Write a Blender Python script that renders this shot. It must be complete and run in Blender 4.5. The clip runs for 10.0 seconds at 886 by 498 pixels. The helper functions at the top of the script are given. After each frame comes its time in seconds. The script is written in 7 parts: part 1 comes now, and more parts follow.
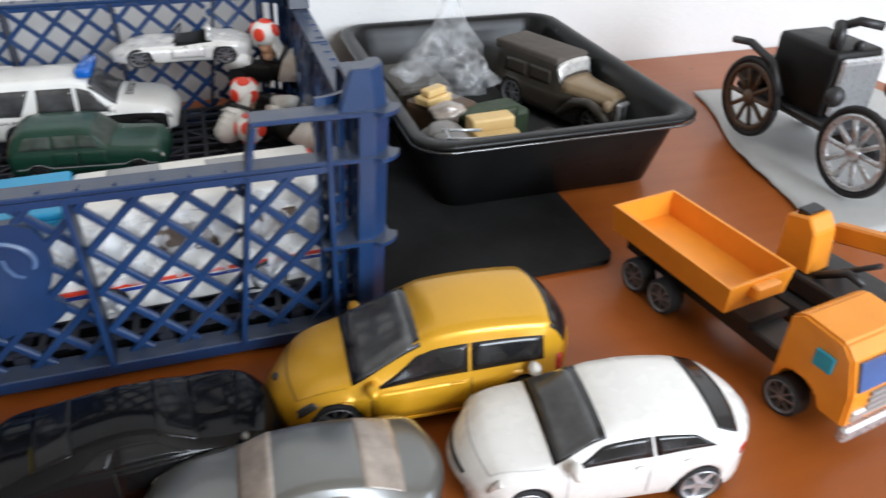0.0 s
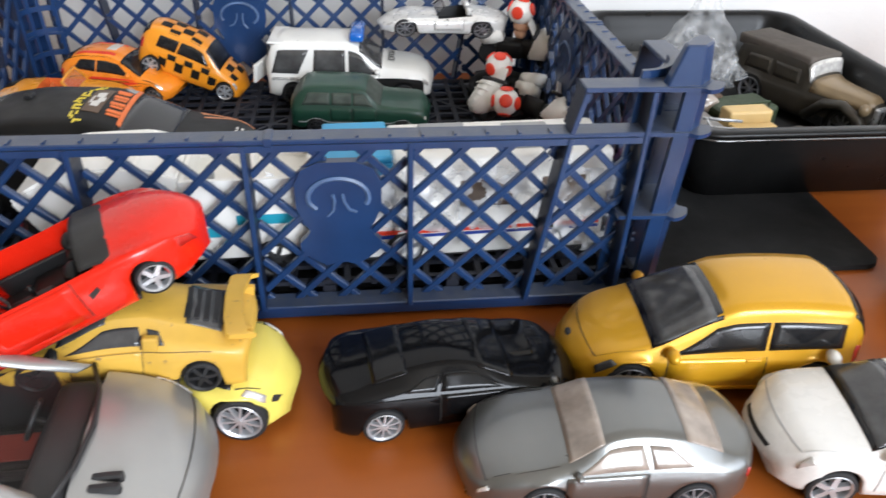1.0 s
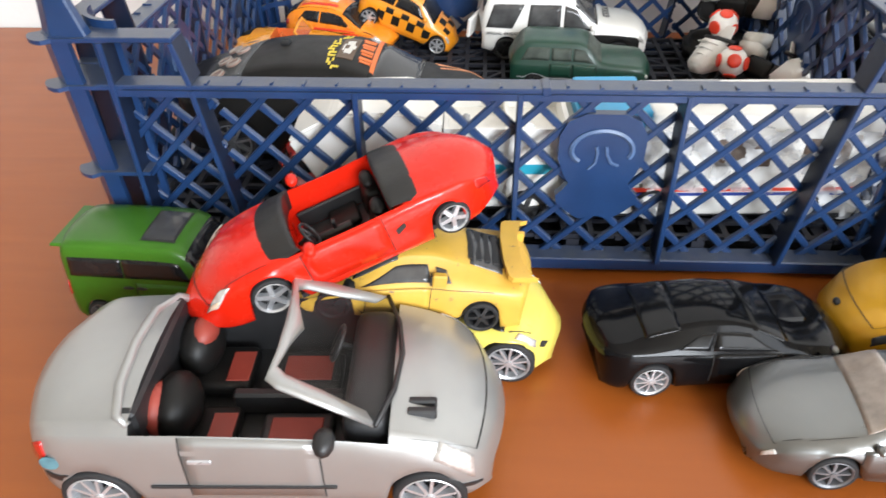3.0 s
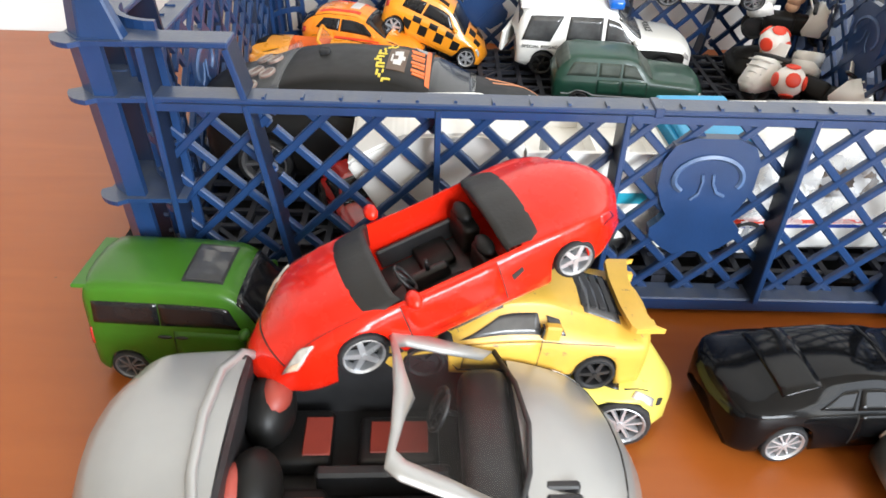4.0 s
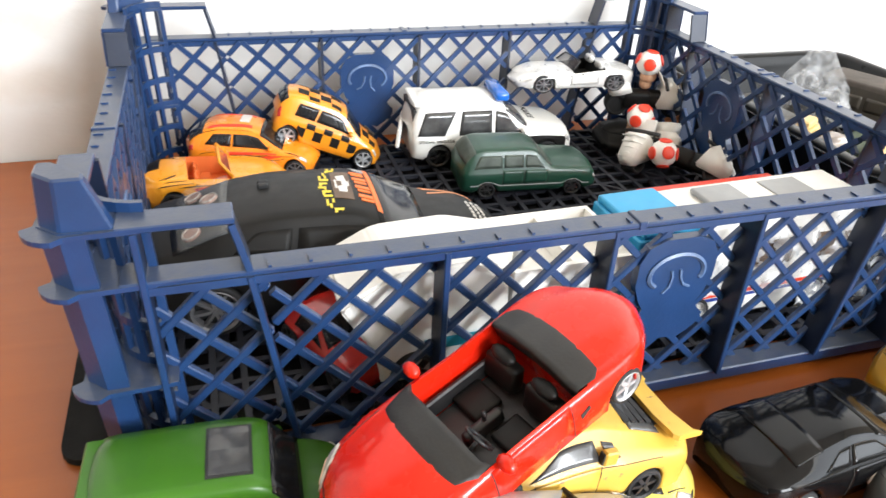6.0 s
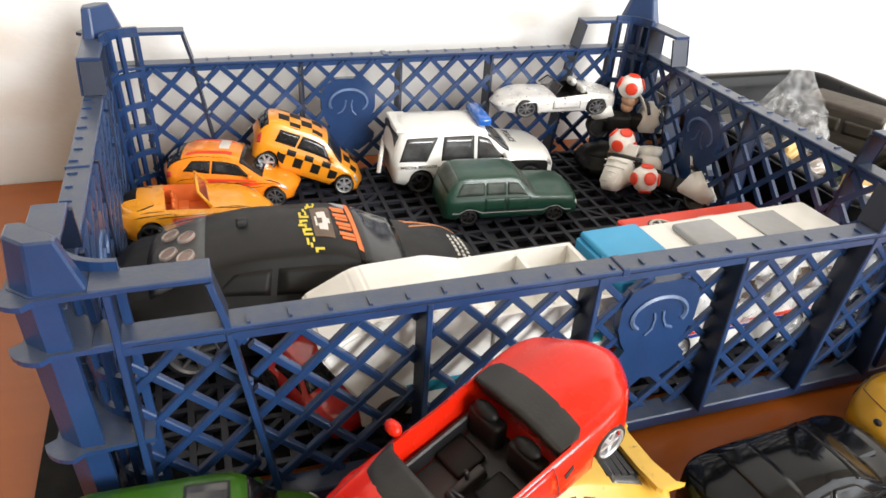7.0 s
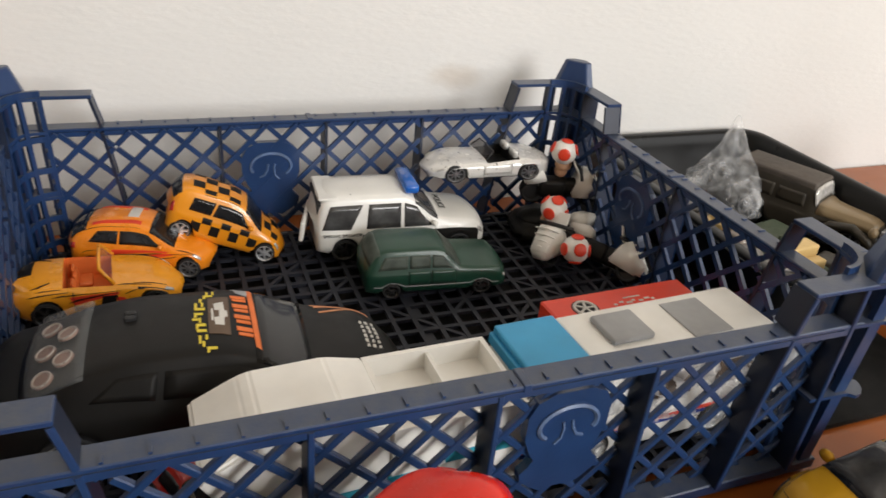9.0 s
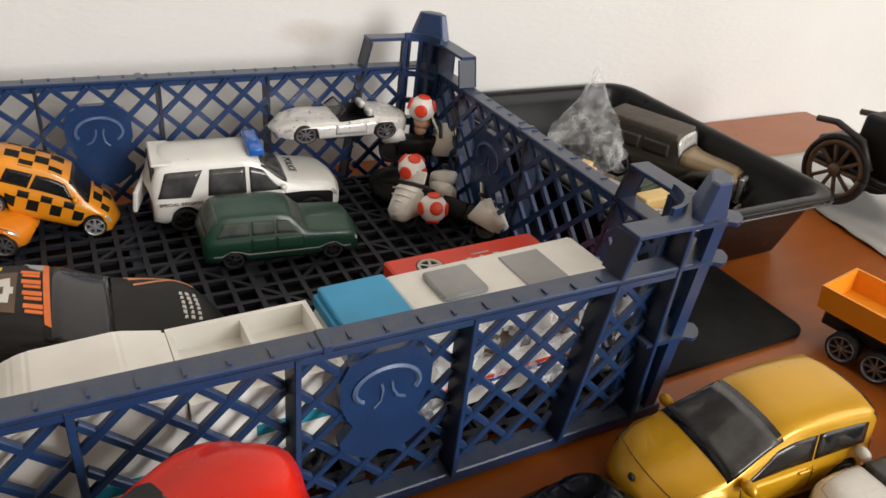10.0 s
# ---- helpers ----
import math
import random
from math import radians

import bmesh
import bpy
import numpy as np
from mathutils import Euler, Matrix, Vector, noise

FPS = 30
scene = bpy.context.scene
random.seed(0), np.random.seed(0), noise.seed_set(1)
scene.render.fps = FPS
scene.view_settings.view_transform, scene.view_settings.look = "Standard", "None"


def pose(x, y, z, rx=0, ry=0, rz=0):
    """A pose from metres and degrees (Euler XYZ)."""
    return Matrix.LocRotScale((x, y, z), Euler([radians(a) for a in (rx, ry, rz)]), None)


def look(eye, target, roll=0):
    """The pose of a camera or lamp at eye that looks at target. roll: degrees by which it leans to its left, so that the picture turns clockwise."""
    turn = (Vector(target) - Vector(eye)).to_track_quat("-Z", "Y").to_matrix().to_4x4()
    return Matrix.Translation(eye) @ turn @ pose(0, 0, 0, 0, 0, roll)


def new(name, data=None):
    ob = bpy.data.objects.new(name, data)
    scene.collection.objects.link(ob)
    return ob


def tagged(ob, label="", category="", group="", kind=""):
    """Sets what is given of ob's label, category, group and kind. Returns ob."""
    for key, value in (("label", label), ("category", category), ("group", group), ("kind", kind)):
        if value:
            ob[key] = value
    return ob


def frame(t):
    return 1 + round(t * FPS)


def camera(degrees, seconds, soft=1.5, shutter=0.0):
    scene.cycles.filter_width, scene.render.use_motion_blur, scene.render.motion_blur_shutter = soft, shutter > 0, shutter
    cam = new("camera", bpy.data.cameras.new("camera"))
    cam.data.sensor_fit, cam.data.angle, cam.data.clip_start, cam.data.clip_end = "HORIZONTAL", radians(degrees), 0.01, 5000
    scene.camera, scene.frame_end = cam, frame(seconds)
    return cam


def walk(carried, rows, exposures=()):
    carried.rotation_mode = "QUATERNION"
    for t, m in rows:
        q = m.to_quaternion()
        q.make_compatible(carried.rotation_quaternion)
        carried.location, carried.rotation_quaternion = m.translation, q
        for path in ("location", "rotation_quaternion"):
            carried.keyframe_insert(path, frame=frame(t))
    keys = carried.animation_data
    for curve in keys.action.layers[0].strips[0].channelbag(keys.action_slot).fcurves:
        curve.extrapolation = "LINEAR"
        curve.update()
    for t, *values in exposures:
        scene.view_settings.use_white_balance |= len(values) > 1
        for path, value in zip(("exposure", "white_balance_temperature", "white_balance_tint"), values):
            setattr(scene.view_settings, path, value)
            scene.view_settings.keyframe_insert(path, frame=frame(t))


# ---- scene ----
# ---- camera ----
cam = camera(62.92, 10.0, soft=1.5, shutter=0.35)
PATH = [
    (0, (0.1293, -0.2687, 0.2298), (0.2084, -0.0308, 0.0650), 1.36),
    (0.5, (0.0820, -0.2697, 0.2268), (0.1356, -0.0231, 0.0646), 1.97),
    (1, (0.0472, -0.2721, 0.2244), (0.0797, -0.0253, 0.0570), 1.95),
    (1.5, (0.0282, -0.2751, 0.2247), (0.0464, -0.0285, 0.0548), 1.24),
    (2, (0.0193, -0.2777, 0.2244), (0.0295, -0.0316, 0.0530), 0.55),
    (2.5, (-0.0015, -0.2758, 0.2206), (-0.0014, -0.0331, 0.0442), 0.35),
    (3, (-0.0172, -0.2752, 0.2195), (-0.0305, -0.0349, 0.0404), -0.71),
    (3.2, (-0.0242, -0.2691, 0.2149), (-0.0409, -0.0314, 0.0327), -1.15),
    (4.3, (-0.0900, -0.2280, 0.2016), (-0.0687, 0.0164, 0.0289), 2.67),
    (4.5, (-0.1024, -0.2228, 0.2006), (-0.0695, 0.0178, 0.0245), 2.51),
    (5, (-0.1208, -0.2177, 0.2070), (-0.0647, 0.0210, 0.0341), 2.20),
    (5.5, (-0.1436, -0.2145, 0.2174), (-0.0735, 0.0288, 0.0565), 3.15),
    (6, (-0.1405, -0.2076, 0.2274), (-0.0574, 0.0354, 0.0724), 3.13),
    (6.2, (-0.1362, -0.2025, 0.2273), (-0.0486, 0.0374, 0.0699), 3.07),
    (7.3, (-0.1396, -0.1916, 0.2458), (-0.0502, 0.0497, 0.0917), 4.25),
    (7.5, (-0.1440, -0.1863, 0.2470), (-0.0550, 0.0557, 0.0935), 4.61),
    (8, (-0.1326, -0.1799, 0.2596), (-0.0388, 0.0646, 0.1132), 5.24),
    (8.5, (-0.1167, -0.1750, 0.2632), (-0.0153, 0.0678, 0.1191), 6.21),
    (9, (-0.1035, -0.1747, 0.2633), (0.0008, 0.0654, 0.1167), 5.78),
    (9.5, (-0.0756, -0.1815, 0.2502), (0.0673, 0.0386, 0.1048), 7.72),
    (10, (-0.0560, -0.1812, 0.2509), (0.0753, 0.0411, 0.0981), 6.63),
]
walk(cam, [(t, look(eye, target, roll)) for t, eye, target, roll in PATH],
     exposures=[(0.0, -0.33, 5950, 10), (1.0, -0.12, 6050, 11), (2.0, 0.12, 6000, 11), (3.0, 0.30, 6200, 10), (4.5, 0.60, 6200, 9), (5.5, 0.71, 6250, 9), (6.2, 0.62, 6400, 10), (7.5, 0.02, 6800, 11), (8.2, -0.38, 6850, 12), (9.0, -0.56, 6900, 12), (10.0, -0.58, 6900, 12)])

# ---- world and light ----
world = bpy.data.worlds.new("sky")
scene.world = world
world.use_nodes = True
wn = world.node_tree.nodes
sky = wn.new("ShaderNodeTexSky")
sky.sky_type = 'NISHITA'
sky.sun_disc = False
sky.sun_elevation = radians(38)
sky.sun_rotation = radians(200)
world.node_tree.links.new(sky.outputs[0], wn["Background"].inputs[0])
wn["Background"].inputs[1].default_value = 0.1


def area_lamp(name, eye, target, sx, sy, watts, colour):
    d = bpy.data.lights.new(name, "AREA")
    d.shape, d.size, d.size_y, d.energy, d.color = "RECTANGLE", sx, sy, watts, colour
    o = new(name, d)
    o.matrix_world = look(eye, target)
    return o


# daylight coming in at the windows behind and to the right of the camera
area_lamp("window_light", (0.95, -2.46, 0.95), (0.05, 0.0, 0.05), 1.1, 1.2, 98, (0.95, 0.98, 1.0))
area_lamp("window_light", (1.66, -1.15, 0.92), (0.10, 0.05, 0.05), 1.20, 1.20, 20, (0.96, 0.985, 1.0))

# ---- materials ----
def tree(name):
    m = bpy.data.materials.new(name)
    m.use_nodes = True
    return m, m.node_tree.nodes, m.node_tree.links, m.node_tree.nodes["Principled BSDF"]


def noise_node(n, l, scale, detail=4.0, rough=0.55, coord="Object"):
    tc = n.new("ShaderNodeTexCoord")
    tx = n.new("ShaderNodeTexNoise")
    tx.inputs["Scale"].default_value, tx.inputs["Detail"].default_value = scale, detail
    tx.inputs["Roughness"].default_value = rough
    l.new(tc.outputs[coord], tx.inputs["Vector"])
    return tx


def ramp(n, l, src, a, b, lo, hi):
    r = n.new("ShaderNodeValToRGB")
    r.color_ramp.elements[0].position, r.color_ramp.elements[1].position = lo, hi
    r.color_ramp.elements[0].color, r.color_ramp.elements[1].color = (*a, 1), (*b, 1)
    l.new(src, r.inputs[0])
    return r.outputs[0]


def mul(c, k):
    return tuple(min(1.0, v * k) for v in c)


def surface(name, colour, rough=0.5, metal=0.0, coat=0.0, vary=0.12, scale=60.0, wear=None, wear_at=0.66, bump=0.0, bump_scale=900.0, spec=0.5):
    """Paint, plastic or metal: coarse tone variation, fine roughness variation, worn specks and a faint relief."""
    m, n, l, p = tree(name)
    big = noise_node(n, l, scale)
    col = ramp(n, l, big.outputs["Fac"], mul(colour, 1 - vary), mul(colour, 1 + vary), 0.3, 0.7)
    if wear:
        fine = noise_node(n, l, scale * 6, 6.0, 0.7)
        mask = ramp(n, l, fine.outputs["Fac"], (0, 0, 0), (1, 1, 1), wear_at, wear_at + 0.03)
        mx = n.new("ShaderNodeMix")
        mx.data_type = "RGBA"
        l.new(mask, mx.inputs["Factor"])
        l.new(col, mx.inputs["A"])
        mx.inputs["B"].default_value = (*wear, 1)
        col = mx.outputs["Result"]
    l.new(col, p.inputs["Base Color"])
    rn = noise_node(n, l, scale * 3)
    mr = n.new("ShaderNodeMapRange")
    mr.inputs["To Min"].default_value, mr.inputs["To Max"].default_value = max(0.02, rough * 0.75), min(1, rough * 1.3)
    l.new(rn.outputs["Fac"], mr.inputs["Value"])
    l.new(mr.outputs[0], p.inputs["Roughness"])
    p.inputs["Metallic"].default_value = metal
    p.inputs["Specular IOR Level"].default_value = spec
    p.inputs["Coat Weight"].default_value = coat
    p.inputs["Coat Roughness"].default_value = 0.05
    if bump:
        bn = noise_node(n, l, bump_scale, 3.0)
        b = n.new("ShaderNodeBump")
        b.inputs["Strength"].default_value, b.inputs["Distance"].default_value = bump, 0.0004
        l.new(bn.outputs["Fac"], b.inputs["Height"])
        l.new(b.outputs[0], p.inputs["Normal"])
    return m


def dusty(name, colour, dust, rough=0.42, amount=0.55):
    """Moulded plastic, greyer on upward faces: dust, and sheen put into the colour."""
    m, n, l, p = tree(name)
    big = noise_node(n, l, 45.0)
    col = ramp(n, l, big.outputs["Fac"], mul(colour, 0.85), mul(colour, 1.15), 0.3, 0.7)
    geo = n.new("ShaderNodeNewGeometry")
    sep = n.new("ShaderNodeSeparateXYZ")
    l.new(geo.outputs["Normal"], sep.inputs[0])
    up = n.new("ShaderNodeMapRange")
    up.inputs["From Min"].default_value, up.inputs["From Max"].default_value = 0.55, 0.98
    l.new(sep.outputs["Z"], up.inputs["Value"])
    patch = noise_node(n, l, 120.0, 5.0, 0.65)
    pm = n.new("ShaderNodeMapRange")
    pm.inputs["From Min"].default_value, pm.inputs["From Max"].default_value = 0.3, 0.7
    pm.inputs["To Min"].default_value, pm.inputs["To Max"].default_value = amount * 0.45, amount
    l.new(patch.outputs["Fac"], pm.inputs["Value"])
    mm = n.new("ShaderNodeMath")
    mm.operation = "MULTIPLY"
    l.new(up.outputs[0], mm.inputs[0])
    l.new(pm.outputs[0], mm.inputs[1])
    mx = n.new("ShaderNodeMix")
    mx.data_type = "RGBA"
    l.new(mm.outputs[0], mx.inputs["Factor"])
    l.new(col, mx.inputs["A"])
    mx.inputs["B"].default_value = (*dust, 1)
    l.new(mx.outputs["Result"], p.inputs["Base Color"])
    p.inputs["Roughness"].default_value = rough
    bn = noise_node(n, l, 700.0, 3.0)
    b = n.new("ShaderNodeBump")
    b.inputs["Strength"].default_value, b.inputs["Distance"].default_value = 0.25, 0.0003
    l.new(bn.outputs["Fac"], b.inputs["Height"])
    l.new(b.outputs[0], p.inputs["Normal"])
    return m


def glass(name, tint, rough=0.06, alpha=0.35):
    """Tinted clear plastic pane."""
    m, n, l, p = tree(name)
    p.inputs["Base Color"].default_value = (*tint, 1)
    p.inputs["Roughness"].default_value = rough
    p.inputs["Alpha"].default_value = alpha
    p.inputs["Coat Weight"].default_value = 0.2
    p.inputs["Coat Roughness"].default_value = 0.08
    return m


def table_material():
    m, n, l, p = tree("varnished_wood")
    tc = n.new("ShaderNodeTexCoord")
    mp = n.new("ShaderNodeMapping")
    mp.inputs["Scale"].default_value = (1.0, 9.0, 1.0)
    l.new(tc.outputs["Object"], mp.inputs[0])
    g = n.new("ShaderNodeTexNoise")
    g.inputs["Scale"].default_value, g.inputs["Detail"].default_value, g.inputs["Distortion"].default_value = 9.0, 6.0, 0.5
    l.new(mp.outputs[0], g.inputs["Vector"])
    col = ramp(n, l, g.outputs["Fac"], (0.285, 0.072, 0.010), (0.335, 0.090, 0.014), 0.25, 0.75)
    sp = noise_node(n, l, 90.0, 2.0, 0.4)
    mask = ramp(n, l, sp.outputs["Fac"], (0, 0, 0), (1, 1, 1), 0.77, 0.79)
    mx = n.new("ShaderNodeMix")
    mx.data_type = "RGBA"
    l.new(mask, mx.inputs["Factor"])
    l.new(col, mx.inputs["A"])
    mx.inputs["B"].default_value = (0.16, 0.06, 0.02, 1)
    l.new(mx.outputs["Result"], p.inputs["Base Color"])
    rn = noise_node(n, l, 22.0, 5.0)
    mr = n.new("ShaderNodeMapRange")
    mr.inputs["To Min"].default_value, mr.inputs["To Max"].default_value = 0.26, 0.42
    l.new(rn.outputs["Fac"], mr.inputs["Value"])
    l.new(mr.outputs[0], p.inputs["Roughness"])
    p.inputs["Specular IOR Level"].default_value = 0.42
    b = n.new("ShaderNodeBump")
    b.inputs["Strength"].default_value, b.inputs["Distance"].default_value = 0.12, 0.0004
    l.new(g.outputs["Fac"], b.inputs["Height"])
    l.new(b.outputs[0], p.inputs["Normal"])
    return m


def wall_material():
    """White painted plaster with brush relief, a brownish smudge and two soft brown patches."""
    m, n, l, p = tree("white_plaster")
    tc = n.new("ShaderNodeTexCoord")
    big = noise_node(n, l, 3.0)
    col = ramp(n, l, big.outputs["Fac"], (0.67, 0.657, 0.635), (0.74, 0.73, 0.712), 0.3, 0.7)
    for (x, z, rx, rz, k) in ((0.113, 0.106, 0.030, 0.014, 0.40), (-0.275, 0.10, 0.06, 0.022, 0.45), (-0.255, 0.055, 0.05, 0.02, 0.35)):
        mp = n.new("ShaderNodeMapping")
        mp.vector_type = "POINT"
        mp.inputs["Location"].default_value = (-x / rx, 0, -z / rz)
        mp.inputs["Scale"].default_value = (1 / rx, 0, 1 / rz)
        l.new(tc.outputs["Object"], mp.inputs[0])
        ln = n.new("ShaderNodeVectorMath")
        ln.operation = "LENGTH"
        l.new(mp.outputs[0], ln.inputs[0])
        wob = noise_node(n, l, 30.0, 5.0)
        ad = n.new("ShaderNodeMath")
        ad.operation = "MULTIPLY_ADD"
        l.new(wob.outputs["Fac"], ad.inputs[0])
        ad.inputs[1].default_value = 1.1
        l.new(ln.outputs["Value"], ad.inputs[2])
        mr = n.new("ShaderNodeMapRange")
        mr.interpolation_type = "SMOOTHSTEP"
        mr.inputs["From Min"].default_value, mr.inputs["From Max"].default_value = 0.7, 1.5
        mr.inputs["To Min"].default_value, mr.inputs["To Max"].default_value = k, 0.0
        l.new(ad.outputs[0], mr.inputs["Value"])
        mx = n.new("ShaderNodeMix")
        mx.data_type = "RGBA"
        l.new(mr.outputs[0], mx.inputs["Factor"])
        l.new(col, mx.inputs["A"])
        mx.inputs["B"].default_value = (0.50, 0.40, 0.30, 1)
        col = mx.outputs["Result"]
    l.new(col, p.inputs["Base Color"])
    p.inputs["Roughness"].default_value = 0.75
    mp = n.new("ShaderNodeMapping")
    mp.inputs["Rotation"].default_value = (0, radians(35), 0)
    mp.inputs["Scale"].default_value = (1, 1, 2.6)
    l.new(tc.outputs["Object"], mp.inputs[0])
    g = n.new("ShaderNodeTexNoise")
    g.inputs["Scale"].default_value, g.inputs["Detail"].default_value = 120.0, 5.0
    l.new(mp.outputs[0], g.inputs["Vector"])
    b = n.new("ShaderNodeBump")
    b.inputs["Strength"].default_value, b.inputs["Distance"].default_value = 0.28, 0.0010
    l.new(g.outputs["Fac"], b.inputs["Height"])
    l.new(b.outputs[0], p.inputs["Normal"])
    return m


M_TABLE, M_WALL = table_material(), wall_material()
M_CEIL = surface("cream_room_paint", (0.62, 0.56, 0.47), 0.8, vary=0.04, scale=4)
M_FLOOR = surface("floor_tile", (0.35, 0.30, 0.25), 0.5, vary=0.15, scale=6)
# the grey of the rail tops holds dust and their sheen in one tone
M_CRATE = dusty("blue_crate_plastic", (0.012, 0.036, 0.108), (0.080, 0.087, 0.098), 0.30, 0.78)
# same crate plastic, darkened for the shaded sides of the ribs
M_CRATE_RIB = dusty("shaded_rib_plastic", (0.0075, 0.014, 0.034), (0.03, 0.036, 0.048), 0.4, 0.4)
# crate plastic again, with the shade down at the floor in its colour
M_CRATE_FLOOR = dusty("shaded_floor_plastic", (0.012, 0.0138, 0.023), (0.021, 0.023, 0.029), 0.6, 0.4)
M_MAT = surface("black_mat", (0.014, 0.014, 0.014), 0.8, vary=0.3, scale=40, bump=0.3, spec=0.12)
M_TRAY = surface("black_plastic_tray", (0.009, 0.009, 0.009), 0.30, vary=0.2, scale=30, spec=0.2)
M_TRAYRIM = surface("polished_black_rim", (0.020, 0.020, 0.020), 0.16, vary=0.2, scale=30, spec=0.9, coat=0.6)
M_BLACK = surface("black_plastic", (0.018, 0.018, 0.019), 0.45, vary=0.25, scale=80)
M_UNDER = surface("black_chassis_plastic", (0.014, 0.014, 0.015), 0.6, vary=0.25, scale=90)
M_TYRE = surface("tyre_rubber", (0.014, 0.014, 0.015), 0.7, vary=0.2, scale=200, bump=0.3)
M_CHROME = surface("chrome", (0.60, 0.61, 0.63), 0.28, metal=0.6, vary=0.06, scale=150)
M_RIM_DARK = surface("dark_rim_metal", (0.20, 0.20, 0.21), 0.35, metal=0.4, vary=0.1, scale=150)
M_GREY = surface("grey_plastic", (0.33, 0.335, 0.34), 0.45, vary=0.1)
M_SEAM = surface("panel_gap", (0.02, 0.018, 0.016), 0.7, vary=0.1)
M_GLASS = surface("smoked_window_plastic", (0.013, 0.013, 0.014), 0.12, vary=0.35, scale=70, coat=0.1, spec=0.4)
M_GLASS_GREY = surface("grey_window_plastic", (0.060, 0.060, 0.060), 0.16, vary=0.4, scale=90, coat=0.2)
M_DUSTGLASS = surface("dusty_window_plastic", (0.060, 0.075, 0.062), 0.45, vary=0.4, scale=120, spec=0.3)
M_CLEAR = glass("clear_plastic", (0.9, 0.92, 0.93), 0.08, 0.07)
M_SMOKE = glass("smoked_clear_plastic", (0.10, 0.085, 0.08), 0.06, 0.5)
M_LAMP = surface("clear_headlamp", (0.62, 0.60, 0.57), 0.12, metal=0.3, vary=0.25, scale=300, coat=0.8)
M_LAMP_AMBER = surface("amber_headlamp", (0.72, 0.50, 0.36), 0.15, vary=0.3, scale=300, coat=0.8)
M_TAIL = surface("red_tail_lamp", (0.45, 0.02, 0.015), 0.15, vary=0.15, scale=200, coat=0.6)
M_SILVER = surface("silver_paint", (0.375, 0.375, 0.365), 0.36, metal=0.55, coat=0.35, vary=0.05, scale=30, wear=(0.3, 0.3, 0.29), wear_at=0.76)
M_GREYCAR = surface("grey_metallic_paint", (0.20, 0.205, 0.20), 0.3, metal=0.8, coat=0.6, vary=0.06, scale=30)
M_RED = surface("red_paint", (0.66, 0.016, 0.004), 0.26, coat=0.45, spec=0.22, vary=0.06, scale=30, wear=(0.30, 0.008, 0.006), wear_at=0.72)
M_LAMBO = surface("ochre_yellow_paint", (0.60, 0.365, 0.055), 0.38, coat=0.1, vary=0.12, scale=45, wear=(0.26, 0.17, 0.07), wear_at=0.635)
M_LEMON = surface("lemon_yellow_paint", (0.76, 0.63, 0.12), 0.3, coat=0.3, vary=0.06, scale=40, wear=(0.5, 0.42, 0.12), wear_at=0.74)
M_GREEN = surface("grass_green_paint", (0.038, 0.130, 0.008), 0.34, coat=0.12, spec=0.35, vary=0.08, scale=40)
M_BLACKCAR = surface("black_gloss_paint", (0.0045, 0.0045, 0.005), 0.10, coat=0.0, spec=0.2, vary=0.3, scale=50)
M_BLACKGLASS = surface("black_pane_plastic", (0.006, 0.006, 0.0065), 0.12, spec=0.28, vary=0.3, scale=60)
M_GOLD = surface("golden_yellow_paint", (0.64, 0.335, 0.012), 0.30, metal=0.3, coat=0.3, vary=0.05, scale=30)
M_WHITECAR = surface("white_paint", (0.78, 0.765, 0.73), 0.26, coat=0.5, vary=0.04, scale=40)
M_TAN = surface("tan_interior_behind_glass", (0.30, 0.25, 0.21), 0.3, vary=0.34, scale=110, coat=0.7)
M_ORANGE_T = surface("orange_truck_plastic", (0.82, 0.29, 0.018), 0.38, vary=0.07, scale=40, bump=0.1)
M_OPENCAR = surface("yellow_orange_paint", (0.90, 0.36, 0.022), 0.28, coat=0.5, vary=0.06, scale=40)
M_ORANGE_C = surface("orange_paint", (0.90, 0.265, 0.014), 0.28, coat=0.5, vary=0.06, scale=40)
M_TAXI = surface("taxi_yellow_paint", (0.80, 0.29, 0.014), 0.3, coat=0.5, vary=0.06, scale=40)
M_WORNWHITE = surface("worn_white_paint", (0.80, 0.79, 0.75), 0.32, coat=0.3, vary=0.05, scale=40, wear=(0.16, 0.15, 0.14), wear_at=0.68)
M_CHIPPED = surface("chipped_white_chrome_paint", (0.76, 0.75, 0.72), 0.25, metal=0.2, coat=0.4, vary=0.08, scale=45, wear=(0.09, 0.086, 0.08), wear_at=0.605)
M_DKGREEN = surface("dark_green_paint", (0.009, 0.048, 0.029), 0.38, coat=0.2, vary=0.12, scale=40)
M_MATTE = surface("matte_black_paint", (0.009, 0.0085, 0.008), 0.46, spec=0.25, vary=0.2, scale=40)
M_TOYWHITE = surface("white_toy_plastic", (0.87, 0.85, 0.80), 0.42, vary=0.06, scale=40)
M_SKYBLUE = surface("sky_blue_plastic", (0.03, 0.33, 0.60), 0.4, vary=0.08, scale=40)
M_REDPLASTIC = surface("red_toy_plastic", (0.78, 0.055, 0.022), 0.35, vary=0.08, scale=40)
M_BLUELAMP = surface("blue_lamp_plastic", (0.01, 0.12, 0.50), 0.2, vary=0.1, scale=90, coat=0.6)
M_YELLOWTXT = surface("yellow_print", (0.72, 0.56, 0.05), 0.5, vary=0.1)
M_ORANGETXT = surface("orange_print", (0.72, 0.16, 0.03), 0.5, vary=0.15)
M_PEACH = surface("pale_orange_print", (0.62, 0.27, 0.13), 0.5, vary=0.2)
M_WHITETXT = surface("white_print", (0.62, 0.60, 0.56), 0.5, vary=0.1)
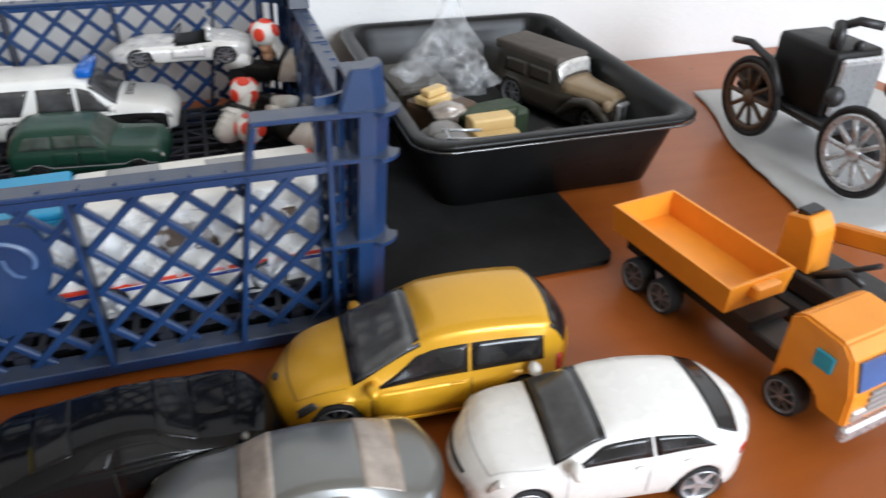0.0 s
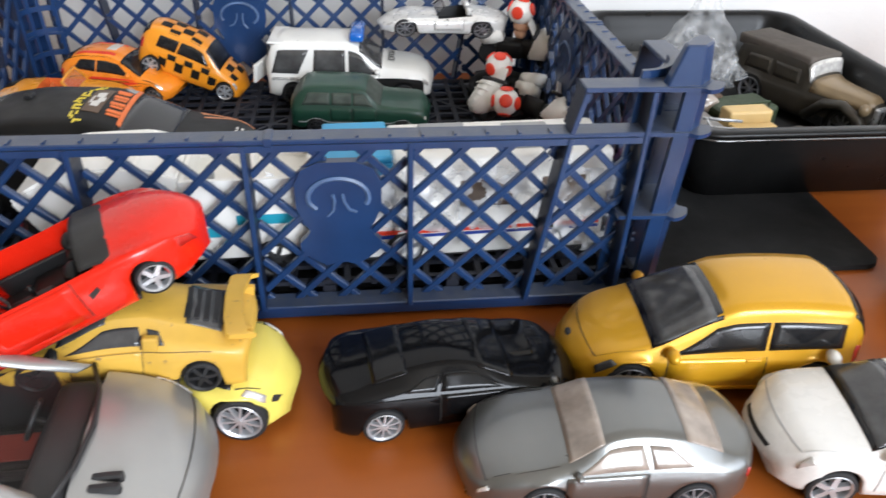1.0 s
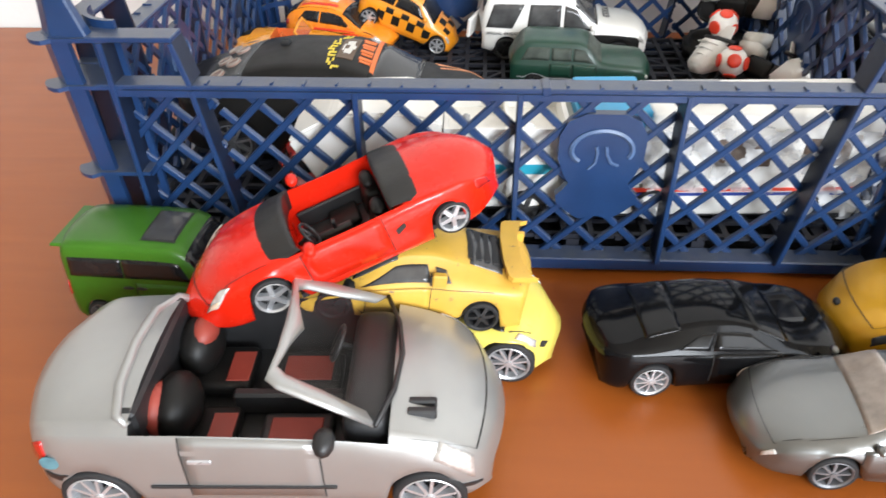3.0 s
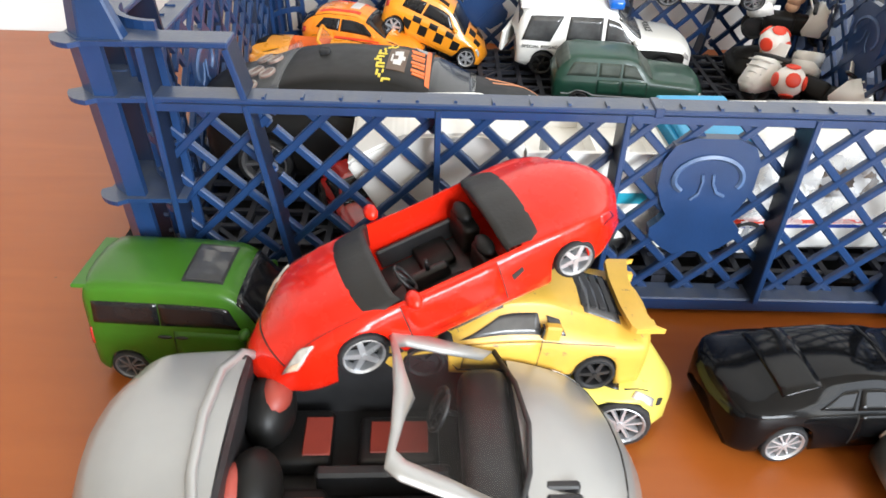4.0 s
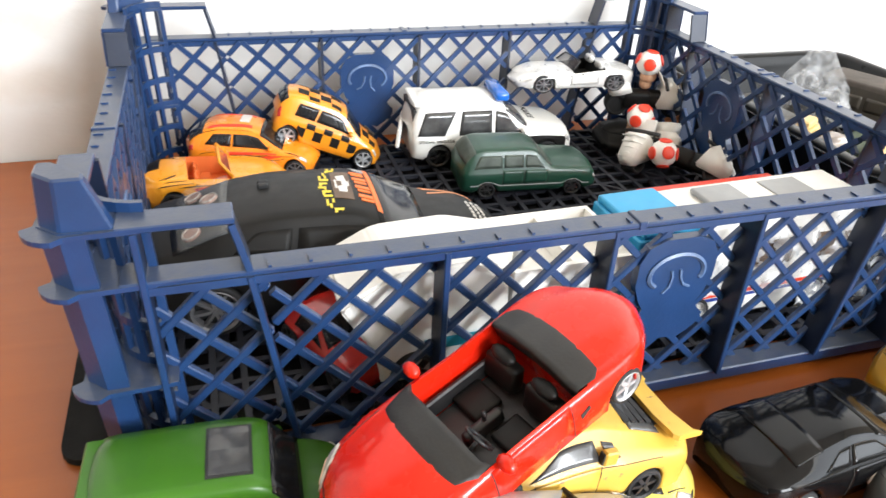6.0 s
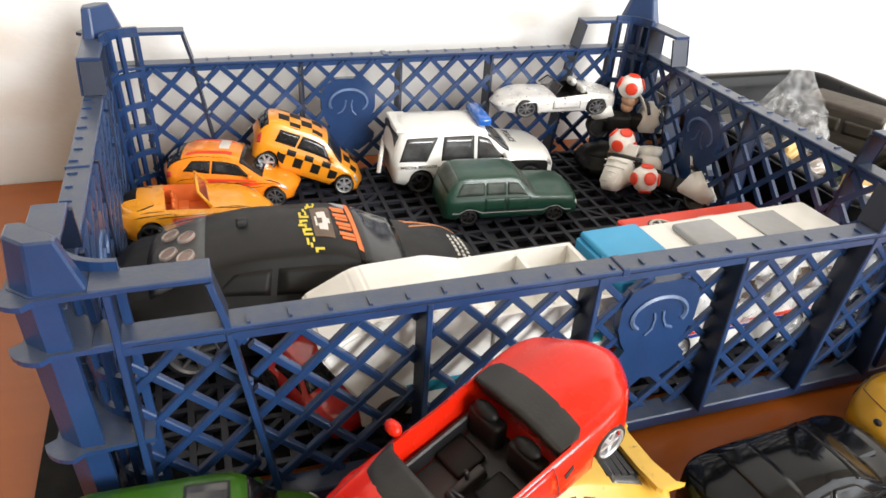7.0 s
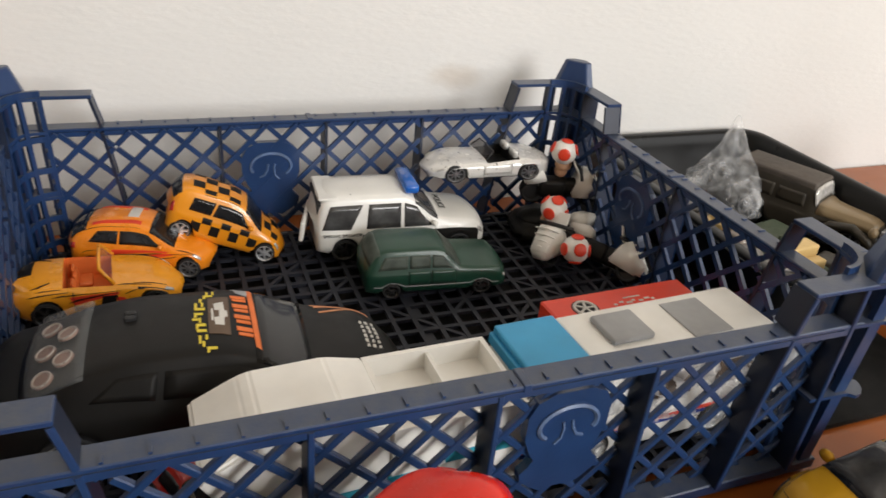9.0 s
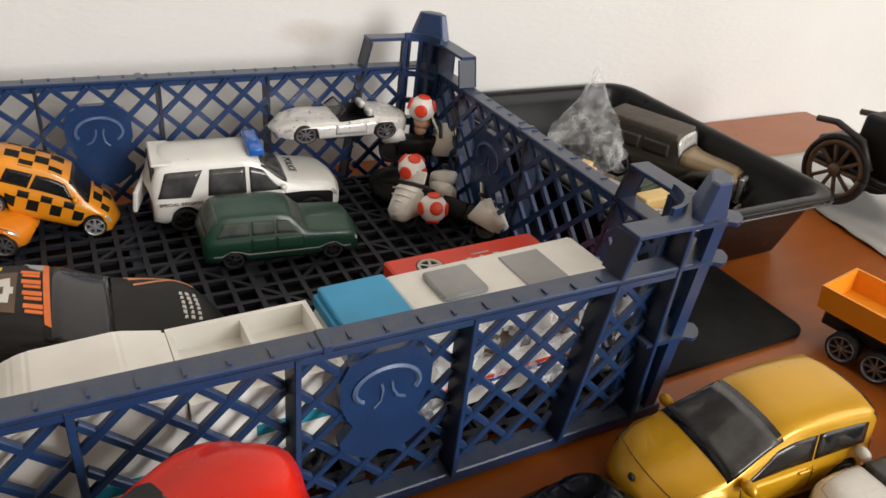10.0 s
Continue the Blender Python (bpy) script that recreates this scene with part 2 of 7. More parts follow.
M_SKIN = surface("beige_toy_plastic", (0.62, 0.36, 0.22), 0.5, vary=0.1)
M_FIELD = surface("dark_field_brown_paint", (0.040, 0.033, 0.024), 0.45, vary=0.2, scale=60)
M_BROWN = surface("brown_toy_plastic", (0.10, 0.06, 0.035), 0.5, vary=0.2)
M_KHAKI = surface("khaki_paint", (0.27, 0.195, 0.11), 0.4, coat=0.2, vary=0.1, scale=40)
M_OLIVE = surface("olive_green_plastic", (0.035, 0.055, 0.025), 0.55, vary=0.2, scale=60)
M_HOOD = surface("dark_canvas_top", (0.080, 0.066, 0.055), 0.8, vary=0.2, scale=60, bump=0.4)
M_STICKER = surface("faded_teal_print", (0.10, 0.22, 0.26), 0.45, vary=0.25, scale=400)
M_PAD = surface("dark_grey_moulded_plastic", (0.014, 0.0132, 0.0125), 0.45, vary=0.15, scale=60, bump=0.2)
M_WOODBLK = surface("pale_yellow_plastic", (0.66, 0.46, 0.19), 0.5, vary=0.1, scale=60)
M_STONE = surface("grey_pebble", (0.27, 0.26, 0.25), 0.6, vary=0.2, scale=70, bump=0.4)
M_SHEET = surface("grey_plastic_sheet", (0.44, 0.44, 0.43), 0.4, vary=0.1, scale=20, bump=0.2, bump_scale=200)
M_SCREEN = glass("dark_clear_screen", (0.05, 0.045, 0.042), 0.1, 0.12)
M_SPEAKER = surface("copper_speaker", (0.26, 0.155, 0.12), 0.35, metal=0.2, vary=0.2, scale=90)
M_REDSEAT = surface("red_seat_plastic", (0.28, 0.045, 0.03), 0.5, vary=0.12, scale=60)
M_TEAL = surface("teal_print", (0.02, 0.30, 0.42), 0.45, vary=0.1)
M_BLUETXT = surface("navy_print", (0.02, 0.05, 0.30), 0.45, vary=0.1)


def film_material():
    """Clear film with crinkled, milky patches."""
    m, n, l, p = tree("crinkled_film")
    p.inputs["Base Color"].default_value = (0.90, 0.91, 0.92, 1)
    p.inputs["Roughness"].default_value = 0.18
    v = n.new("ShaderNodeTexVoronoi")
    v.feature = "F1"
    v.inputs["Scale"].default_value = 150.0
    tc = n.new("ShaderNodeTexCoord")
    wob = noise_node(n, l, 60.0)
    mx = n.new("ShaderNodeMix")
    mx.data_type = "RGBA"
    mx.blend_type = "ADD"
    mx.inputs["Factor"].default_value = 0.02
    l.new(tc.outputs["Object"], mx.inputs["A"])
    l.new(wob.outputs["Color"], mx.inputs["B"])
    l.new(mx.outputs["Result"], v.inputs["Vector"])
    sep = n.new("ShaderNodeSeparateColor")
    l.new(v.outputs["Color"], sep.inputs[0])
    mr = n.new("ShaderNodeMapRange")
    mr.inputs["From Min"].default_value, mr.inputs["From Max"].default_value = 0.25, 0.80
    mr.inputs["To Min"].default_value, mr.inputs["To Max"].default_value = 0.03, 0.62
    l.new(sep.outputs[0], mr.inputs["Value"])
    l.new(mr.outputs[0], p.inputs["Alpha"])
    return m


def bag_material():
    """Thin clear polythene: mostly see-through, with milky creases and sharp glints."""
    m, n, l, p = tree("clear_polythene")
    p.inputs["Base Color"].default_value = (0.88, 0.89, 0.90, 1)
    p.inputs["Roughness"].default_value = 0.12
    a = noise_node(n, l, 55.0, 6.0, 0.7)
    a.inputs["Distortion"].default_value = 1.5
    mr = n.new("ShaderNodeMapRange")
    mr.inputs["From Min"].default_value, mr.inputs["From Max"].default_value = 0.42, 0.72
    mr.inputs["To Min"].default_value, mr.inputs["To Max"].default_value = 0.05, 0.42
    l.new(a.outputs["Fac"], mr.inputs["Value"])
    l.new(mr.outputs[0], p.inputs["Alpha"])
    c = noise_node(n, l, 130.0, 4.0, 0.6)
    b = n.new("ShaderNodeBump")
    b.inputs["Strength"].default_value, b.inputs["Distance"].default_value = 0.9, 0.002
    l.new(c.outputs["Fac"], b.inputs["Height"])
    l.new(b.outputs[0], p.inputs["Normal"])
    return m


M_FILM = film_material()
M_BAG = bag_material()

# ---- structure ----
def mesh_of(name, bm, material, smooth=False):
    me = bpy.data.meshes.new(name)
    bm.normal_update()
    bm.to_mesh(me)
    bm.free()
    for q in me.polygons:
        q.use_smooth = smooth
    me.materials.append(material)
    return me


def part(name, bm, material, parent=None, label="", smooth=False):
    ob = new(name, mesh_of(name, bm, material, smooth))
    if parent is not None:
        ob.parent = parent
    if label:
        ob["label"] = label
    return ob


def box(bm, x0, x1, y0, y1, z0, z1, bevel=0.0, m=None, seg=1):
    g = bmesh.ops.create_cube(bm, size=1.0)
    vs = g["verts"]
    bmesh.ops.scale(bm, vec=(x1 - x0, y1 - y0, z1 - z0), verts=vs)
    bmesh.ops.translate(bm, vec=((x0 + x1) / 2, (y0 + y1) / 2, (z0 + z1) / 2), verts=vs)
    if bevel:
        es = list({e for v in vs for e in v.link_edges})
        r = bmesh.ops.bevel(bm, geom=es, offset=bevel, segments=seg, affect="EDGES", profile=0.5)
        vs = list({v for f in r["faces"] for v in f.verts} | {v for v in vs if v.is_valid})
    if m is not None:
        bmesh.ops.transform(bm, matrix=m, verts=vs)
    return vs


def slab(bm, pts, z0, z1):
    """Upright prism over an outline."""
    a = [bm.verts.new((x, y, z0)) for x, y in pts]
    b = [bm.verts.new((x, y, z1)) for x, y in pts]
    bm.faces.new(a[::-1])
    bm.faces.new(b)
    k = len(pts)
    for i in range(k):
        bm.faces.new((a[i], a[(i + 1) % k], b[(i + 1) % k], b[i]))


def structure(name, bm, material, label, category, smooth=False):
    return tagged(part(name, bm, material, None, "", smooth), label, category, kind="structure")


X0, X1, Y0, Y1, Z0, Z1 = -2.4, 1.7, -2.5, 0.336, -0.75, 1.75
b = bmesh.new(); box(b, X0 - 0.1, X1 + 0.1, Y1, Y1 + 0.1, Z0, Z1)
structure("wall_north", b, M_WALL, "white painted plaster wall, brownish smudge and soft patches behind the table", "wall")
b = bmesh.new()
box(b, X1, X1 + 0.1, Y0, -1.85, Z0, Z1); box(b, X1, X1 + 0.1, -0.45, Y1, Z0, Z1)
box(b, X1, X1 + 0.1, -1.85, -0.45, Z0, 0.25); box(b, X1, X1 + 0.1, -1.85, -0.45, 1.6, Z1)
structure("wall_east", b, M_CEIL, "cream painted wall with a window opening", "wall")
b = bmesh.new()
box(b, X0, 0.35, Y0 - 0.1, Y0, Z0, Z1); box(b, 1.55, X1, Y0 - 0.1, Y0, Z0, Z1)
box(b, 0.35, 1.55, Y0 - 0.1, Y0, Z0, 0.33); box(b, 0.35, 1.55, Y0 - 0.1, Y0, 1.57, Z1)
structure("wall_south", b, M_CEIL, "cream painted wall with a window opening", "wall")
b = bmesh.new(); box(b, X0 - 0.1, X0, Y0, Y1, Z0, Z1)
structure("wall_west", b, M_CEIL, "plain cream painted wall", "wall")
b = bmesh.new(); box(b, X0 - 0.1, X1 + 0.1, Y0 - 0.1, Y1 + 0.1, Z0 - 0.1, Z0)
structure("floor", b, M_FLOOR, "plain brown tiled floor", "floor")
b = bmesh.new(); box(b, X0 - 0.1, X1 + 0.1, Y0 - 0.1, Y1 + 0.1, Z1, Z1 + 0.1)
structure("ceiling", b, M_CEIL, "plain cream ceiling", "ceiling")

# the table
table = tagged(new("table"), "orange-brown varnished wooden table against a white wall", "table")
b = bmesh.new(); box(b, -1.0, 0.715, -0.46, 0.333, -0.03, 0.0, 0.002)
part("tabletop", b, M_TABLE, table)
for x in (-0.95, 0.66):
    for y in (-0.42, 0.29):
        b = bmesh.new(); box(b, x - 0.025, x + 0.025, y - 0.025, y + 0.025, Z0, -0.0305, 0.003)
        part("leg", b, M_TABLE, table)

# black mat under the crate
b = bmesh.new()
out = []
for cx, cy, a0 in ((0.320, 0.290, 0), (-0.205, 0.290, 90), (-0.205, 0.032, 180), (0.320, 0.032, 270)):
    for k in range(5):
        a = radians(a0 + 22.5 * k)
        out.append((cx + 0.010 * math.cos(a), cy + 0.010 * math.sin(a)))
slab(b, out, 0.0004, 0.0035)
tagged(part("desk_mat", b, M_MAT), "thin matte black mat lying flat under the crate", "mat")

# ---- toy car library ----
def curve(points):
    """Smooth monotone curve through (u, value) points."""
    x = np.array([p[0] for p in points], float)
    y = np.array([p[1] for p in points], float)
    if len(x) == 1:
        return lambda u: np.full(np.shape(u), y[0])
    h, d = np.diff(x), np.diff(y) / np.diff(x)
    m = np.zeros(len(x))
    m[0], m[-1] = d[0], d[-1]
    for i in range(1, len(x) - 1):
        if d[i - 1] * d[i] > 0:
            w1, w2 = 2 * h[i] + h[i - 1], h[i] + 2 * h[i - 1]
            m[i] = (w1 + w2) / (w1 / d[i - 1] + w2 / d[i])

    def f(u):
        u = np.clip(np.asarray(u, float), x[0], x[-1])
        i = np.clip(np.searchsorted(x, u, "right") - 1, 0, len(x) - 2)
        t = (u - x[i]) / h[i]
        return ((2 * t**3 - 3 * t**2 + 1) * y[i] + (t**3 - 2 * t**2 + t) * h[i] * m[i]
                + (-2 * t**3 + 3 * t**2) * y[i + 1] + (t**3 - t**2) * h[i] * m[i + 1])
    return f


class Shell:
    """A car body as a lofted surface. u runs from tail (0) to nose (1), s from the left sill (0) over the crown (8) to the right sill (16)."""

    def __init__(self, L, W, belt, top, topw, plan, zb=0.006, wheels=(), arch=1.14, bow=0.006, crown=0.0012, tuck=0.9, hub=0.0):
        self.hub = hub
        self.L, self.W, self.zb, self.wheels, self.arch, self.bow, self.crown, self.tuck = L, W, zb, wheels, arch, bow, crown, tuck
        self.belt, self.top, self.topw, self.plan = curve(belt), curve(top), curve(topw), curve(plan)

    def at(self, u, s):
        side = 1.0
        if s > 8:
            s, side = 16 - s, -1.0
        hw = self.W / 2 * float(self.plan(u))
        zs, zt = float(self.belt(u)), float(self.top(u))
        zt = max(zt, zs + 0.0004)
        wt = hw * float(self.topw(u))
        zb = self.zb + (0.012 * self.L * max(0.0, abs(2 * u - 1) - 0.86) / 0.14)
        zb = min(zb, zs - 0.003)
        h, x = zs - zb, self.L * (u - 0.5)
        ys = [self.tuck * hw, 0.98 * hw, hw, 0.99 * hw, 0.945 * hw, wt, 0.93 * wt, 0.5 * wt, 0.0]
        g = zt - zs
        zz = [zb, zb + 0.14 * h, zb + 0.5 * h, zb + 0.85 * h, zs, zs + 0.84 * g, zs + 0.97 * g, zt + 0.75 * self.crown, zt + self.crown]
        for wx, r in self.wheels:
            ra, dx = r * self.arch, x - wx
            if abs(dx) < ra:
                za = r + self.hub + math.sqrt(ra * ra - dx * dx)
                for i in range(4):
                    zz[i] = max(zz[i], min(za + 0.0007 * i, zs - 0.0006 * (4 - i)))
        i = min(int(s), 7)
        t = s - i
        y, z = ys[i] * (1 - t) + ys[i + 1] * t, zz[i] * (1 - t) + zz[i + 1] * t
        e = abs(2 * u - 1) ** 5
        x -= math.copysign(self.bow * e * (y / (self.W / 2)) ** 2, u - 0.5)
        return Vector((x, side * y, z))

    def normal(self, u, s):
        e = 0.01
        a = self.at(min(1, u + e), s) - self.at(max(0, u - e), s)
        c = self.at(u, min(16, s + 0.08)) - self.at(u, max(0, s - 0.08))
        n = c.cross(a)
        return n.normalized() if n.length > 1e-12 else Vector((0, 0, 1))

    def stations(self, n=40):
        us = list(np.linspace(0, 1, n))
        for wx, r in self.wheels:
            for c in (-1.0, -0.97, -0.88, -0.7, -0.45, -0.2, 0, 0.2, 0.45, 0.7, 0.88, 0.97, 1.0):
                us.append((wx + c * r * self.arch * 0.9999) / self.L + 0.5)
        us = sorted(u for u in us if 0 <= u <= 1)
        out = [us[0]]
        for u in us[1:]:
            if u - out[-1] > 0.004:
                out.append(u)
        out[-1] = 1.0
        return out

    def mesh(self, hole=None):
        """The skin; hole = (u0, u1, s0) leaves a cockpit open."""
        bm = bmesh.new()
        us = self.stations()
        if hole:
            us = sorted(set(us) | {hole[0], hole[1]})
        ss = [0, 0.5, 1, 1.5, 2, 2.5, 3, 3.5, 4, 4.5, 5, 5.5, 6, 6.5, 7, 7.5, 8]
        if hole:
            ss = sorted(set(ss) | {hole[2]})
        ss = ss + [16 - q for q in ss[-2::-1]]
        grid = [[bm.verts.new(self.at(u, q)) for q in ss] for u in us]
        for i in range(len(us) - 1):
            for j in range(len(ss) - 1):
                if hole and hole[0] - 1e-6 <= us[i] and us[i + 1] <= hole[1] + 1e-6 and ss[j] >= hole[2] - 1e-6 and ss[j + 1] <= 16 - hole[2] + 1e-6:
                    continue
                bm.faces.new((grid[i][j], grid[i + 1][j], grid[i + 1][j + 1], grid[i][j + 1]))
        bm.faces.new(grid[0])
        bm.faces.new(grid[-1][::-1])
        bmesh.ops.recalc_face_normals(bm, faces=bm.faces)
        return bm

    def patch(self, q, off=0.0003, nu=8, nv=4, bm=None):
        """A thin raised panel over four (u, s) corners, in order round its edge."""
        bm = bm or bmesh.new()
        (a, b_, c, d) = q
        top, low = [], []
        for i in range(nu + 1):
            rt, rl = [], []
            for j in range(nv + 1):
                f, g = i / nu, j / nv
                u = (1 - f) * (1 - g) * a[0] + f * (1 - g) * b_[0] + f * g * c[0] + (1 - f) * g * d[0]
                s = (1 - f) * (1 - g) * a[1] + f * (1 - g) * b_[1] + f * g * c[1] + (1 - f) * g * d[1]
                p, n = self.at(u, s), self.normal(u, s)
                rt.append(bm.verts.new(p + n * off))
                rl.append(bm.verts.new(p - n * 0.0004))
            top.append(rt); low.append(rl)
        for i in range(nu):
            for j in range(nv):
                bm.faces.new((top[i][j], top[i + 1][j], top[i + 1][j + 1], top[i][j + 1]))
        ring = [(i, 0) for i in range(nu)] + [(nu, j) for j in range(nv)] + [(i, nv) for i in range(nu, 0, -1)] + [(0, j) for j in range(nv, 0, -1)]
        for k in range(len(ring)):
            (i, j), (e, f) = ring[k], ring[(k + 1) % len(ring)]
            bm.faces.new((top[i][j], low[i][j], low[e][f], top[e][f]))
        bmesh.ops.recalc_face_normals(bm, faces=bm.faces)
        return bm


def tyre_mesh():
    """Unit wheel rubber: axis along y, width 1 scaled on the object."""
    bm = bmesh.new()
    prof = [(0.76, -0.5), (0.94, -0.5), (1.0, -0.38), (1.0, 0.38), (0.95, 0.5), (0.80, 0.5), (0.76, 0.3)]
    rows = []
    for k in range(28):
        a = 2 * math.pi * k / 28
        rows.append([bm.verts.new((r * math.cos(a), w, r * math.sin(a))) for r, w in prof])
    for k in range(28):
        for j in range(len(prof)):
            e = (j + 1) % len(prof)
            bm.faces.new((rows[k][j], rows[(k + 1) % 28][j], rows[(k + 1) % 28][e], rows[k][e]))
    bmesh.ops.recalc_face_normals(bm, faces=bm.faces)
    return mesh_of("tyre", bm, M_TYRE, True)


def rim_mesh(spokes, wide, material):
    bm = bmesh.new()
    prof = [(0.78, 0.34), (0.84, 0.48), (0.80, 0.53), (0.73, 0.45), (0.70, 0.10)]
    rows = []
    for k in range(28):
        a = 2 * math.pi * k / 28
        rows.append([bm.verts.new((r * math.cos(a), w, r * math.sin(a))) for r, w in prof])
    for k in range(28):
        for j in range(len(prof) - 1):
            bm.faces.new((rows[k][j], rows[(k + 1) % 28][j], rows[(k + 1) % 28][j + 1], rows[k][j + 1]))
    for k in range(spokes):
        m = Matrix.Rotation(2 * math.pi * k / spokes, 4, "Y")
        vs = [bm.verts.new(m @ Vector(p)) for p in ((0.10, 0.2, -wide), (0.10, 0.46, -wide), (0.10, 0.46, wide), (0.10, 0.2, wide),
                                                    (0.74, 0.15, -wide * 0.8), (0.74, 0.40, -wide * 0.8), (0.74, 0.40, wide * 0.8), (0.74, 0.15, wide * 0.8))]
        for q in ((0, 1, 5, 4), (1, 2, 6, 5), (2, 3, 7, 6), (3, 0, 4, 7)):
            bm.faces.new([vs[i] for i in q])
    c = bmesh.ops.create_cone(bm, cap_ends=True, segments=12, radius1=0.15, radius2=0.11, depth=0.14)["verts"]
    bmesh.ops.transform(bm, matrix=Matrix.Translation((0, 0.45, 0)) @ Matrix.Rotation(radians(-90), 4, "X"), verts=c)
    bmesh.ops.recalc_face_normals(bm, faces=bm.faces)
    return mesh_of("rim", bm, material)


def dish_mesh(material):
    """Dark hub behind the spokes."""
    bm = bmesh.new()
    c = bmesh.ops.create_cone(bm, cap_ends=True, segments=20, radius1=0.74, radius2=0.74, depth=0.3)["verts"]
    bmesh.ops.transform(bm, matrix=Matrix.Rotation(radians(90), 4, "X") @ Matrix.Translation((0, 0, 0.1)), verts=c)
    return mesh_of("brake_disc", bm, material)


TYRE = tyre_mesh()
RIMS = {
    "five": rim_mesh(5, 0.13, M_CHROME), "ten": rim_mesh(10, 0.05, M_CHROME), "seven": rim_mesh(7, 0.08, M_CHROME),
    "dark": rim_mesh(8, 0.06, M_RIM_DARK), "black": rim_mesh(6, 0.11, M_BLACK), "six": rim_mesh(6, 0.12, M_CHROME),
}
DISC = dish_mesh(M_UNDER)


def wheel(car, x, y, r, width, style, name="wheel", hub=0.0):
    """Wheel at local (x, y), its face outwards."""
    w = new(name)
    w.parent = car
    w.matrix_basis = Matrix.LocRotScale((x, y, r + hub), Euler((0, radians(37 * (x > 0) + 11), 0 if y > 0 else math.pi)), (r, width, r))
    for n, me in (("tyre", TYRE), ("rim", RIMS[style]), ("brake_disc", DISC)):
        o = new(n, me)
        o.parent = w
    return w


def ball(bm, c, r, seg=10, m=None):
    vs = bmesh.ops.create_uvsphere(bm, u_segments=seg, v_segments=max(6, seg * 2 // 3), radius=1.0)["verts"]
    bmesh.ops.scale(bm, vec=r, verts=vs)
    bmesh.ops.translate(bm, vec=c, verts=vs)
    if m is not None:
        bmesh.ops.transform(bm, matrix=m, verts=vs)
    return vs


def tube(bm, pts, r, seg=6):
    """Round bar along points."""
    prev = None
    for i, p in enumerate(pts):
        p = Vector(p)
        d = (Vector(pts[min(i + 1, len(pts) - 1)]) - Vector(pts[max(i - 1, 0)])).normalized()
        a = d.orthogonal().normalized() if prev is None else (prev[1] - d * prev[1].dot(d)).normalized()
        c = d.cross(a)
        ring = [bm.verts.new(p + (a * math.cos(2 * math.pi * k / seg) + c * math.sin(2 * math.pi * k / seg)) * r) for k in range(seg)]
        if prev:
            for k in range(seg):
                bm.faces.new((prev[0][k], prev[0][(k + 1) % seg], ring[(k + 1) % seg], ring[k]))
        else:
            bm.faces.new(ring[::-1])
        prev = (ring, a)
    bm.faces.new(prev[0])


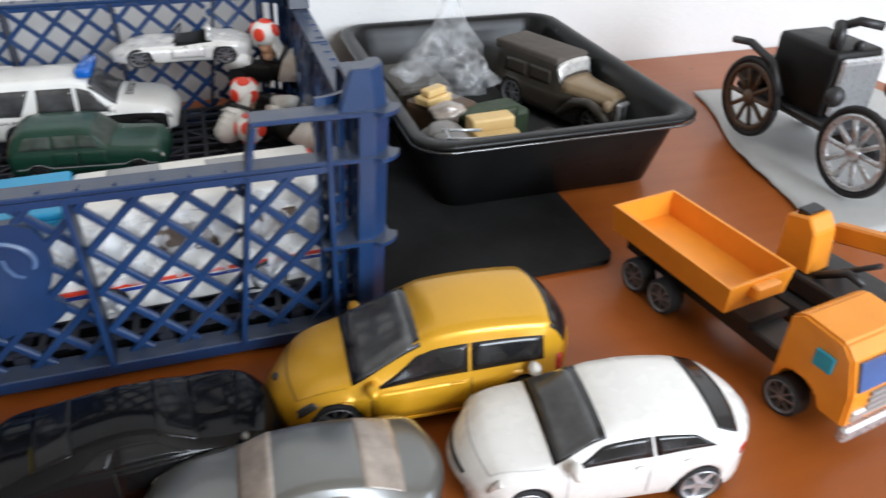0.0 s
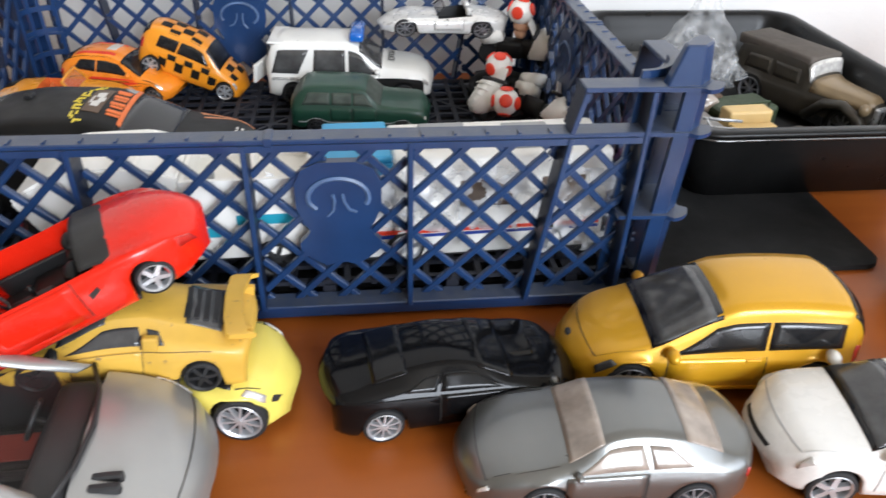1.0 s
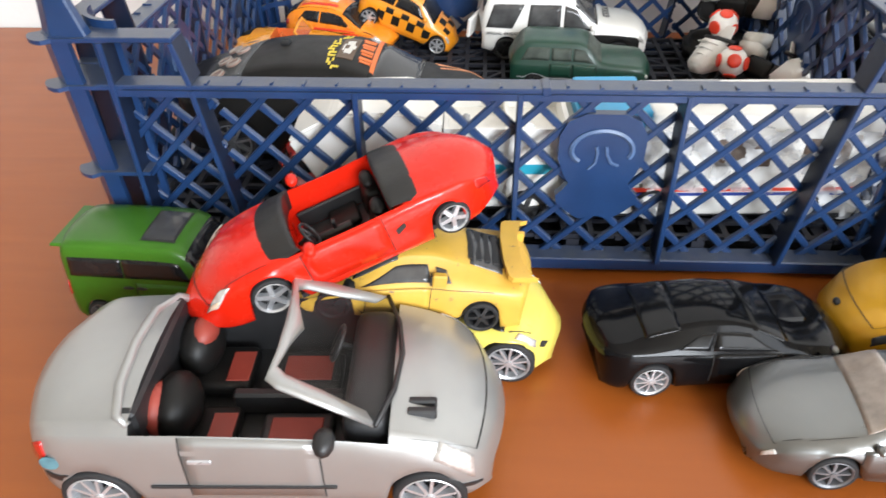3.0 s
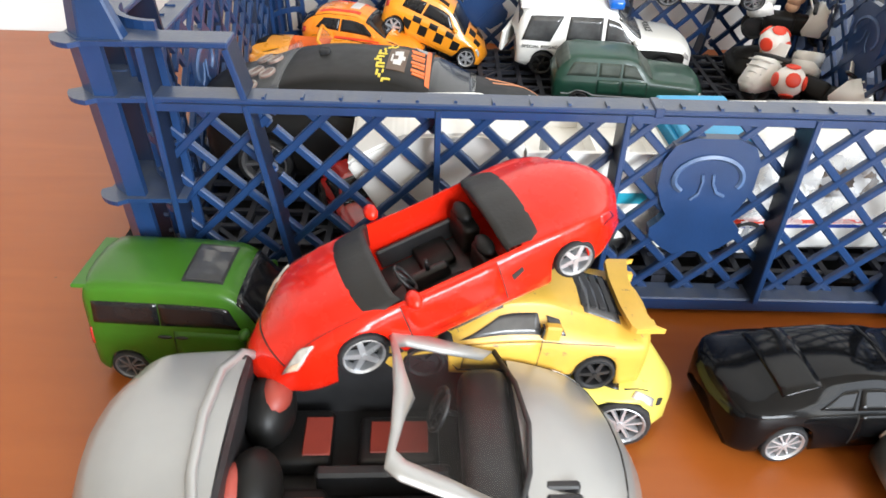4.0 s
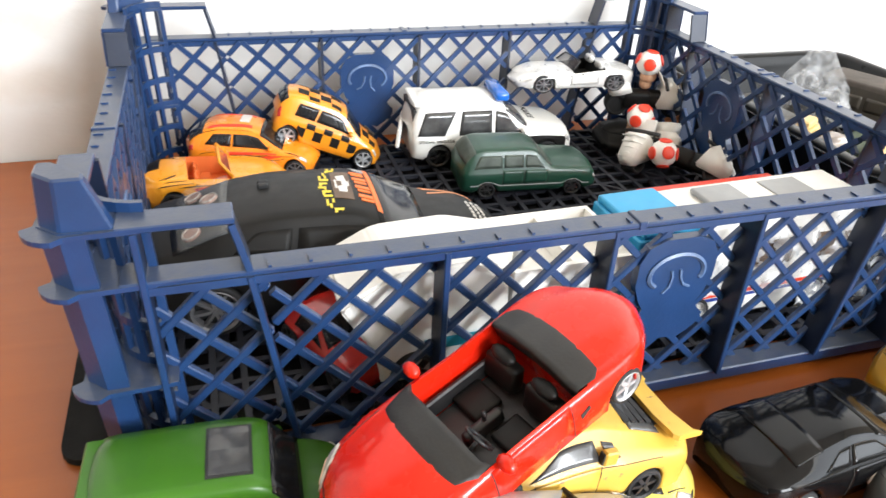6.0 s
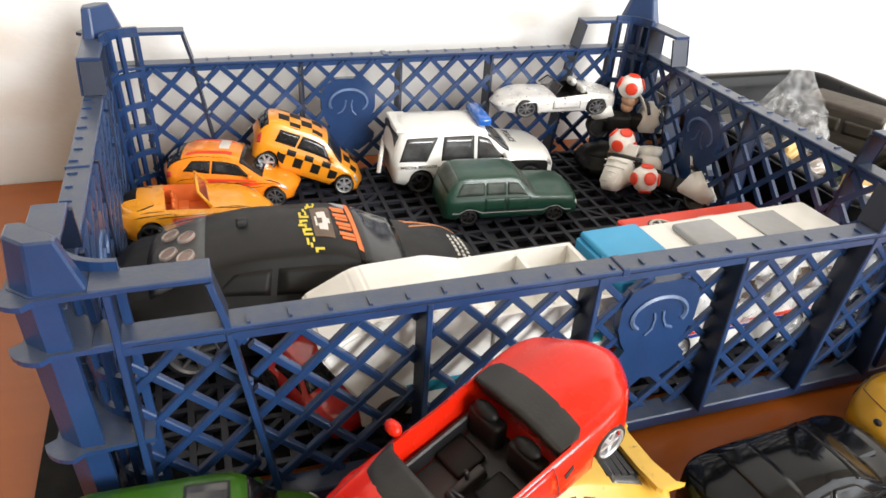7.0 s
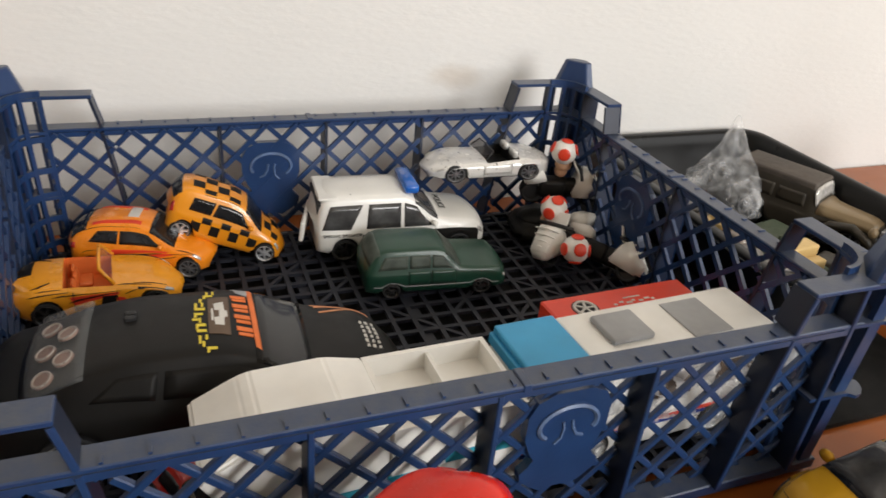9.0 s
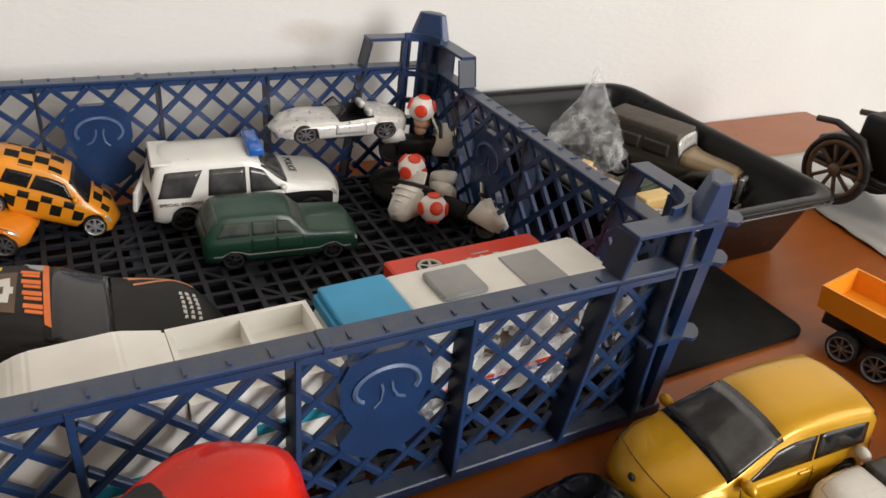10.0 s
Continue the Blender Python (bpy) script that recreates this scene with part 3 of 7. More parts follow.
def car(name, m, shell, paint, label, category="toy car", style="five", wheel_w=0.0075, track=0.86, hole=None, tub=M_BLACK,
        side_windows=(), windscreen=None, rear_window=None, glass_mat=None, doors=(), front_lamps=None, tail_lamps=None, lamp_mat=None,
        grille=None, mirrors=None, mirror_mat=None, seams=(), floor_z=None, group="toy cars", rear_style=None):
    """A toy car: skin, chassis, wheels, panes, doors, lamps and mirrors."""
    glass_mat, lamp_mat = glass_mat or M_GLASS, lamp_mat or M_LAMP
    root = tagged(new(name), label, category, group)
    root.matrix_world = m
    body = part("body", shell.mesh(hole), paint, root, "", True)
    L, W = shell.L, shell.W
    # chassis inside the skin, leaving room for the wheels
    b = bmesh.new()
    r = shell.wheels[0][1]
    zlo = shell.zb * 0.8
    ztop = min(float(shell.belt(u)) for u in (0.1, 0.5, 0.9)) - 0.003
    if floor_z:
        ztop = min(ztop, floor_z - 0.001)
    box(b, -0.41 * L, 0.41 * L, -W * 0.32, W * 0.32, zlo, ztop)
    xs = sorted(q[0] for q in shell.wheels)
    gap = r * shell.arch + 0.0008
    box(b, xs[0] + gap, xs[1] - gap, -W * 0.415, W * 0.415, zlo, min(ztop, shell.zb + 0.006))
    part("chassis", b, M_UNDER, root)
    for i, (wx, wr) in enumerate(shell.wheels):
        for sy in (1, -1):
            st = rear_style if (rear_style and wx < 0) else style
            wheel(root, wx, sy * (W / 2 * float(shell.plan(wx / L + 0.5)) - wheel_w * (1 - track) - wheel_w / 2 + 0.0008), wr, wheel_w, st, hub=shell.hub)
    if hole:
        u0, u1, s0 = hole
        fz = floor_z or shell.zb + 0.004
        b = bmesh.new()
        us = np.linspace(u0, u1, 14)
        lo, hi = [], []
        for sgn in (0, 1):
            hi.append([b.verts.new(shell.at(u, s0 if not sgn else 16 - s0) + Vector((0, 0, 0.0))) for u in us])
            lo.append([b.verts.new(Vector((shell.at(u, s0)[0], (1 - 2 * sgn) * shell.at(u, s0)[1] * 0.97, fz))) for u in us])
        for i in range(13):
            for sgn in (0, 1):
                b.faces.new((hi[sgn][i], hi[sgn][i + 1], lo[sgn][i + 1], lo[sgn][i]))
            b.faces.new((lo[0][i], lo[0][i + 1], lo[1][i + 1], lo[1][i]))
        for i, u in ((0, u0), (13, u1)):
            ss = [s0 + (16 - 2 * s0) * k / 10 for k in range(11)]
            e = [hi[0][i]] + [b.verts.new(shell.at(u, q)) for q in ss[1:-1]] + [hi[1][i]]
            b.faces.new(e + [lo[1][i], lo[0][i]])
        bmesh.ops.recalc_face_normals(b, faces=b.faces)
        part("interior", b, tub, root)
    for k, q in enumerate(side_windows):
        part("side_window", shell.patch(q), glass_mat, root, "", True)
        part("side_window", shell.patch([(u, 16 - s) for u, s in q]), glass_mat, root, "", True)
    for nm, q in (("windscreen", windscreen), ("rear_window", rear_window)):
        if q:
            u0, u1, s0, s1 = q
            part(nm, shell.patch([(u0, s0), (u1, s1), (u1, 16 - s1), (u0, 16 - s0)], nu=6, nv=12), glass_mat, root, "", True)
    for q in doors:
        part("door", shell.patch(q, 0.00022), paint, root, "", True)
        part("door", shell.patch([(u, 16 - s) for u, s in q], 0.00022), paint, root, "", True)
        for sd in (0, 1):
            w = 0.0013
            for (a, c) in ((q[0], q[3]), (q[1], q[2])):
                f = lambda p: (p[0], p[1] if not sd else 16 - p[1])
                b = shell.patch([f((a[0] - w, a[1])), f((a[0] + w, a[1])), f((c[0] + w, c[1])), f((c[0] - w, c[1]))], 0.00026, 1, 8)
                part("door_gap", b, M_SEAM, root)
    for q in seams:
        part("panel_seam", shell.patch(q, 0.00026, 2, 10), M_SEAM, root)
    for nm, q, mt in (("headlamp", front_lamps, lamp_mat), ("tail_lamp", tail_lamps, M_TAIL)):
        if q:
            part(nm, shell.patch(q, 0.0005, 6, 4), mt, root, "", True)
            part(nm, shell.patch([(u, 16 - s) for u, s in q], 0.0005, 6, 4), mt, root, "", True)
    if grille:
        part("grille", shell.patch(grille, 0.0003, 2, 10), M_SEAM, root)
    if mirrors:
        u, s, size = mirrors
        for sd in (0, 1):
            p = shell.at(u, s if not sd else 16 - s)
            b = bmesh.new()
            ball(b, p + Vector((0, (size * 0.5) * (1 - 2 * sd), size * 0.35)), (size * 0.42, size * 0.62, size * 0.42), 10)
            part("mirror", b, mirror_mat or paint, root, "", True)
    return root


def bonnet_lines(shell, root, u0, u1, s0, s1, w=0.05, seam=None):
    """Shut lines round a bonnet: two sides and the front edge."""
    du = 0.00017 / shell.L
    w *= 0.5
    for k in (0, 1):
        f = lambda a, c: (a, c if not k else 16 - c)
        part("panel_seam", shell.patch([f(u0, s0), f(u1, s1), f(u1, s1 + w), f(u0, s0 + w)], 0.0002, 10, 1), seam or M_SEAM, root)
    part("panel_seam", shell.patch([(u1 - du, s1), (u1 + du, s1), (u1 + du, 16 - s1), (u1 - du, 16 - s1)], 0.0002, 1, 14), seam or M_SEAM, root)


def handles(shell, root, us, s, material):
    """Small door pulls on both sides."""
    for u in us:
        for k in (0, 1):
            p, n = shell.at(u, s if not k else 16 - s), shell.normal(u, s if not k else 16 - s)
            b = bmesh.new()
            ball(b, p + n * 0.0003, (0.0028, 0.0007, 0.0008), 10)
            part("door_handle", b, material, root, "", True)


def sill_line(shell, root, u0, u1, s, material, w=0.12):
    for k in (0, 1):
        f = lambda a, c: (a, c if not k else 16 - c)
        part("side_moulding", shell.patch([f(u0, s), f(u1, s), f(u1, s + w), f(u0, s + w)], 0.0003, 16, 1), material, root)


def seat(root, x, y, z, w, h, mat_a, mat_b, tilt=12):
    """Bucket seat: cushion, backrest and headrest with a coloured inlay."""
    b = bmesh.new()
    box(b, x - 0.1 * h, x + 0.75 * h, y - w / 2, y + w / 2, z, z + 0.28 * h, 0.12 * h, seg=3)
    mb = Matrix.Translation((x, y, z + 0.2 * h)) @ Matrix.Rotation(radians(-tilt), 4, "Y")
    box(b, -0.14 * h, 0.10 * h, -w * 0.5, w * 0.5, 0, 0.74 * h, 0.115 * h, mb, 3)
    box(b, -0.10 * h, 0.08 * h, -w * 0.27, w * 0.27, 0.70 * h, h, 0.085 * h, mb, 3)
    s = part("seat", b, mat_a, root, "", True)
    b = bmesh.new()
    box(b, 0.085 * h, 0.115 * h, -w * 0.26, w * 0.26, 0.08 * h, 0.66 * h, 0.0002, mb)
    box(b, x + 0.1 * h, x + 0.72 * h, y - w * 0.27, y + w * 0.27, z + 0.27 * h, z + 0.295 * h, 0.0002)
    part("inlay", b, mat_b, s)
    return s


def steering(root, x, y, z, r):
    b = bmesh.new()
    mm = Matrix.Translation((x, y, z)) @ Matrix.Rotation(radians(-65), 4, "Y")
    tube(b, [mm @ Vector((r * math.cos(a), r * math.sin(a), 0)) for a in np.linspace(0, 2 * math.pi, 17)], r * 0.13)
    tube(b, [mm @ Vector((-r, 0, 0)), mm @ Vector((r, 0, 0))], r * 0.1)
    tube(b, [mm @ Vector((0, 0, 0)), mm @ Vector((0, 0, -r * 1.2))], r * 0.16)
    part("steering_wheel", b, M_BLACK, root, "", True)


def flat_frame(root, base, top, w, th, material):
    """Broad flat windscreen surround with rounded upper corners."""
    L0, R0, L1, R1 = base[0], base[-1], top[0], top[-1]
    loop = [L0, L0.lerp(L1, 0.45), L0.lerp(L1, 0.88), L1.lerp(top[1], 0.14), *top[1:-1], R1.lerp(top[-2], 0.14), R0.lerp(R1, 0.88), R0.lerp(R1, 0.45), R0]
    c = sum((p for p in loop), Vector()) / len(loop)
    nrm = (R0 - L0).cross(top[len(top) // 2] - L0).normalized()
    if nrm.z < 0:
        nrm.negate()
    b = bmesh.new()
    rows = []
    for p in loop:
        q = p + (c - p).normalized() * w
        e = (p + q) / 2
        rows.append([b.verts.new(v) for v in (p, p.lerp(e, 0.4) + nrm * th, q.lerp(e, 0.4) + nrm * th, q, q - nrm * th * 0.4, p - nrm * th * 0.4)])
    for i in range(len(rows) - 1):
        for k in range(6):
            b.faces.new((rows[i][k], rows[i + 1][k], rows[i + 1][(k + 1) % 6], rows[i][(k + 1) % 6]))
    b.faces.new(rows[0]); b.faces.new(rows[-1][::-1])
    bmesh.ops.recalc_face_normals(b, faces=b.faces)
    part("windscreen_frame", b, material, root, "", True)


def windscreen_frame(root, pts_base, pts_top, r, frame_mat, pane_mat):
    """Windscreen surround through base and top points (left, middle, right) with its pane."""
    if r > 0.002:
        flat_frame(root, pts_base, pts_top, r, 0.0011, frame_mat)
    else:
        b = bmesh.new()
        tube(b, [pts_base[0], *pts_top, pts_base[-1]], r, 8)
        part("windscreen_frame", b, frame_mat, root, "", True)
    b = bmesh.new()
    n = len(pts_top)
    lo = [b.verts.new(p) for p in pts_base]
    hi = [b.verts.new(p) for p in pts_top]
    if len(lo) == len(hi):
        for i in range(n - 1):
            b.faces.new((lo[i], lo[i + 1], hi[i + 1], hi[i]))
        part("windscreen", b, pane_mat, root, "", True)
    else:
        b.free()


def skin_pad(shell, aft, fore, s0, off, drop, lip_aft):
    """Padded panel lying on the body between two edges, its cockpit edge turned down."""
    b = bmesh.new()
    rows = []
    for i in range(25):
        k = -1 + 2 * i / 24
        s = 8 + k * (8 - s0)
        us = np.linspace(aft(k), fore(k), 7)
        if not lip_aft:
            us = us[::-1]
        p = [shell.at(u, s) + Vector((0, 0, off * (0.4 + 1.2 * (1 - j / 6)))) for j, u in enumerate(us)]
        p[-1] -= Vector((0, 0, off * 0.6))
        dx = 0.0012 * (1 if lip_aft else -1)
        rows.append([b.verts.new(v) for v in (p[0] + Vector((dx, 0, -drop)), p[0] - Vector((dx * 0.3, 0, 0.0014)), *p)])
    for i in range(24):
        for k in range(8):
            b.faces.new((rows[i][k], rows[i + 1][k], rows[i + 1][k + 1], rows[i][k + 1]))
    bmesh.ops.recalc_face_normals(b, faces=b.faces)
    return b


def place(x, y, z, yaw, pitch=0.0, roll=0.0):
    """Pose of a car: yaw of its nose from +x, pitch nose up, roll to its right."""
    return Matrix.Translation((x, y, z)) @ Matrix.Rotation(radians(yaw), 4, "Z") @ Matrix.Rotation(radians(-pitch), 4, "Y") @ Matrix.Rotation(radians(roll), 4, "X")

# ---- cars on the table ----
PLAN = [(0, 0.80), (0.04, 0.91), (0.12, 0.98), (0.3, 1.0), (0.7, 1.0), (0.88, 0.97), (0.96, 0.89), (1, 0.76)]

# silver convertible with red and black seats
sh = Shell(0.161, 0.070, [(0, 0.029), (0.03, 0.038), (0.12, 0.0415), (0.3, 0.042), (0.6, 0.0405), (0.78, 0.0375), (0.92, 0.031), (0.98, 0.024), (1, 0.019)],
           [(0, 0.031), (0.03, 0.041), (0.12, 0.046), (0.24, 0.0465), (0.6, 0.045), (0.64, 0.0445), (0.8, 0.0405), (0.92, 0.0335), (0.98, 0.026), (1, 0.02)],
           [(0, 0.86), (0.5, 0.86), (1, 0.86)], PLAN, 0.008, ((-0.0545, 0.0124), (0.0545, 0.0124)), 1.10, 0.011, crown=0.0026)
conv = car("convertible_car", place(-0.0860, -0.1025, 0, 2.2), sh, M_SILVER, "large silver metal toy convertible with black and red seats",
           style="ten", wheel_w=0.009, hole=(0.265, 0.765, 4.12), floor_z=0.016, doors=[[(0.36, 1.2), (0.63, 1.2), (0.63, 4.0), (0.36, 4.0)]],
           front_lamps=[(0.86, 3.3), (0.965, 2.4), (0.955, 4.3), (0.87, 4.9)], tail_lamps=[(0.012, 2.4), (0.055, 2.4), (0.06, 3.7), (0.02, 3.6)],
           mirrors=(0.645, 4.3, 0.0085), mirror_mat=M_BLACK, seams=())
bonnet_lines(sh, conv, 0.79, 0.958, 4.6, 5.0, 0.04)
sill_line(sh, conv, 0.02, 0.10, 1.7, M_BLACK, 0.25)
sill_line(sh, conv, 0.93, 0.985, 1.7, M_BLACK, 0.25)
b = bmesh.new(); box(b, 0.060, 0.0730, -0.022, 0.022, 0.0085, 0.0130, 0.001)
part("front_bumper_trim", b, M_BLACK, conv)
# domed rear seats and flat front cushions
for sy in (0.0150, -0.0150):
    b = bmesh.new()
    ball(b, (-0.0315, sy + 0.005, 0.0305), (0.0082, 0.0130, 0.0108), 18)
    box(b, -0.036, -0.012, sy - 0.010, sy + 0.012, 0.0165, 0.0235, 0.0025, seg=3)
    s = part("seat", b, M_MATTE, conv, "rounded black rear seat", True)
    b = bmesh.new()
    ball(b, *(((-0.0290, sy + 0.005, 0.0370), (0.0050, 0.0080, 0.0052)) if sy > 0 else ((-0.0362, sy + 0.002, 0.0320), (0.0052, 0.0098, 0.0094))), 16)
    part("inlay", b, M_REDSEAT, s, "", True)
    b = bmesh.new()
    box(b, -0.021, -0.0125, sy - 0.0075, sy + 0.0075, 0.0234, 0.0240, 0.0003)
    part("inlay", b, M_REDSEAT, s)
    b = bmesh.new()
    box(b, -0.004, 0.021, sy - 0.0095, sy + 0.0095, 0.0165, 0.0225, 0.0022, seg=3)
    s = part("seat", b, M_BLACK, conv, "flat black front seat cushion", True)
    b = bmesh.new(); box(b, -0.0005, 0.0175, sy - 0.0062, sy + 0.0062, 0.0225, 0.0231, 0.0003)
    part("inlay", b, M_REDSEAT, s)
b = bmesh.new(); box(b, -0.016, 0.024, -0.0022, 0.0022, 0.0165, 0.0265, 0.001)
part("centre_console", b, M_BLACK, conv)
steering(conv, 0.0205, 0.0145, 0.036, 0.0065)
b = bmesh.new(); box(b, 0.0265, 0.0425, -0.0275, 0.0275, 0.026, 0.0425, 0.005, seg=3)
part("dashboard", b, M_BLACK, conv, "", True)
b = bmesh.new(); box(b, -0.0440, -0.0365, -0.0285, 0.0285, 0.034, 0.0468, 0.0015)
part("hood_cover", b, M_BLACK, conv)
b = bmesh.new(); tube(b, [(-0.034, 0.0300, 0.0435), (-0.0395, 0.0285, 0.0462), (-0.0435, 0.018, 0.0490), (-0.0445, 0.0, 0.0498), (-0.0435, -0.018, 0.0488), (-0.0415, -0.0285, 0.0462), (-0.038, -0.0300, 0.0438)], 0.0016, 8)
part("boot_trim", b, M_SILVER, conv, "", True)
bw = [Vector((0.0448 - 7.5 * y * y, y, 0.0450 - 0.03 * abs(y))) for y in (0.0305, 0.016, 0.0, -0.016, -0.0305)]
tw = [Vector((0.0075 - 3.0 * y * y, y, 0.0600 - 0.04 * abs(y))) for y in (0.0265, 0.013, 0.0, -0.013, -0.0265)]
windscreen_frame(conv, bw, tw, 0.0068, M_SILVER, M_SCREEN)
b = bmesh.new(); slab(b, [(0.0030 * math.cos(2 * math.pi * k / 20), 0.0030 * math.sin(2 * math.pi * k / 20)) for k in range(20)], 0.0, 0.0003)
bmesh.ops.transform(b, matrix=Matrix.Translation((-0.0655, -0.0333, 0.0300)) @ Matrix.Rotation(radians(90), 4, "X"), verts=b.verts)
part("sticker", b, M_STICKER, conv, "round faded teal sticker")
b = bmesh.new()
tube(b, [p + Vector((0.0004, 0, 0.0004)) for p in bw], 0.0009, 6)
part("wiper_cowl", b, M_BLACK, conv, "", True)
for sy in (1, -1):
    for k in range(2 if sy < 0 else 0):
        b = bmesh.new()
        box(b, 0.0475, 0.0570, sy * 0.0195 - 0.0036 + k * 0.0042, sy * 0.0195 - 0.0008 + k * 0.0042, 0.0385, 0.0422, 0.0006)
        part("bonnet_vent", b, M_BLACK, conv)
    b = bmesh.new(); box(b, -0.035, 0.025, sy * 0.0350 - 0.0005, sy * 0.0350 + 0.0005, 0.0195, 0.0209, 0.0003)
    part("side_moulding", b, M_BLACK, conv)
    b = bmesh.new(); box(b, -0.021, -0.013, sy * 0.0348 - 0.0006, sy * 0.0348 + 0.0008, 0.0315, 0.0335, 0.0005)
    part("door_handle", b, M_CHROME, conv)

# red roadster leaning on the yellow cars
fx = Vector((-0.0627, -0.0221, -0.0218)).normalized()
fy = Vector((0.0171, -0.041, 0.0))
fy = (fy - fx * fy.dot(fx)).normalized()
fz = fx.cross(fy)
mid = (Vector((-0.0250, -0.0560, 0.0705)) + Vector((-0.0875, -0.0815, 0.0545))) / 2 - fy * 0.0203 - fz * 0.0115 + fx * 0.0065
RM = Matrix((fx, fy, fz)).transposed().to_4x4()
RM.translation = mid
sh = Shell(0.130, 0.0455, [(0, 0.013), (0.03, 0.018), (0.1, 0.0225), (0.25, 0.0245), (0.45, 0.0235), (0.62, 0.0240), (0.8, 0.0230), (0.92, 0.0170), (1, 0.0085)],
           [(0, 0.0135), (0.03, 0.0185), (0.1, 0.0230), (0.2, 0.0248), (0.3, 0.0252), (0.6, 0.0252), (0.7, 0.0255), (0.82, 0.0238), (0.92, 0.0174), (1, 0.0088)],
           [(0, 0.84), (1, 0.84)], [(0, 0.50), (0.03, 0.72), (0.09, 0.90), (0.2, 1.0), (0.5, 0.97), (0.7, 1.0), (0.86, 0.95), (0.95, 0.78), (1, 0.55)],
           0.0050, ((-0.0405, 0.0068), (0.0298, 0.0080)), 1.10, 0.016, crown=0.0032, hub=0.0045)
red = car("roadster_car", RM, sh, M_RED, "glossy red open-top toy roadster with black interior, leaning on other cars", style="five", wheel_w=0.0085,
          hole=(0.30, 0.635, 4.5), tub=M_RED, floor_z=0.0072, doors=[[(0.37, 1.2), (0.61, 1.2), (0.61, 4.0), (0.37, 4.0)]],
          tail_lamps=[(0.012, 2.8), (0.05, 2.6), (0.055, 3.9), (0.02, 4.0)],
          # the dark seam quad is the side intake, its shade put in the colour
          mirrors=(0.575, 4.25, 0.0060), seams=[[(0.345, 2.1), (0.315, 2.4), (0.317, 2.65), (0.347, 2.45)]])
for sy in (0.0098, -0.0098):
    b = bmesh.new()
    box(b, -0.0095, 0.0025, sy - 0.0065, sy + 0.0065, 0.0078, 0.0108, 0.0012, seg=2)
    box(b, -0.0030, 0.0030, -0.0075, 0.0075, 0.0, 0.0105, 0.0018, Matrix.Translation((-0.0145, sy, 0.0090)) @ Matrix.Rotation(radians(-18), 4, "Y"), 3)
    ball(b, (-0.0172, sy, 0.0215), (0.0028, 0.0055, 0.0022), 12)
    part("seat", b, M_MATTE, red, "dark seat with rounded headrest", True)
b = bmesh.new(); box(b, -0.006, 0.010, -0.0018, 0.0018, 0.0078, 0.0135, 0.0012, seg=2); tube(b, [(0.001, 0, 0.013), (0.0005, 0, 0.0175)], 0.0008)
part("gear_tunnel", b, M_BLACK, red, "", True)
# dashboard pad lying over the scuttle, with a curved front edge
part("dashboard", skin_pad(sh, lambda k: 0.600 + 0.018 * (1 - k * k), lambda k: 0.640 + 0.068 * (1 - abs(k) ** 2.6), 4.42, 0.0007, 0.0090, True), M_PAD, red, "dark grey crescent dashboard pad", True)
steering(red, 0.0090, 0.0092, 0.0222, 0.0048)
# panel behind the seats, flush with the rear deck
part("folded_hood", skin_pad(sh, lambda k: 0.243 + 0.030 * abs(k) ** 4, lambda k: 0.338 - 0.006 * k * k, 4.55, 0.0006, 0.0080, False), M_PAD, red, "dark grey panel behind the seats", True)
b = bmesh.new(); box(b, -0.0200, 0.0150, -0.0160, 0.0160, 0.0073, 0.0079, 0.0002)
part("floor_mat", b, M_BLACK, red)
for sy in (1, -1):
    b = bmesh.new(); box(b, -0.0200, 0.0140, sy * 0.0172 - 0.0010, sy * 0.0172 + 0.0010, 0.0073, 0.0150, 0.0006)
    part("door_card", b, M_BLACK, red)
    part("headlamp", sh.patch([(0.828, 8 - sy * 3.55), (0.905, 8 - sy * 4.60), (0.952, 8 - sy * 3.70), (0.870, 8 - sy * 2.60)], 0.0007, 8, 6), M_LAMP, red, "large clear headlamp", True)
    part("indicator", sh.patch([(0.880, 8 - sy * 4.10), (0.905, 8 - sy * 4.45), (0.940, 8 - sy * 3.85), (0.915, 8 - sy * 3.60)], 0.0010, 4, 4), M_LAMP_AMBER, red, "", True)

bonnet_lines(sh, red, 0.70, 0.93, 4.9, 5.3, 0.06)

# lemon yellow coupe on the table, under the wedge
sh = Shell(0.100, 0.047, [(0, 0.018), (0.05, 0.022), (0.3, 0.0225), (0.6, 0.0225), (0.8, 0.0235), (0.92, 0.0205), (1, 0.012)],
           [(0, 0.019), (0.05, 0.023), (0.18, 0.0255), (0.36, 0.0270), (0.5, 0.0270), (0.68, 0.0252), (0.82, 0.0252), (0.92, 0.0215), (1, 0.0125)],
           [(0, 0.8), (0.3, 0.68), (0.6, 0.68), (0.8, 0.84), (1, 0.8)], [(0, 0.7), (0.06, 0.9), (0.2, 1.0), (0.5, 0.95), (0.78, 1.0), (0.92, 0.88), (1, 0.55)],
           0.004, ((-0.028, 0.0105), (0.030, 0.0105)), 1.14, 0.012)
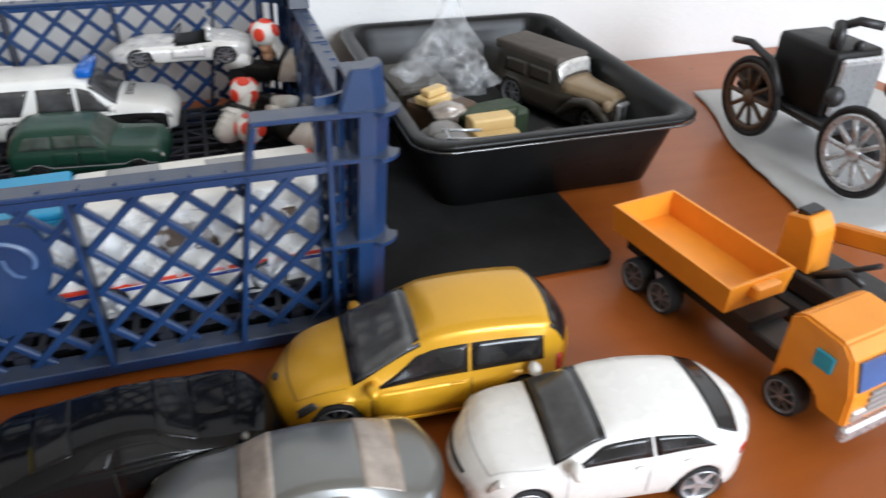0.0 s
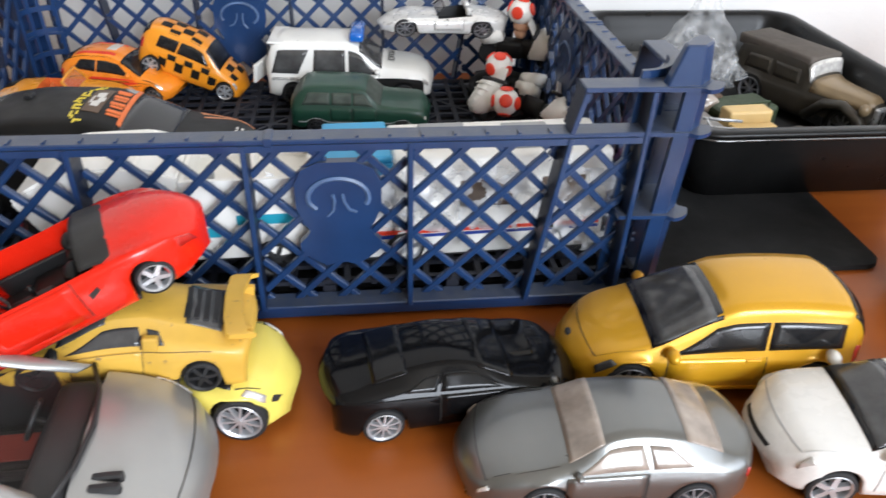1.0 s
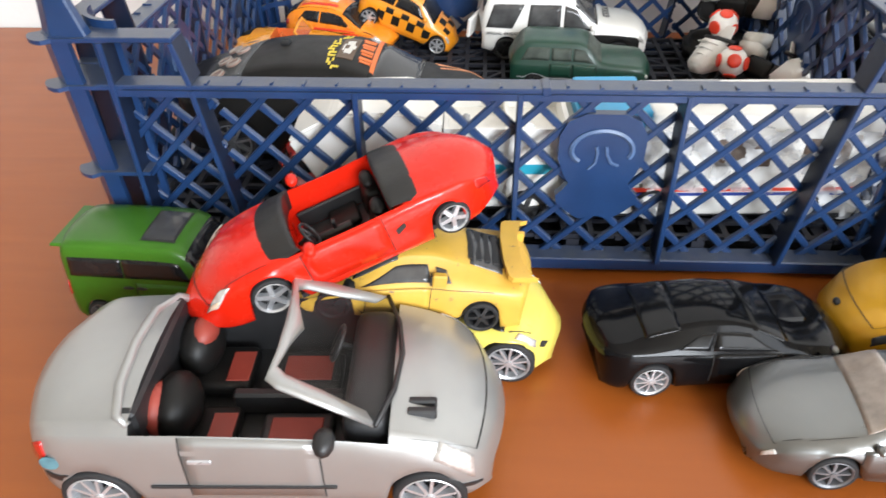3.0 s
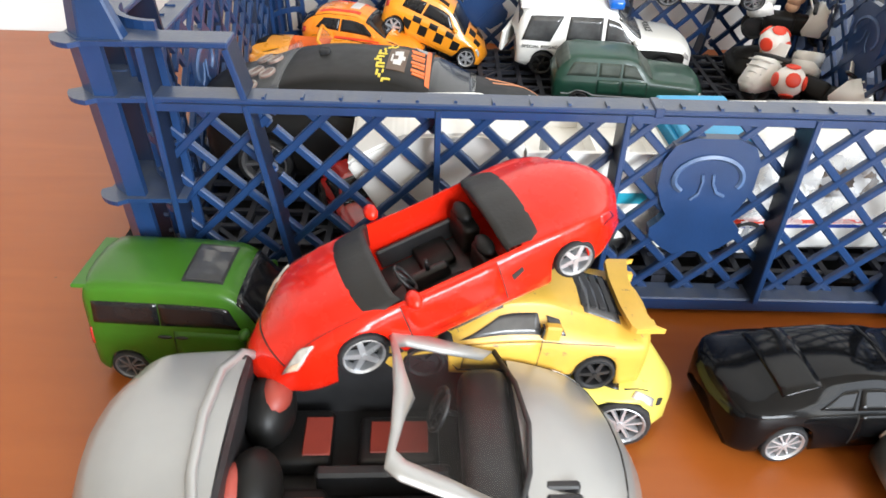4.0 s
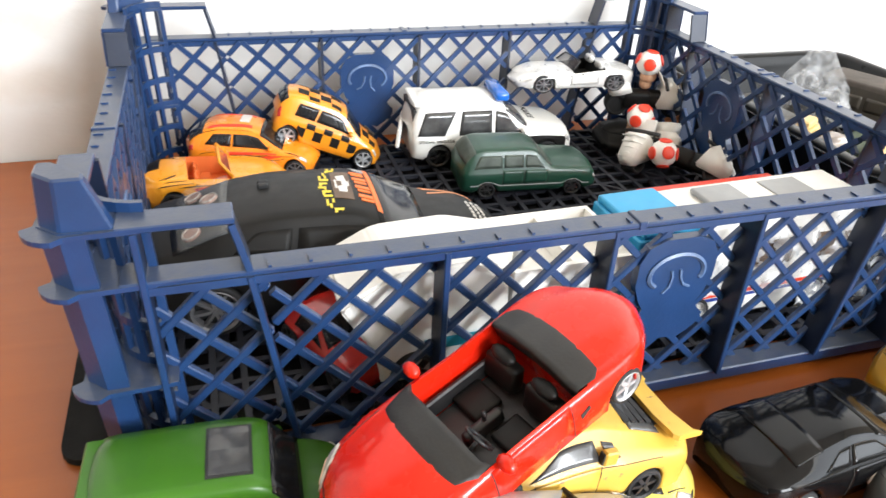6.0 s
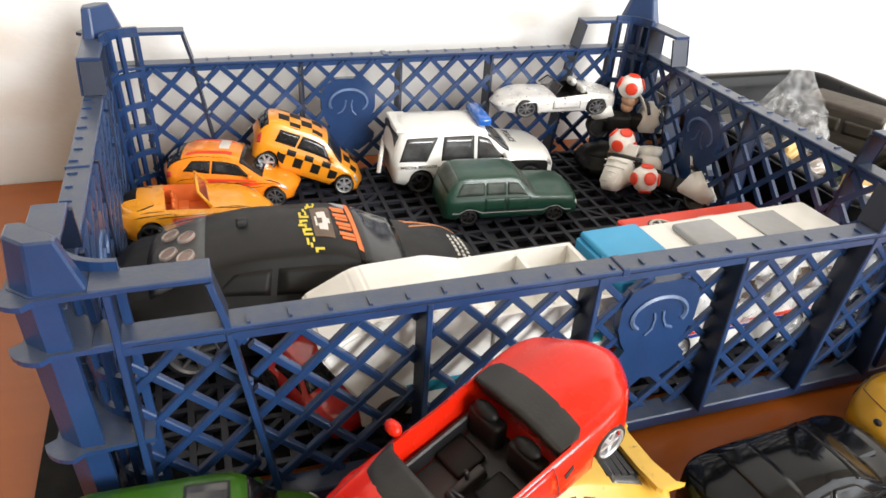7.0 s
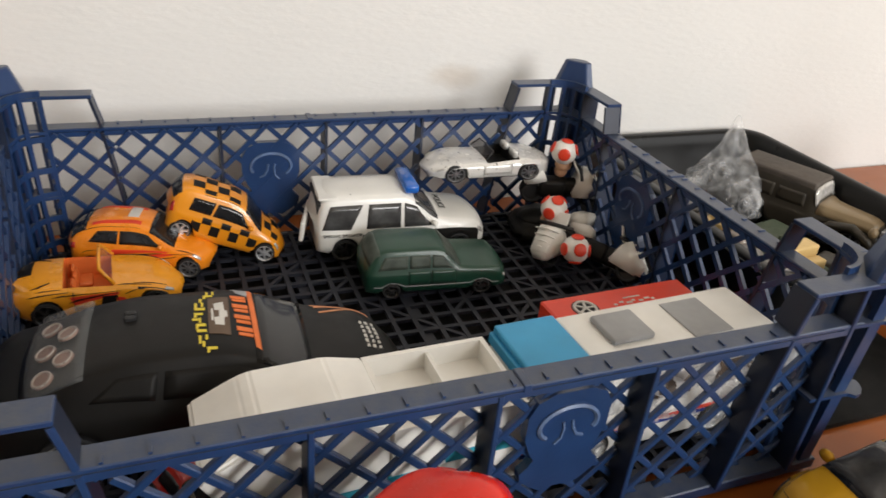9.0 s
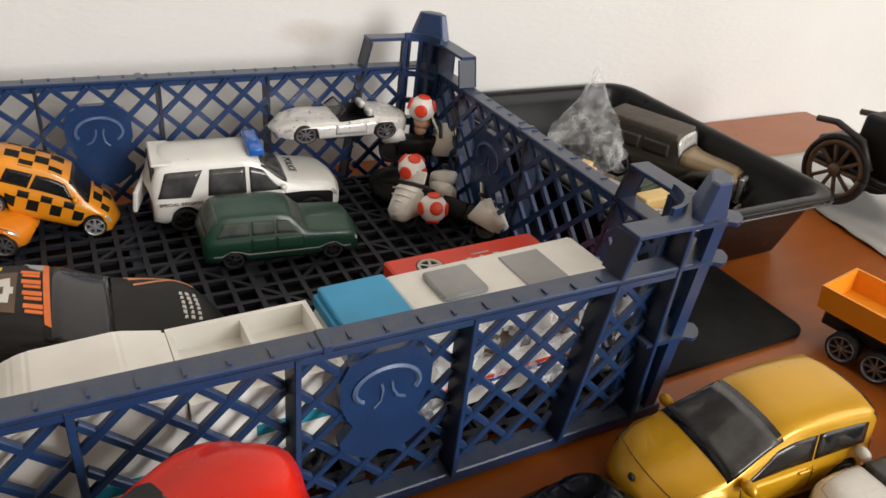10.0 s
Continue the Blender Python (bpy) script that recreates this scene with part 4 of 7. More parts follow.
car("coupe_car", place(-0.0305, -0.0445, 0, -6), sh, M_LEMON, "lemon yellow toy sports coupe carrying another car on top", style="ten", wheel_w=0.008,
            windscreen=(0.62, 0.78, 5.2, 4.8), side_windows=[[(0.35, 4.2), (0.62, 4.15), (0.55, 4.85), (0.4, 4.85)]],
            front_lamps=[(0.83, 4.0), (0.94, 3.2), (0.935, 4.4), (0.845, 4.9)], tail_lamps=[(0.01, 2.6), (0.03, 2.6), (0.03, 3.6), (0.01, 3.6)],
            seams=[[(0.80, 10.9), (0.90, 10.3), (0.90, 10.6), (0.80, 11.15)], [(0.80, 5.1), (0.90, 5.7), (0.90, 5.4), (0.80, 4.85)], [(0.955, 11.3), (0.975, 11.0), (0.975, 12.4), (0.958, 12.6)]])

# ochre wedge-shaped sports car lying on it
sh = Shell(0.094, 0.043, [(0, 0.019), (0.03, 0.0205), (0.2, 0.0215), (0.4, 0.0205), (0.7, 0.0165), (0.9, 0.011), (1, 0.007)],
           [(0, 0.0215), (0.03, 0.0225), (0.12, 0.0235), (0.3, 0.0275), (0.42, 0.0295), (0.52, 0.0288), (0.74, 0.0185), (0.9, 0.0122), (1, 0.0075)],
           [(0, 0.8), (0.2, 0.62), (0.5, 0.58), (0.72, 0.74), (1, 0.85)], [(0, 0.96), (0.1, 1.0), (0.3, 1.0), (0.45, 0.94), (0.75, 0.96), (0.93, 0.9), (1, 0.84)],
           0.003, ((-0.028, 0.0070), (0.029, 0.0068)), 1.14, 0.004, hub=0.0012)
lambo = car("wedge_sports_car", place(-0.0445, -0.0482, 0.0268, 184, 7.0), sh, M_LAMBO, "worn ochre wedge-shaped toy sports car with big rear wing", style="black", wheel_w=0.008, glass_mat=M_GLASS_GREY,
            windscreen=(0.56, 0.735, 5.2, 5.0), side_windows=[[(0.42, 4.15), (0.70, 4.2), (0.57, 4.8), (0.44, 4.8)], [(0.34, 4.2), (0.39, 4.15), (0.41, 4.75), (0.365, 4.7)]],
            doors=[[(0.42, 1.4), (0.68, 1.4), (0.68, 3.95), (0.42, 3.95)]], rear_window=(0.13, 0.27, 6.1, 6.1))
b = bmesh.new()
for k in range(5):
    box(b, -0.0365 + k * 0.0034, -0.0345 + k * 0.0034, -0.009, 0.009, 0.0235 + k * 0.0006, 0.0254 + k * 0.0007)
part("engine_louvre", b, M_BLACK, lambo)
b = bmesh.new()
pts = [(-0.0190, 0.0), (-0.0175, 0.006), (-0.007, 0.0110), (0.007, 0.0110), (0.0175, 0.006), (0.0190, 0.0)]
for i in range(5):
    (y0, o0), (y1, o1) = pts[i], pts[i + 1]
    f = [b.verts.new(p) for p in ((-0.0470 + o0 * 0.5, y0, 0.0262), (-0.0470 + o1 * 0.5, y1, 0.0262), (-0.0375 + o1 * 0.25, y1, 0.0254), (-0.0375 + o0 * 0.25, y0, 0.0254))]
    g = [b.verts.new(v.co + Vector((0, 0, 0.0020))) for v in f]
    b.faces.new(f[::-1]); b.faces.new(g)
    for k in range(4):
        b.faces.new((f[k], f[(k + 1) % 4], g[(k + 1) % 4], g[k]))
bmesh.ops.remove_doubles(b, verts=b.verts, dist=0.0001)
part("rear_wing", b, M_LAMBO, lambo)
for sy in (0.013, -0.013):
    b = bmesh.new()
    box(b, -0.0455, -0.0400, sy - 0.001, sy + 0.001, 0.021, 0.0262)
    part("wing_strut", b, M_LAMBO, lambo)
for sy in (1, -1):
    b = bmesh.new()
    box(b, -0.013, -0.0075, sy * 0.0185 - 0.0016, sy * 0.0185 + 0.0016, 0.0205, 0.0262, 0.0006)
    part("air_intake", b, M_LAMBO, lambo)
for sy in (1, -1):
    b = bmesh.new(); box(b, -0.0075, -0.0069, sy * 0.0185 - 0.0012, sy * 0.0185 + 0.0012, 0.0212, 0.0255)
    part("intake_opening", b, M_SEAM, lambo)

sill_line(sh, lambo, 0.16, 0.93, 3.75, M_SEAM, 0.07)
sill_line(sh, lambo, 0.22, 0.80, 1.25, M_SEAM, 0.10)

# green box van
sh = Shell(0.089, 0.041, [(0, 0.026), (0.02, 0.028), (0.5, 0.028), (0.78, 0.0275), (0.9, 0.025), (0.97, 0.022), (1, 0.018)],
           [(0, 0.041), (0.015, 0.0455), (0.1, 0.0472), (0.4, 0.0475), (0.6, 0.0468), (0.66, 0.0445), (0.8, 0.0295), (0.9, 0.0268), (0.97, 0.0235), (1, 0.0185)],
           [(0, 0.86), (0.6, 0.86), (0.7, 0.84), (0.8, 0.86), (1, 0.86)], [(0, 0.9), (0.03, 0.97), (0.1, 1.0), (0.85, 1.0), (0.95, 0.95), (1, 0.86)],
           0.0035, ((-0.029, 0.0076), (0.030, 0.0076)), 1.14, 0.003, 0.0008)
van = car("van_car", place(-0.1515, -0.0255, 0, -3) @ Matrix.Diagonal((0.96, 0.95, 0.90, 1)), sh, M_GREEN, "grass green boxy toy van with dark windows and sunroof", style="dark", wheel_w=0.007,
          windscreen=(0.675, 0.79, 5.2, 4.7), rear_window=None,
          side_windows=[[(0.045, 4.15), (0.345, 4.15), (0.345, 4.78), (0.055, 4.78)], [(0.350, 4.15), (0.69, 4.18), (0.64, 4.78), (0.350, 4.78)]],
          doors=[[(0.40, 1.3), (0.70, 1.3), (0.70, 4.0), (0.40, 4.0)]], front_lamps=[(0.93, 3.0), (0.985, 3.0), (0.985, 4.2), (0.94, 4.4)],
          tail_lamps=[(0.004, 2.4), (0.02, 2.4), (0.02, 3.8), (0.004, 3.8)], mirrors=(0.71, 4.1, 0.0052))
handles(sh, van, (0.43, 0.36), 3.3, M_BLACK)
sill_line(sh, van, 0.24, 0.76, 1.1, M_GREEN, 0.25)
part("sunroof_frame", sh.patch([(0.438, 6.6), (0.612, 6.6), (0.612, 9.4), (0.438, 9.4)], 0.0002, 4, 6), M_BLACK, van)
part("sunroof", sh.patch([(0.45, 6.75), (0.60, 6.75), (0.60, 9.25), (0.45, 9.25)], 0.0004, 4, 6), M_GLASS_GREY, van, "dark sunroof pane")
b = bmesh.new(); box(b, -0.0462, -0.0395, -0.0160, 0.0160, 0.0440, 0.0461, 0.0009)
part("roof_spoiler", b, M_GREEN, van)

# black gloss coupe
sh = Shell(0.108, 0.045, [(0, 0.018), (0.03, 0.0225), (0.2, 0.0235), (0.5, 0.0215), (0.7, 0.0205), (0.9, 0.0175), (1, 0.010)],
           [(0, 0.019), (0.03, 0.0235), (0.14, 0.0258), (0.32, 0.0298), (0.45, 0.0308), (0.56, 0.0292), (0.72, 0.0228), (0.9, 0.0192), (0.96, 0.0155), (1, 0.0105)],
           [(0, 0.82), (0.2, 0.7), (0.5, 0.66), (0.72, 0.8), (1, 0.84)], PLAN, 0.004, ((-0.031, 0.0083), (0.033, 0.0083)), 1.12, 0.008, hub=0.0006)
blackcar = car("coupe_car", place(0.0808, -0.0515, 0, 6), sh, M_BLACKCAR, "glossy black toy muscle coupe with chrome wheels", style="ten", wheel_w=0.0075, glass_mat=M_BLACKGLASS,
               windscreen=(0.57, 0.70, 5.2, 4.9), rear_window=(0.18, 0.31, 5.0, 5.3),
               side_windows=[[(0.42, 4.1), (0.66, 4.1), (0.555, 4.85), (0.44, 4.85)], [(0.29, 4.15), (0.405, 4.1), (0.43, 4.85), (0.38, 4.8)]],
               doors=[[(0.42, 1.3), (0.67, 1.3), (0.67, 3.95), (0.42, 3.95)]],
               front_lamps=[(0.955, 2.8), (0.985, 2.4), (0.985, 3.6), (0.96, 3.9)], lamp_mat=M_GLASS_GREY)
b = bmesh.new(); box(b, 0.015, 0.034, -0.0065, 0.0065, 0.0205, 0.0242, 0.0012)
part("bonnet_scoop", b, M_BLACKCAR, blackcar)

# golden yellow hatchback
sh = Shell(0.131, 0.051, [(0, 0.0215), (0.03, 0.0260), (0.3, 0.0258), (0.6, 0.0250), (0.8, 0.0245), (0.92, 0.0205), (1, 0.012)],
           [(0, 0.0265), (0.02, 0.034), (0.085, 0.0440), (0.13, 0.0465), (0.34, 0.0480), (0.48, 0.0468), (0.535, 0.0440), (0.75, 0.0300), (0.88, 0.0250), (0.95, 0.0200), (1, 0.0125)],
           [(0, 0.88), (0.1, 0.85), (0.4, 0.81), (0.54, 0.79), (0.76, 0.86), (1, 0.82)], [(0, 0.84), (0.05, 0.95), (0.15, 1.0), (0.7, 1.0), (0.86, 0.96), (0.95, 0.84), (1, 0.62)],
           0.006, ((-0.039, 0.0106), (0.039, 0.0106)), 1.12, 0.012, hub=0.0003)
gold = car("hatchback_car", place(0.1952, -0.0418, 0, 176), sh, M_GOLD, "golden yellow metal toy hatchback with dark windows", style="dark", wheel_w=0.008,
           windscreen=(0.53, 0.745, 5.25, 4.85), rear_window=(0.022, 0.105, 5.15, 5.35),
           side_windows=[[(0.385, 4.15), (0.69, 4.15), (0.545, 4.84), (0.385, 4.84)], [(0.12, 4.2), (0.375, 4.15), (0.375, 4.84), (0.13, 4.84)]],
           doors=[[(0.375, 1.3), (0.69, 1.3), (0.69, 3.95), (0.375, 3.95)]], tail_lamps=[(0.01, 3.0), (0.045, 2.8), (0.05, 4.3), (0.02, 4.4)],
           front_lamps=[(0.86, 3.3), (0.945, 2.6), (0.942, 3.9), (0.88, 4.3)], lamp_mat=M_GLASS_GREY, mirrors=(0.685, 4.2, 0.0068))
for sy in (1, -1):
    b = bmesh.new(); box(b, -0.014, -0.0075, sy * 0.0252 - 0.0005, sy * 0.0252 + 0.0007, 0.0235, 0.025, 0.0004)
    part("door_handle", b, M_GOLD, gold)
b = bmesh.new(); ball(b, sh.at(0.965, 8), (0.0016, 0.0022, 0.0016), 8)
part("badge", b, M_BLACK, gold)

bonnet_lines(sh, gold, 0.76, 0.93, 4.8, 5.1, 0.05)
sill_line(sh, gold, 0.22, 0.78, 0.9, M_GOLD, 0.3)
# grey patch paints the pane's reflection and the interior in one tone
part("windscreen_middle", sh.patch([(0.55, 5.5), (0.725, 5.15), (0.725, 10.85), (0.55, 10.5)], 0.0006, 6, 12), M_GLASS_GREY, gold, "grey middle of the pane, reflection and interior in its colour", True)

# white sport utility coupe
sh = Shell(0.126, 0.054, [(0, 0.024), (0.03, 0.0285), (0.25, 0.0282), (0.6, 0.0268), (0.8, 0.0258), (0.93, 0.0225), (1, 0.013)],
           [(0, 0.0265), (0.04, 0.0315), (0.12, 0.0345), (0.24, 0.0390), (0.40, 0.0412), (0.51, 0.0405), (0.555, 0.0390), (0.72, 0.0305), (0.88, 0.0275), (0.95, 0.0225), (1, 0.0135)],
           [(0, 0.84), (0.15, 0.80), (0.4, 0.77), (0.56, 0.76), (0.74, 0.84), (1, 0.82)], [(0, 0.80), (0.05, 0.93), (0.14, 1.0), (0.75, 1.0), (0.88, 0.96), (0.95, 0.87), (1, 0.66)], 0.0062, ((-0.035, 0.0100), (0.037, 0.0100)), 1.12, 0.015, hub=0.0002)
white = car("suv_coupe_car", place(0.2495, -0.1012, 0, 172.5) @ Matrix.Scale(0.935, 4), sh, M_WHITECAR, "white toy sport utility coupe with dark windows", style="five", wheel_w=0.0085,
            windscreen=(0.55, 0.715, 5.2, 4.85), rear_window=(0.09, 0.185, 5.15, 5.4),
            side_windows=[[(0.40, 4.15), (0.665, 4.15), (0.56, 4.80), (0.41, 4.82)], [(0.18, 4.3), (0.39, 4.15), (0.40, 4.82), (0.26, 4.78)]],
            tail_lamps=[(0.01, 3.2), (0.06, 3.0), (0.06, 3.8), (0.015, 4.0)], front_lamps=[(0.90, 3.7), (0.96, 3.2), (0.955, 3.9), (0.905, 4.5)], lamp_mat=M_LAMP,
            mirrors=(0.655, 4.25, 0.0072), grille=[(0.978, 6.6), (0.986, 6.6), (0.986, 9.4), (0.978, 9.4)])

bonnet_lines(sh, white, 0.74, 0.93, 4.7, 5.2, 0.05, M_GREY)
for ua in (0.41, 0.67):
    for k in (0, 1):
        part("door_gap", sh.patch([(a, c if not k else 16 - c) for a, c in ((ua - 0.0013, 1.3), (ua + 0.0013, 1.3), (ua + 0.0013, 3.95), (ua - 0.0013, 3.95))], 0.0002, 1, 8), M_GREY, white)
handles(sh, white, (0.44, 0.28), 3.4, M_WHITECAR)
# this pane's reflection and interior, painted as a grey patch too
part("windscreen_middle", sh.patch([(0.57, 5.5), (0.70, 5.15), (0.70, 10.85), (0.57, 10.5)], 0.0006, 6, 12), M_GLASS_GREY, white, "grey middle of the pane, reflection and interior in its colour", True)

# grey metallic coupe with tan interior
sh = Shell(0.110, 0.047, [(0, 0.019), (0.03, 0.0225), (0.3, 0.0235), (0.6, 0.0220), (0.85, 0.0182), (0.95, 0.0145), (1, 0.009)],
           [(0, 0.020), (0.03, 0.024), (0.12, 0.0262), (0.30, 0.0325), (0.42, 0.034), (0.52, 0.0328), (0.66, 0.0246), (0.85, 0.0202), (0.95, 0.0156), (1, 0.0095)],
           [(0, 0.84), (0.2, 0.72), (0.45, 0.68), (0.66, 0.8), (1, 0.84)], [(0, 0.78), (0.05, 0.92), (0.15, 1.0), (0.75, 1.0), (0.9, 0.94), (0.96, 0.84), (1, 0.68)],
           0.0045, ((-0.0295, 0.0082), (0.0245, 0.0082)), 1.13, 0.009, hub=0.0004)
car("coupe_car", place(0.1322, -0.0952, 0, 177), sh, M_GREYCAR, "grey metallic toy coupe with tan interior behind clear windows", style="dark", wheel_w=0.0075,
           windscreen=(0.54, 0.65, 5.6, 5.4), rear_window=(0.145, 0.275, 5.3, 5.6), glass_mat=M_TAN,
           side_windows=[[(0.40, 4.1), (0.63, 4.1), (0.525, 4.88), (0.42, 4.88)], [(0.25, 4.15), (0.385, 4.1), (0.40, 4.88), (0.33, 4.85)]],
           doors=[[(0.40, 1.3), (0.66, 1.3), (0.66, 3.95), (0.40, 3.95)]], tail_lamps=[(0.006, 2.6), (0.02, 2.6), (0.02, 3.7), (0.008, 3.7)],
           front_lamps=[(0.93, 3.5), (0.975, 3.0), (0.97, 3.9), (0.935, 4.2)], mirrors=(0.625, 4.1, 0.0036),
           seams=[[(0.68, 5.2), (0.93, 4.9), (0.93, 4.94), (0.68, 5.24)], [(0.68, 10.8), (0.93, 11.1), (0.93, 11.06), (0.68, 10.76)], [(0.9285, 4.95), (0.9305, 4.95), (0.9305, 11.05), (0.9285, 11.05)], [(0.84, 5.5), (0.90, 5.4), (0.90, 5.46), (0.84, 5.56)], [(0.84, 10.5), (0.90, 10.6), (0.90, 10.54), (0.84, 10.44)]])


def dump_truck():
    t = tagged(new("dump_truck"), "orange plastic toy dump truck with open bed and blue cab windows", "toy truck", "toy cars")
    t.matrix_world = place(0.3515, -0.0480, 0, -81) @ Matrix.Scale(0.98, 4)
    # open bed: floor and four flared sides
    b = bmesh.new()
    x0, x1, w, z0, z1, fl, th = -0.072, 0.010, 0.0195, 0.0265, 0.0415, 0.0015, 0.0018
    def ring(dx, dw, z):
        return [b.verts.new(p) for p in ((x0 - dx, -w - dw, z), (x1 + dx, -w - dw, z), (x1 + dx, w + dw, z), (x0 - dx, w + dw, z))]
    a, c = ring(0, 0, z0), ring(fl, fl, z1)
    d, e = ring(fl - th, fl - th, z1), ring(-th, -th, z0 + th)
    for p, q in ((a, c), (c, d), (d, e)):
        for k in range(4):
            b.faces.new((p[k], p[(k + 1) % 4], q[(k + 1) % 4], q[k]))
    b.faces.new(a[::-1]); b.faces.new(e)
    bed = part("dump_bed", b, M_ORANGE_T, t)
    b = bmesh.new()
    box(b, x1 + 0.0005, x1 + 0.006, -0.008, 0.008, 0.033, 0.0405, 0.001)
    part("hinge_block", b, M_ORANGE_T, bed)
    b = bmesh.new()
    box(b, -0.070, 0.070, -0.010, 0.010, 0.0125, 0.0215, 0.001); box(b, -0.058, 0.02, -0.013, 0.013, 0.0215, 0.0262)
    part("chassis", b, M_BLACK, t)
    for x in (-0.050, -0.029, 0.050):
        for sy in (1, -1):
            wheel(t, x, sy * 0.0165, 0.0095, 0.0085, "dark")
    # cab
    b = bmesh.new()
    prof = [(0.042, 0.014), (0.042, 0.049), (0.047, 0.0530), (0.067, 0.0520), (0.0725, 0.047), (0.0775, 0.032), (0.0785, 0.0165), (0.066, 0.0165), (0.0625, 0.0225), (0.057, 0.025), (0.049, 0.025), (0.045, 0.021), (0.044, 0.014)]
    sides = []
    for sy in (-1, 1):
        sides.append([b.verts.new((x, sy * (0.0205 - max(0, z - 0.045) * 0.12), z)) for x, z in prof])
    b.faces.new(sides[0]); b.faces.new(sides[1][::-1])
    for k in range(len(prof)):
        q = (k + 1) % len(prof)
        b.faces.new((sides[0][k], sides[1][k], sides[1][q], sides[0][q]))
    bmesh.ops.recalc_face_normals(b, faces=b.faces)
    bmesh.ops.bevel(b, geom=[g for g in b.edges if len(g.link_faces) == 2 and g.calc_face_angle() > 0.6], offset=0.0012, segments=2, affect="EDGES")
    cab = part("cab", b, M_ORANGE_T, t)
    b = bmesh.new()
    f = [b.verts.new(p) for p in ((0.0730, -0.0165, 0.0460), (0.0730, 0.0165, 0.0460), (0.0769, 0.0175, 0.0340), (0.0769, -0.0175, 0.0340))]
    g = [b.verts.new(v.co + Vector((0.0012, 0, 0.0006))) for v in f]
    b.faces.new(f); b.faces.new(g[::-1])
    for k in range(4):
        b.faces.new((f[k], g[k], g[(k + 1) % 4], f[(k + 1) % 4]))
    part("windscreen", b, surface("blue_window_plastic", (0.03, 0.10, 0.30), 0.12, vary=0.2, coat=0.6), cab)
    for sy in (-1, 1):
        b = bmesh.new()
        box(b, 0.0575, 0.0665, sy * 0.0206 - 0.0008, sy * 0.0206 + 0.0008, 0.0355, 0.0440, 0.0006)
        part("side_window", b, M_TEAL, cab)
        b = bmesh.new()
        box(b, 0.0765, 0.0795, sy * 0.0135 - 0.004, sy * 0.0135 + 0.004, 0.019, 0.0245, 0.0008)
        part("headlamp", b, M_LAMP, cab)
    b = bmesh.new()
    box(b, 0.0765, 0.0808, -0.020, 0.020, 0.009, 0.0165, 0.0012)
    part("bumper", b, M_CHROME, t)
    b = bmesh.new()
    for k in range(4):
        box(b, 0.0778, 0.0790, -0.009, 0.009, 0.0195 + k * 0.0035, 0.0215 + k * 0.0035)
    part("grille", b, M_GREY, cab)
    return t


dump_truck()


def digger():
    t = tagged(new("excavator"), "orange and black plastic toy excavator behind the truck", "toy excavator", "toy cars")
    t.matrix_world = place(0.407, -0.046, 0, -78)
    b = bmesh.new()
    for sy in (-0.016, 0.016):
        vs = box(b, -0.030, 0.034, sy - 0.006, sy + 0.006, 0.0, 0.014, 0.005, seg=3)
    part("track", b, M_BLACK, t)
    b = bmesh.new()
    box(b, -0.024, 0.030, -0.017, 0.017, 0.0145, 0.026, 0.002, seg=2)
    part("body", b, M_BLACK, t)
    b = bmesh.new()
    prof = [(-0.022, 0.026), (-0.022, 0.052), (-0.010, 0.055), (-0.005, 0.048), (-0.002, 0.026)]
    s_ = [[b.verts.new((x, y, z)) for x, z in prof] for y in (-0.0145, 0.002)]
    b.faces.new(s_[0]); b.faces.new(s_[1][::-1])
    for k in range(5):
        b.faces.new((s_[0][k], s_[1][k], s_[1][(k + 1) % 5], s_[0][(k + 1) % 5]))
    bmesh.ops.recalc_face_normals(b, faces=b.faces)
    bmesh.ops.bevel(b, geom=b.edges[:], offset=0.001, segments=1, affect="EDGES")
    cab = part("cab", b, M_ORANGE_T, t)
    b = bmesh.new(); box(b, -0.0190, -0.0125, -0.012, 0.0, 0.0515, 0.0560, 0.0004)
    part("roof_slot", b, M_BLACK, cab)
    b = bmesh.new()
    box(b, 0.0, 0.045, 0.0095, 0.0155, 0.036, 0.046, 0.001, Matrix.Rotation(radians(-14), 4, "Y")); box(b, 0.036, 0.085, 0.0095, 0.0155, 0.056, 0.064, 0.001, Matrix.Rotation(radians(8), 4, "Y"))
    part("boom", b, M_ORANGE_T, t)
    b = bmesh.new()
    tube(b, [(0.0, -0.012, 0.027), (0.014, -0.010, 0.036), (0.022, -0.009, 0.034)], 0.0022)
    tube(b, [(0.004, 0.0, 0.027), (0.022, 0.0, 0.042)], 0.0016)
    part("hydraulic_ram", b, M_BLACK, t, "", True)


digger()

# ---- the crate ----
RAIL, STEP, PEG, CZ, HD = 0.0966, 0.1168, 0.1330, 0.0036, 0.147
crate = tagged(new("plastic_crate"), "blue lattice plastic vegetable crate full of toy vehicles, dusty rims", "crate")
crate.matrix_world = Matrix.Translation((0, HD - 0.003, 0))
WALLS = [(Matrix.Translation((0, -HD, 0)), 0.2), (Matrix.Translation((0, HD, 0)) @ Matrix.Rotation(math.pi, 4, "Z"), 0.2),
         (Matrix.Translation((0.1965, 0, 0)) @ Matrix.Rotation(math.pi / 2, 4, "Z"), HD), (Matrix.Translation((-0.1965, 0, 0)) @ Matrix.Rotation(-math.pi / 2, 4, "Z"), HD)]


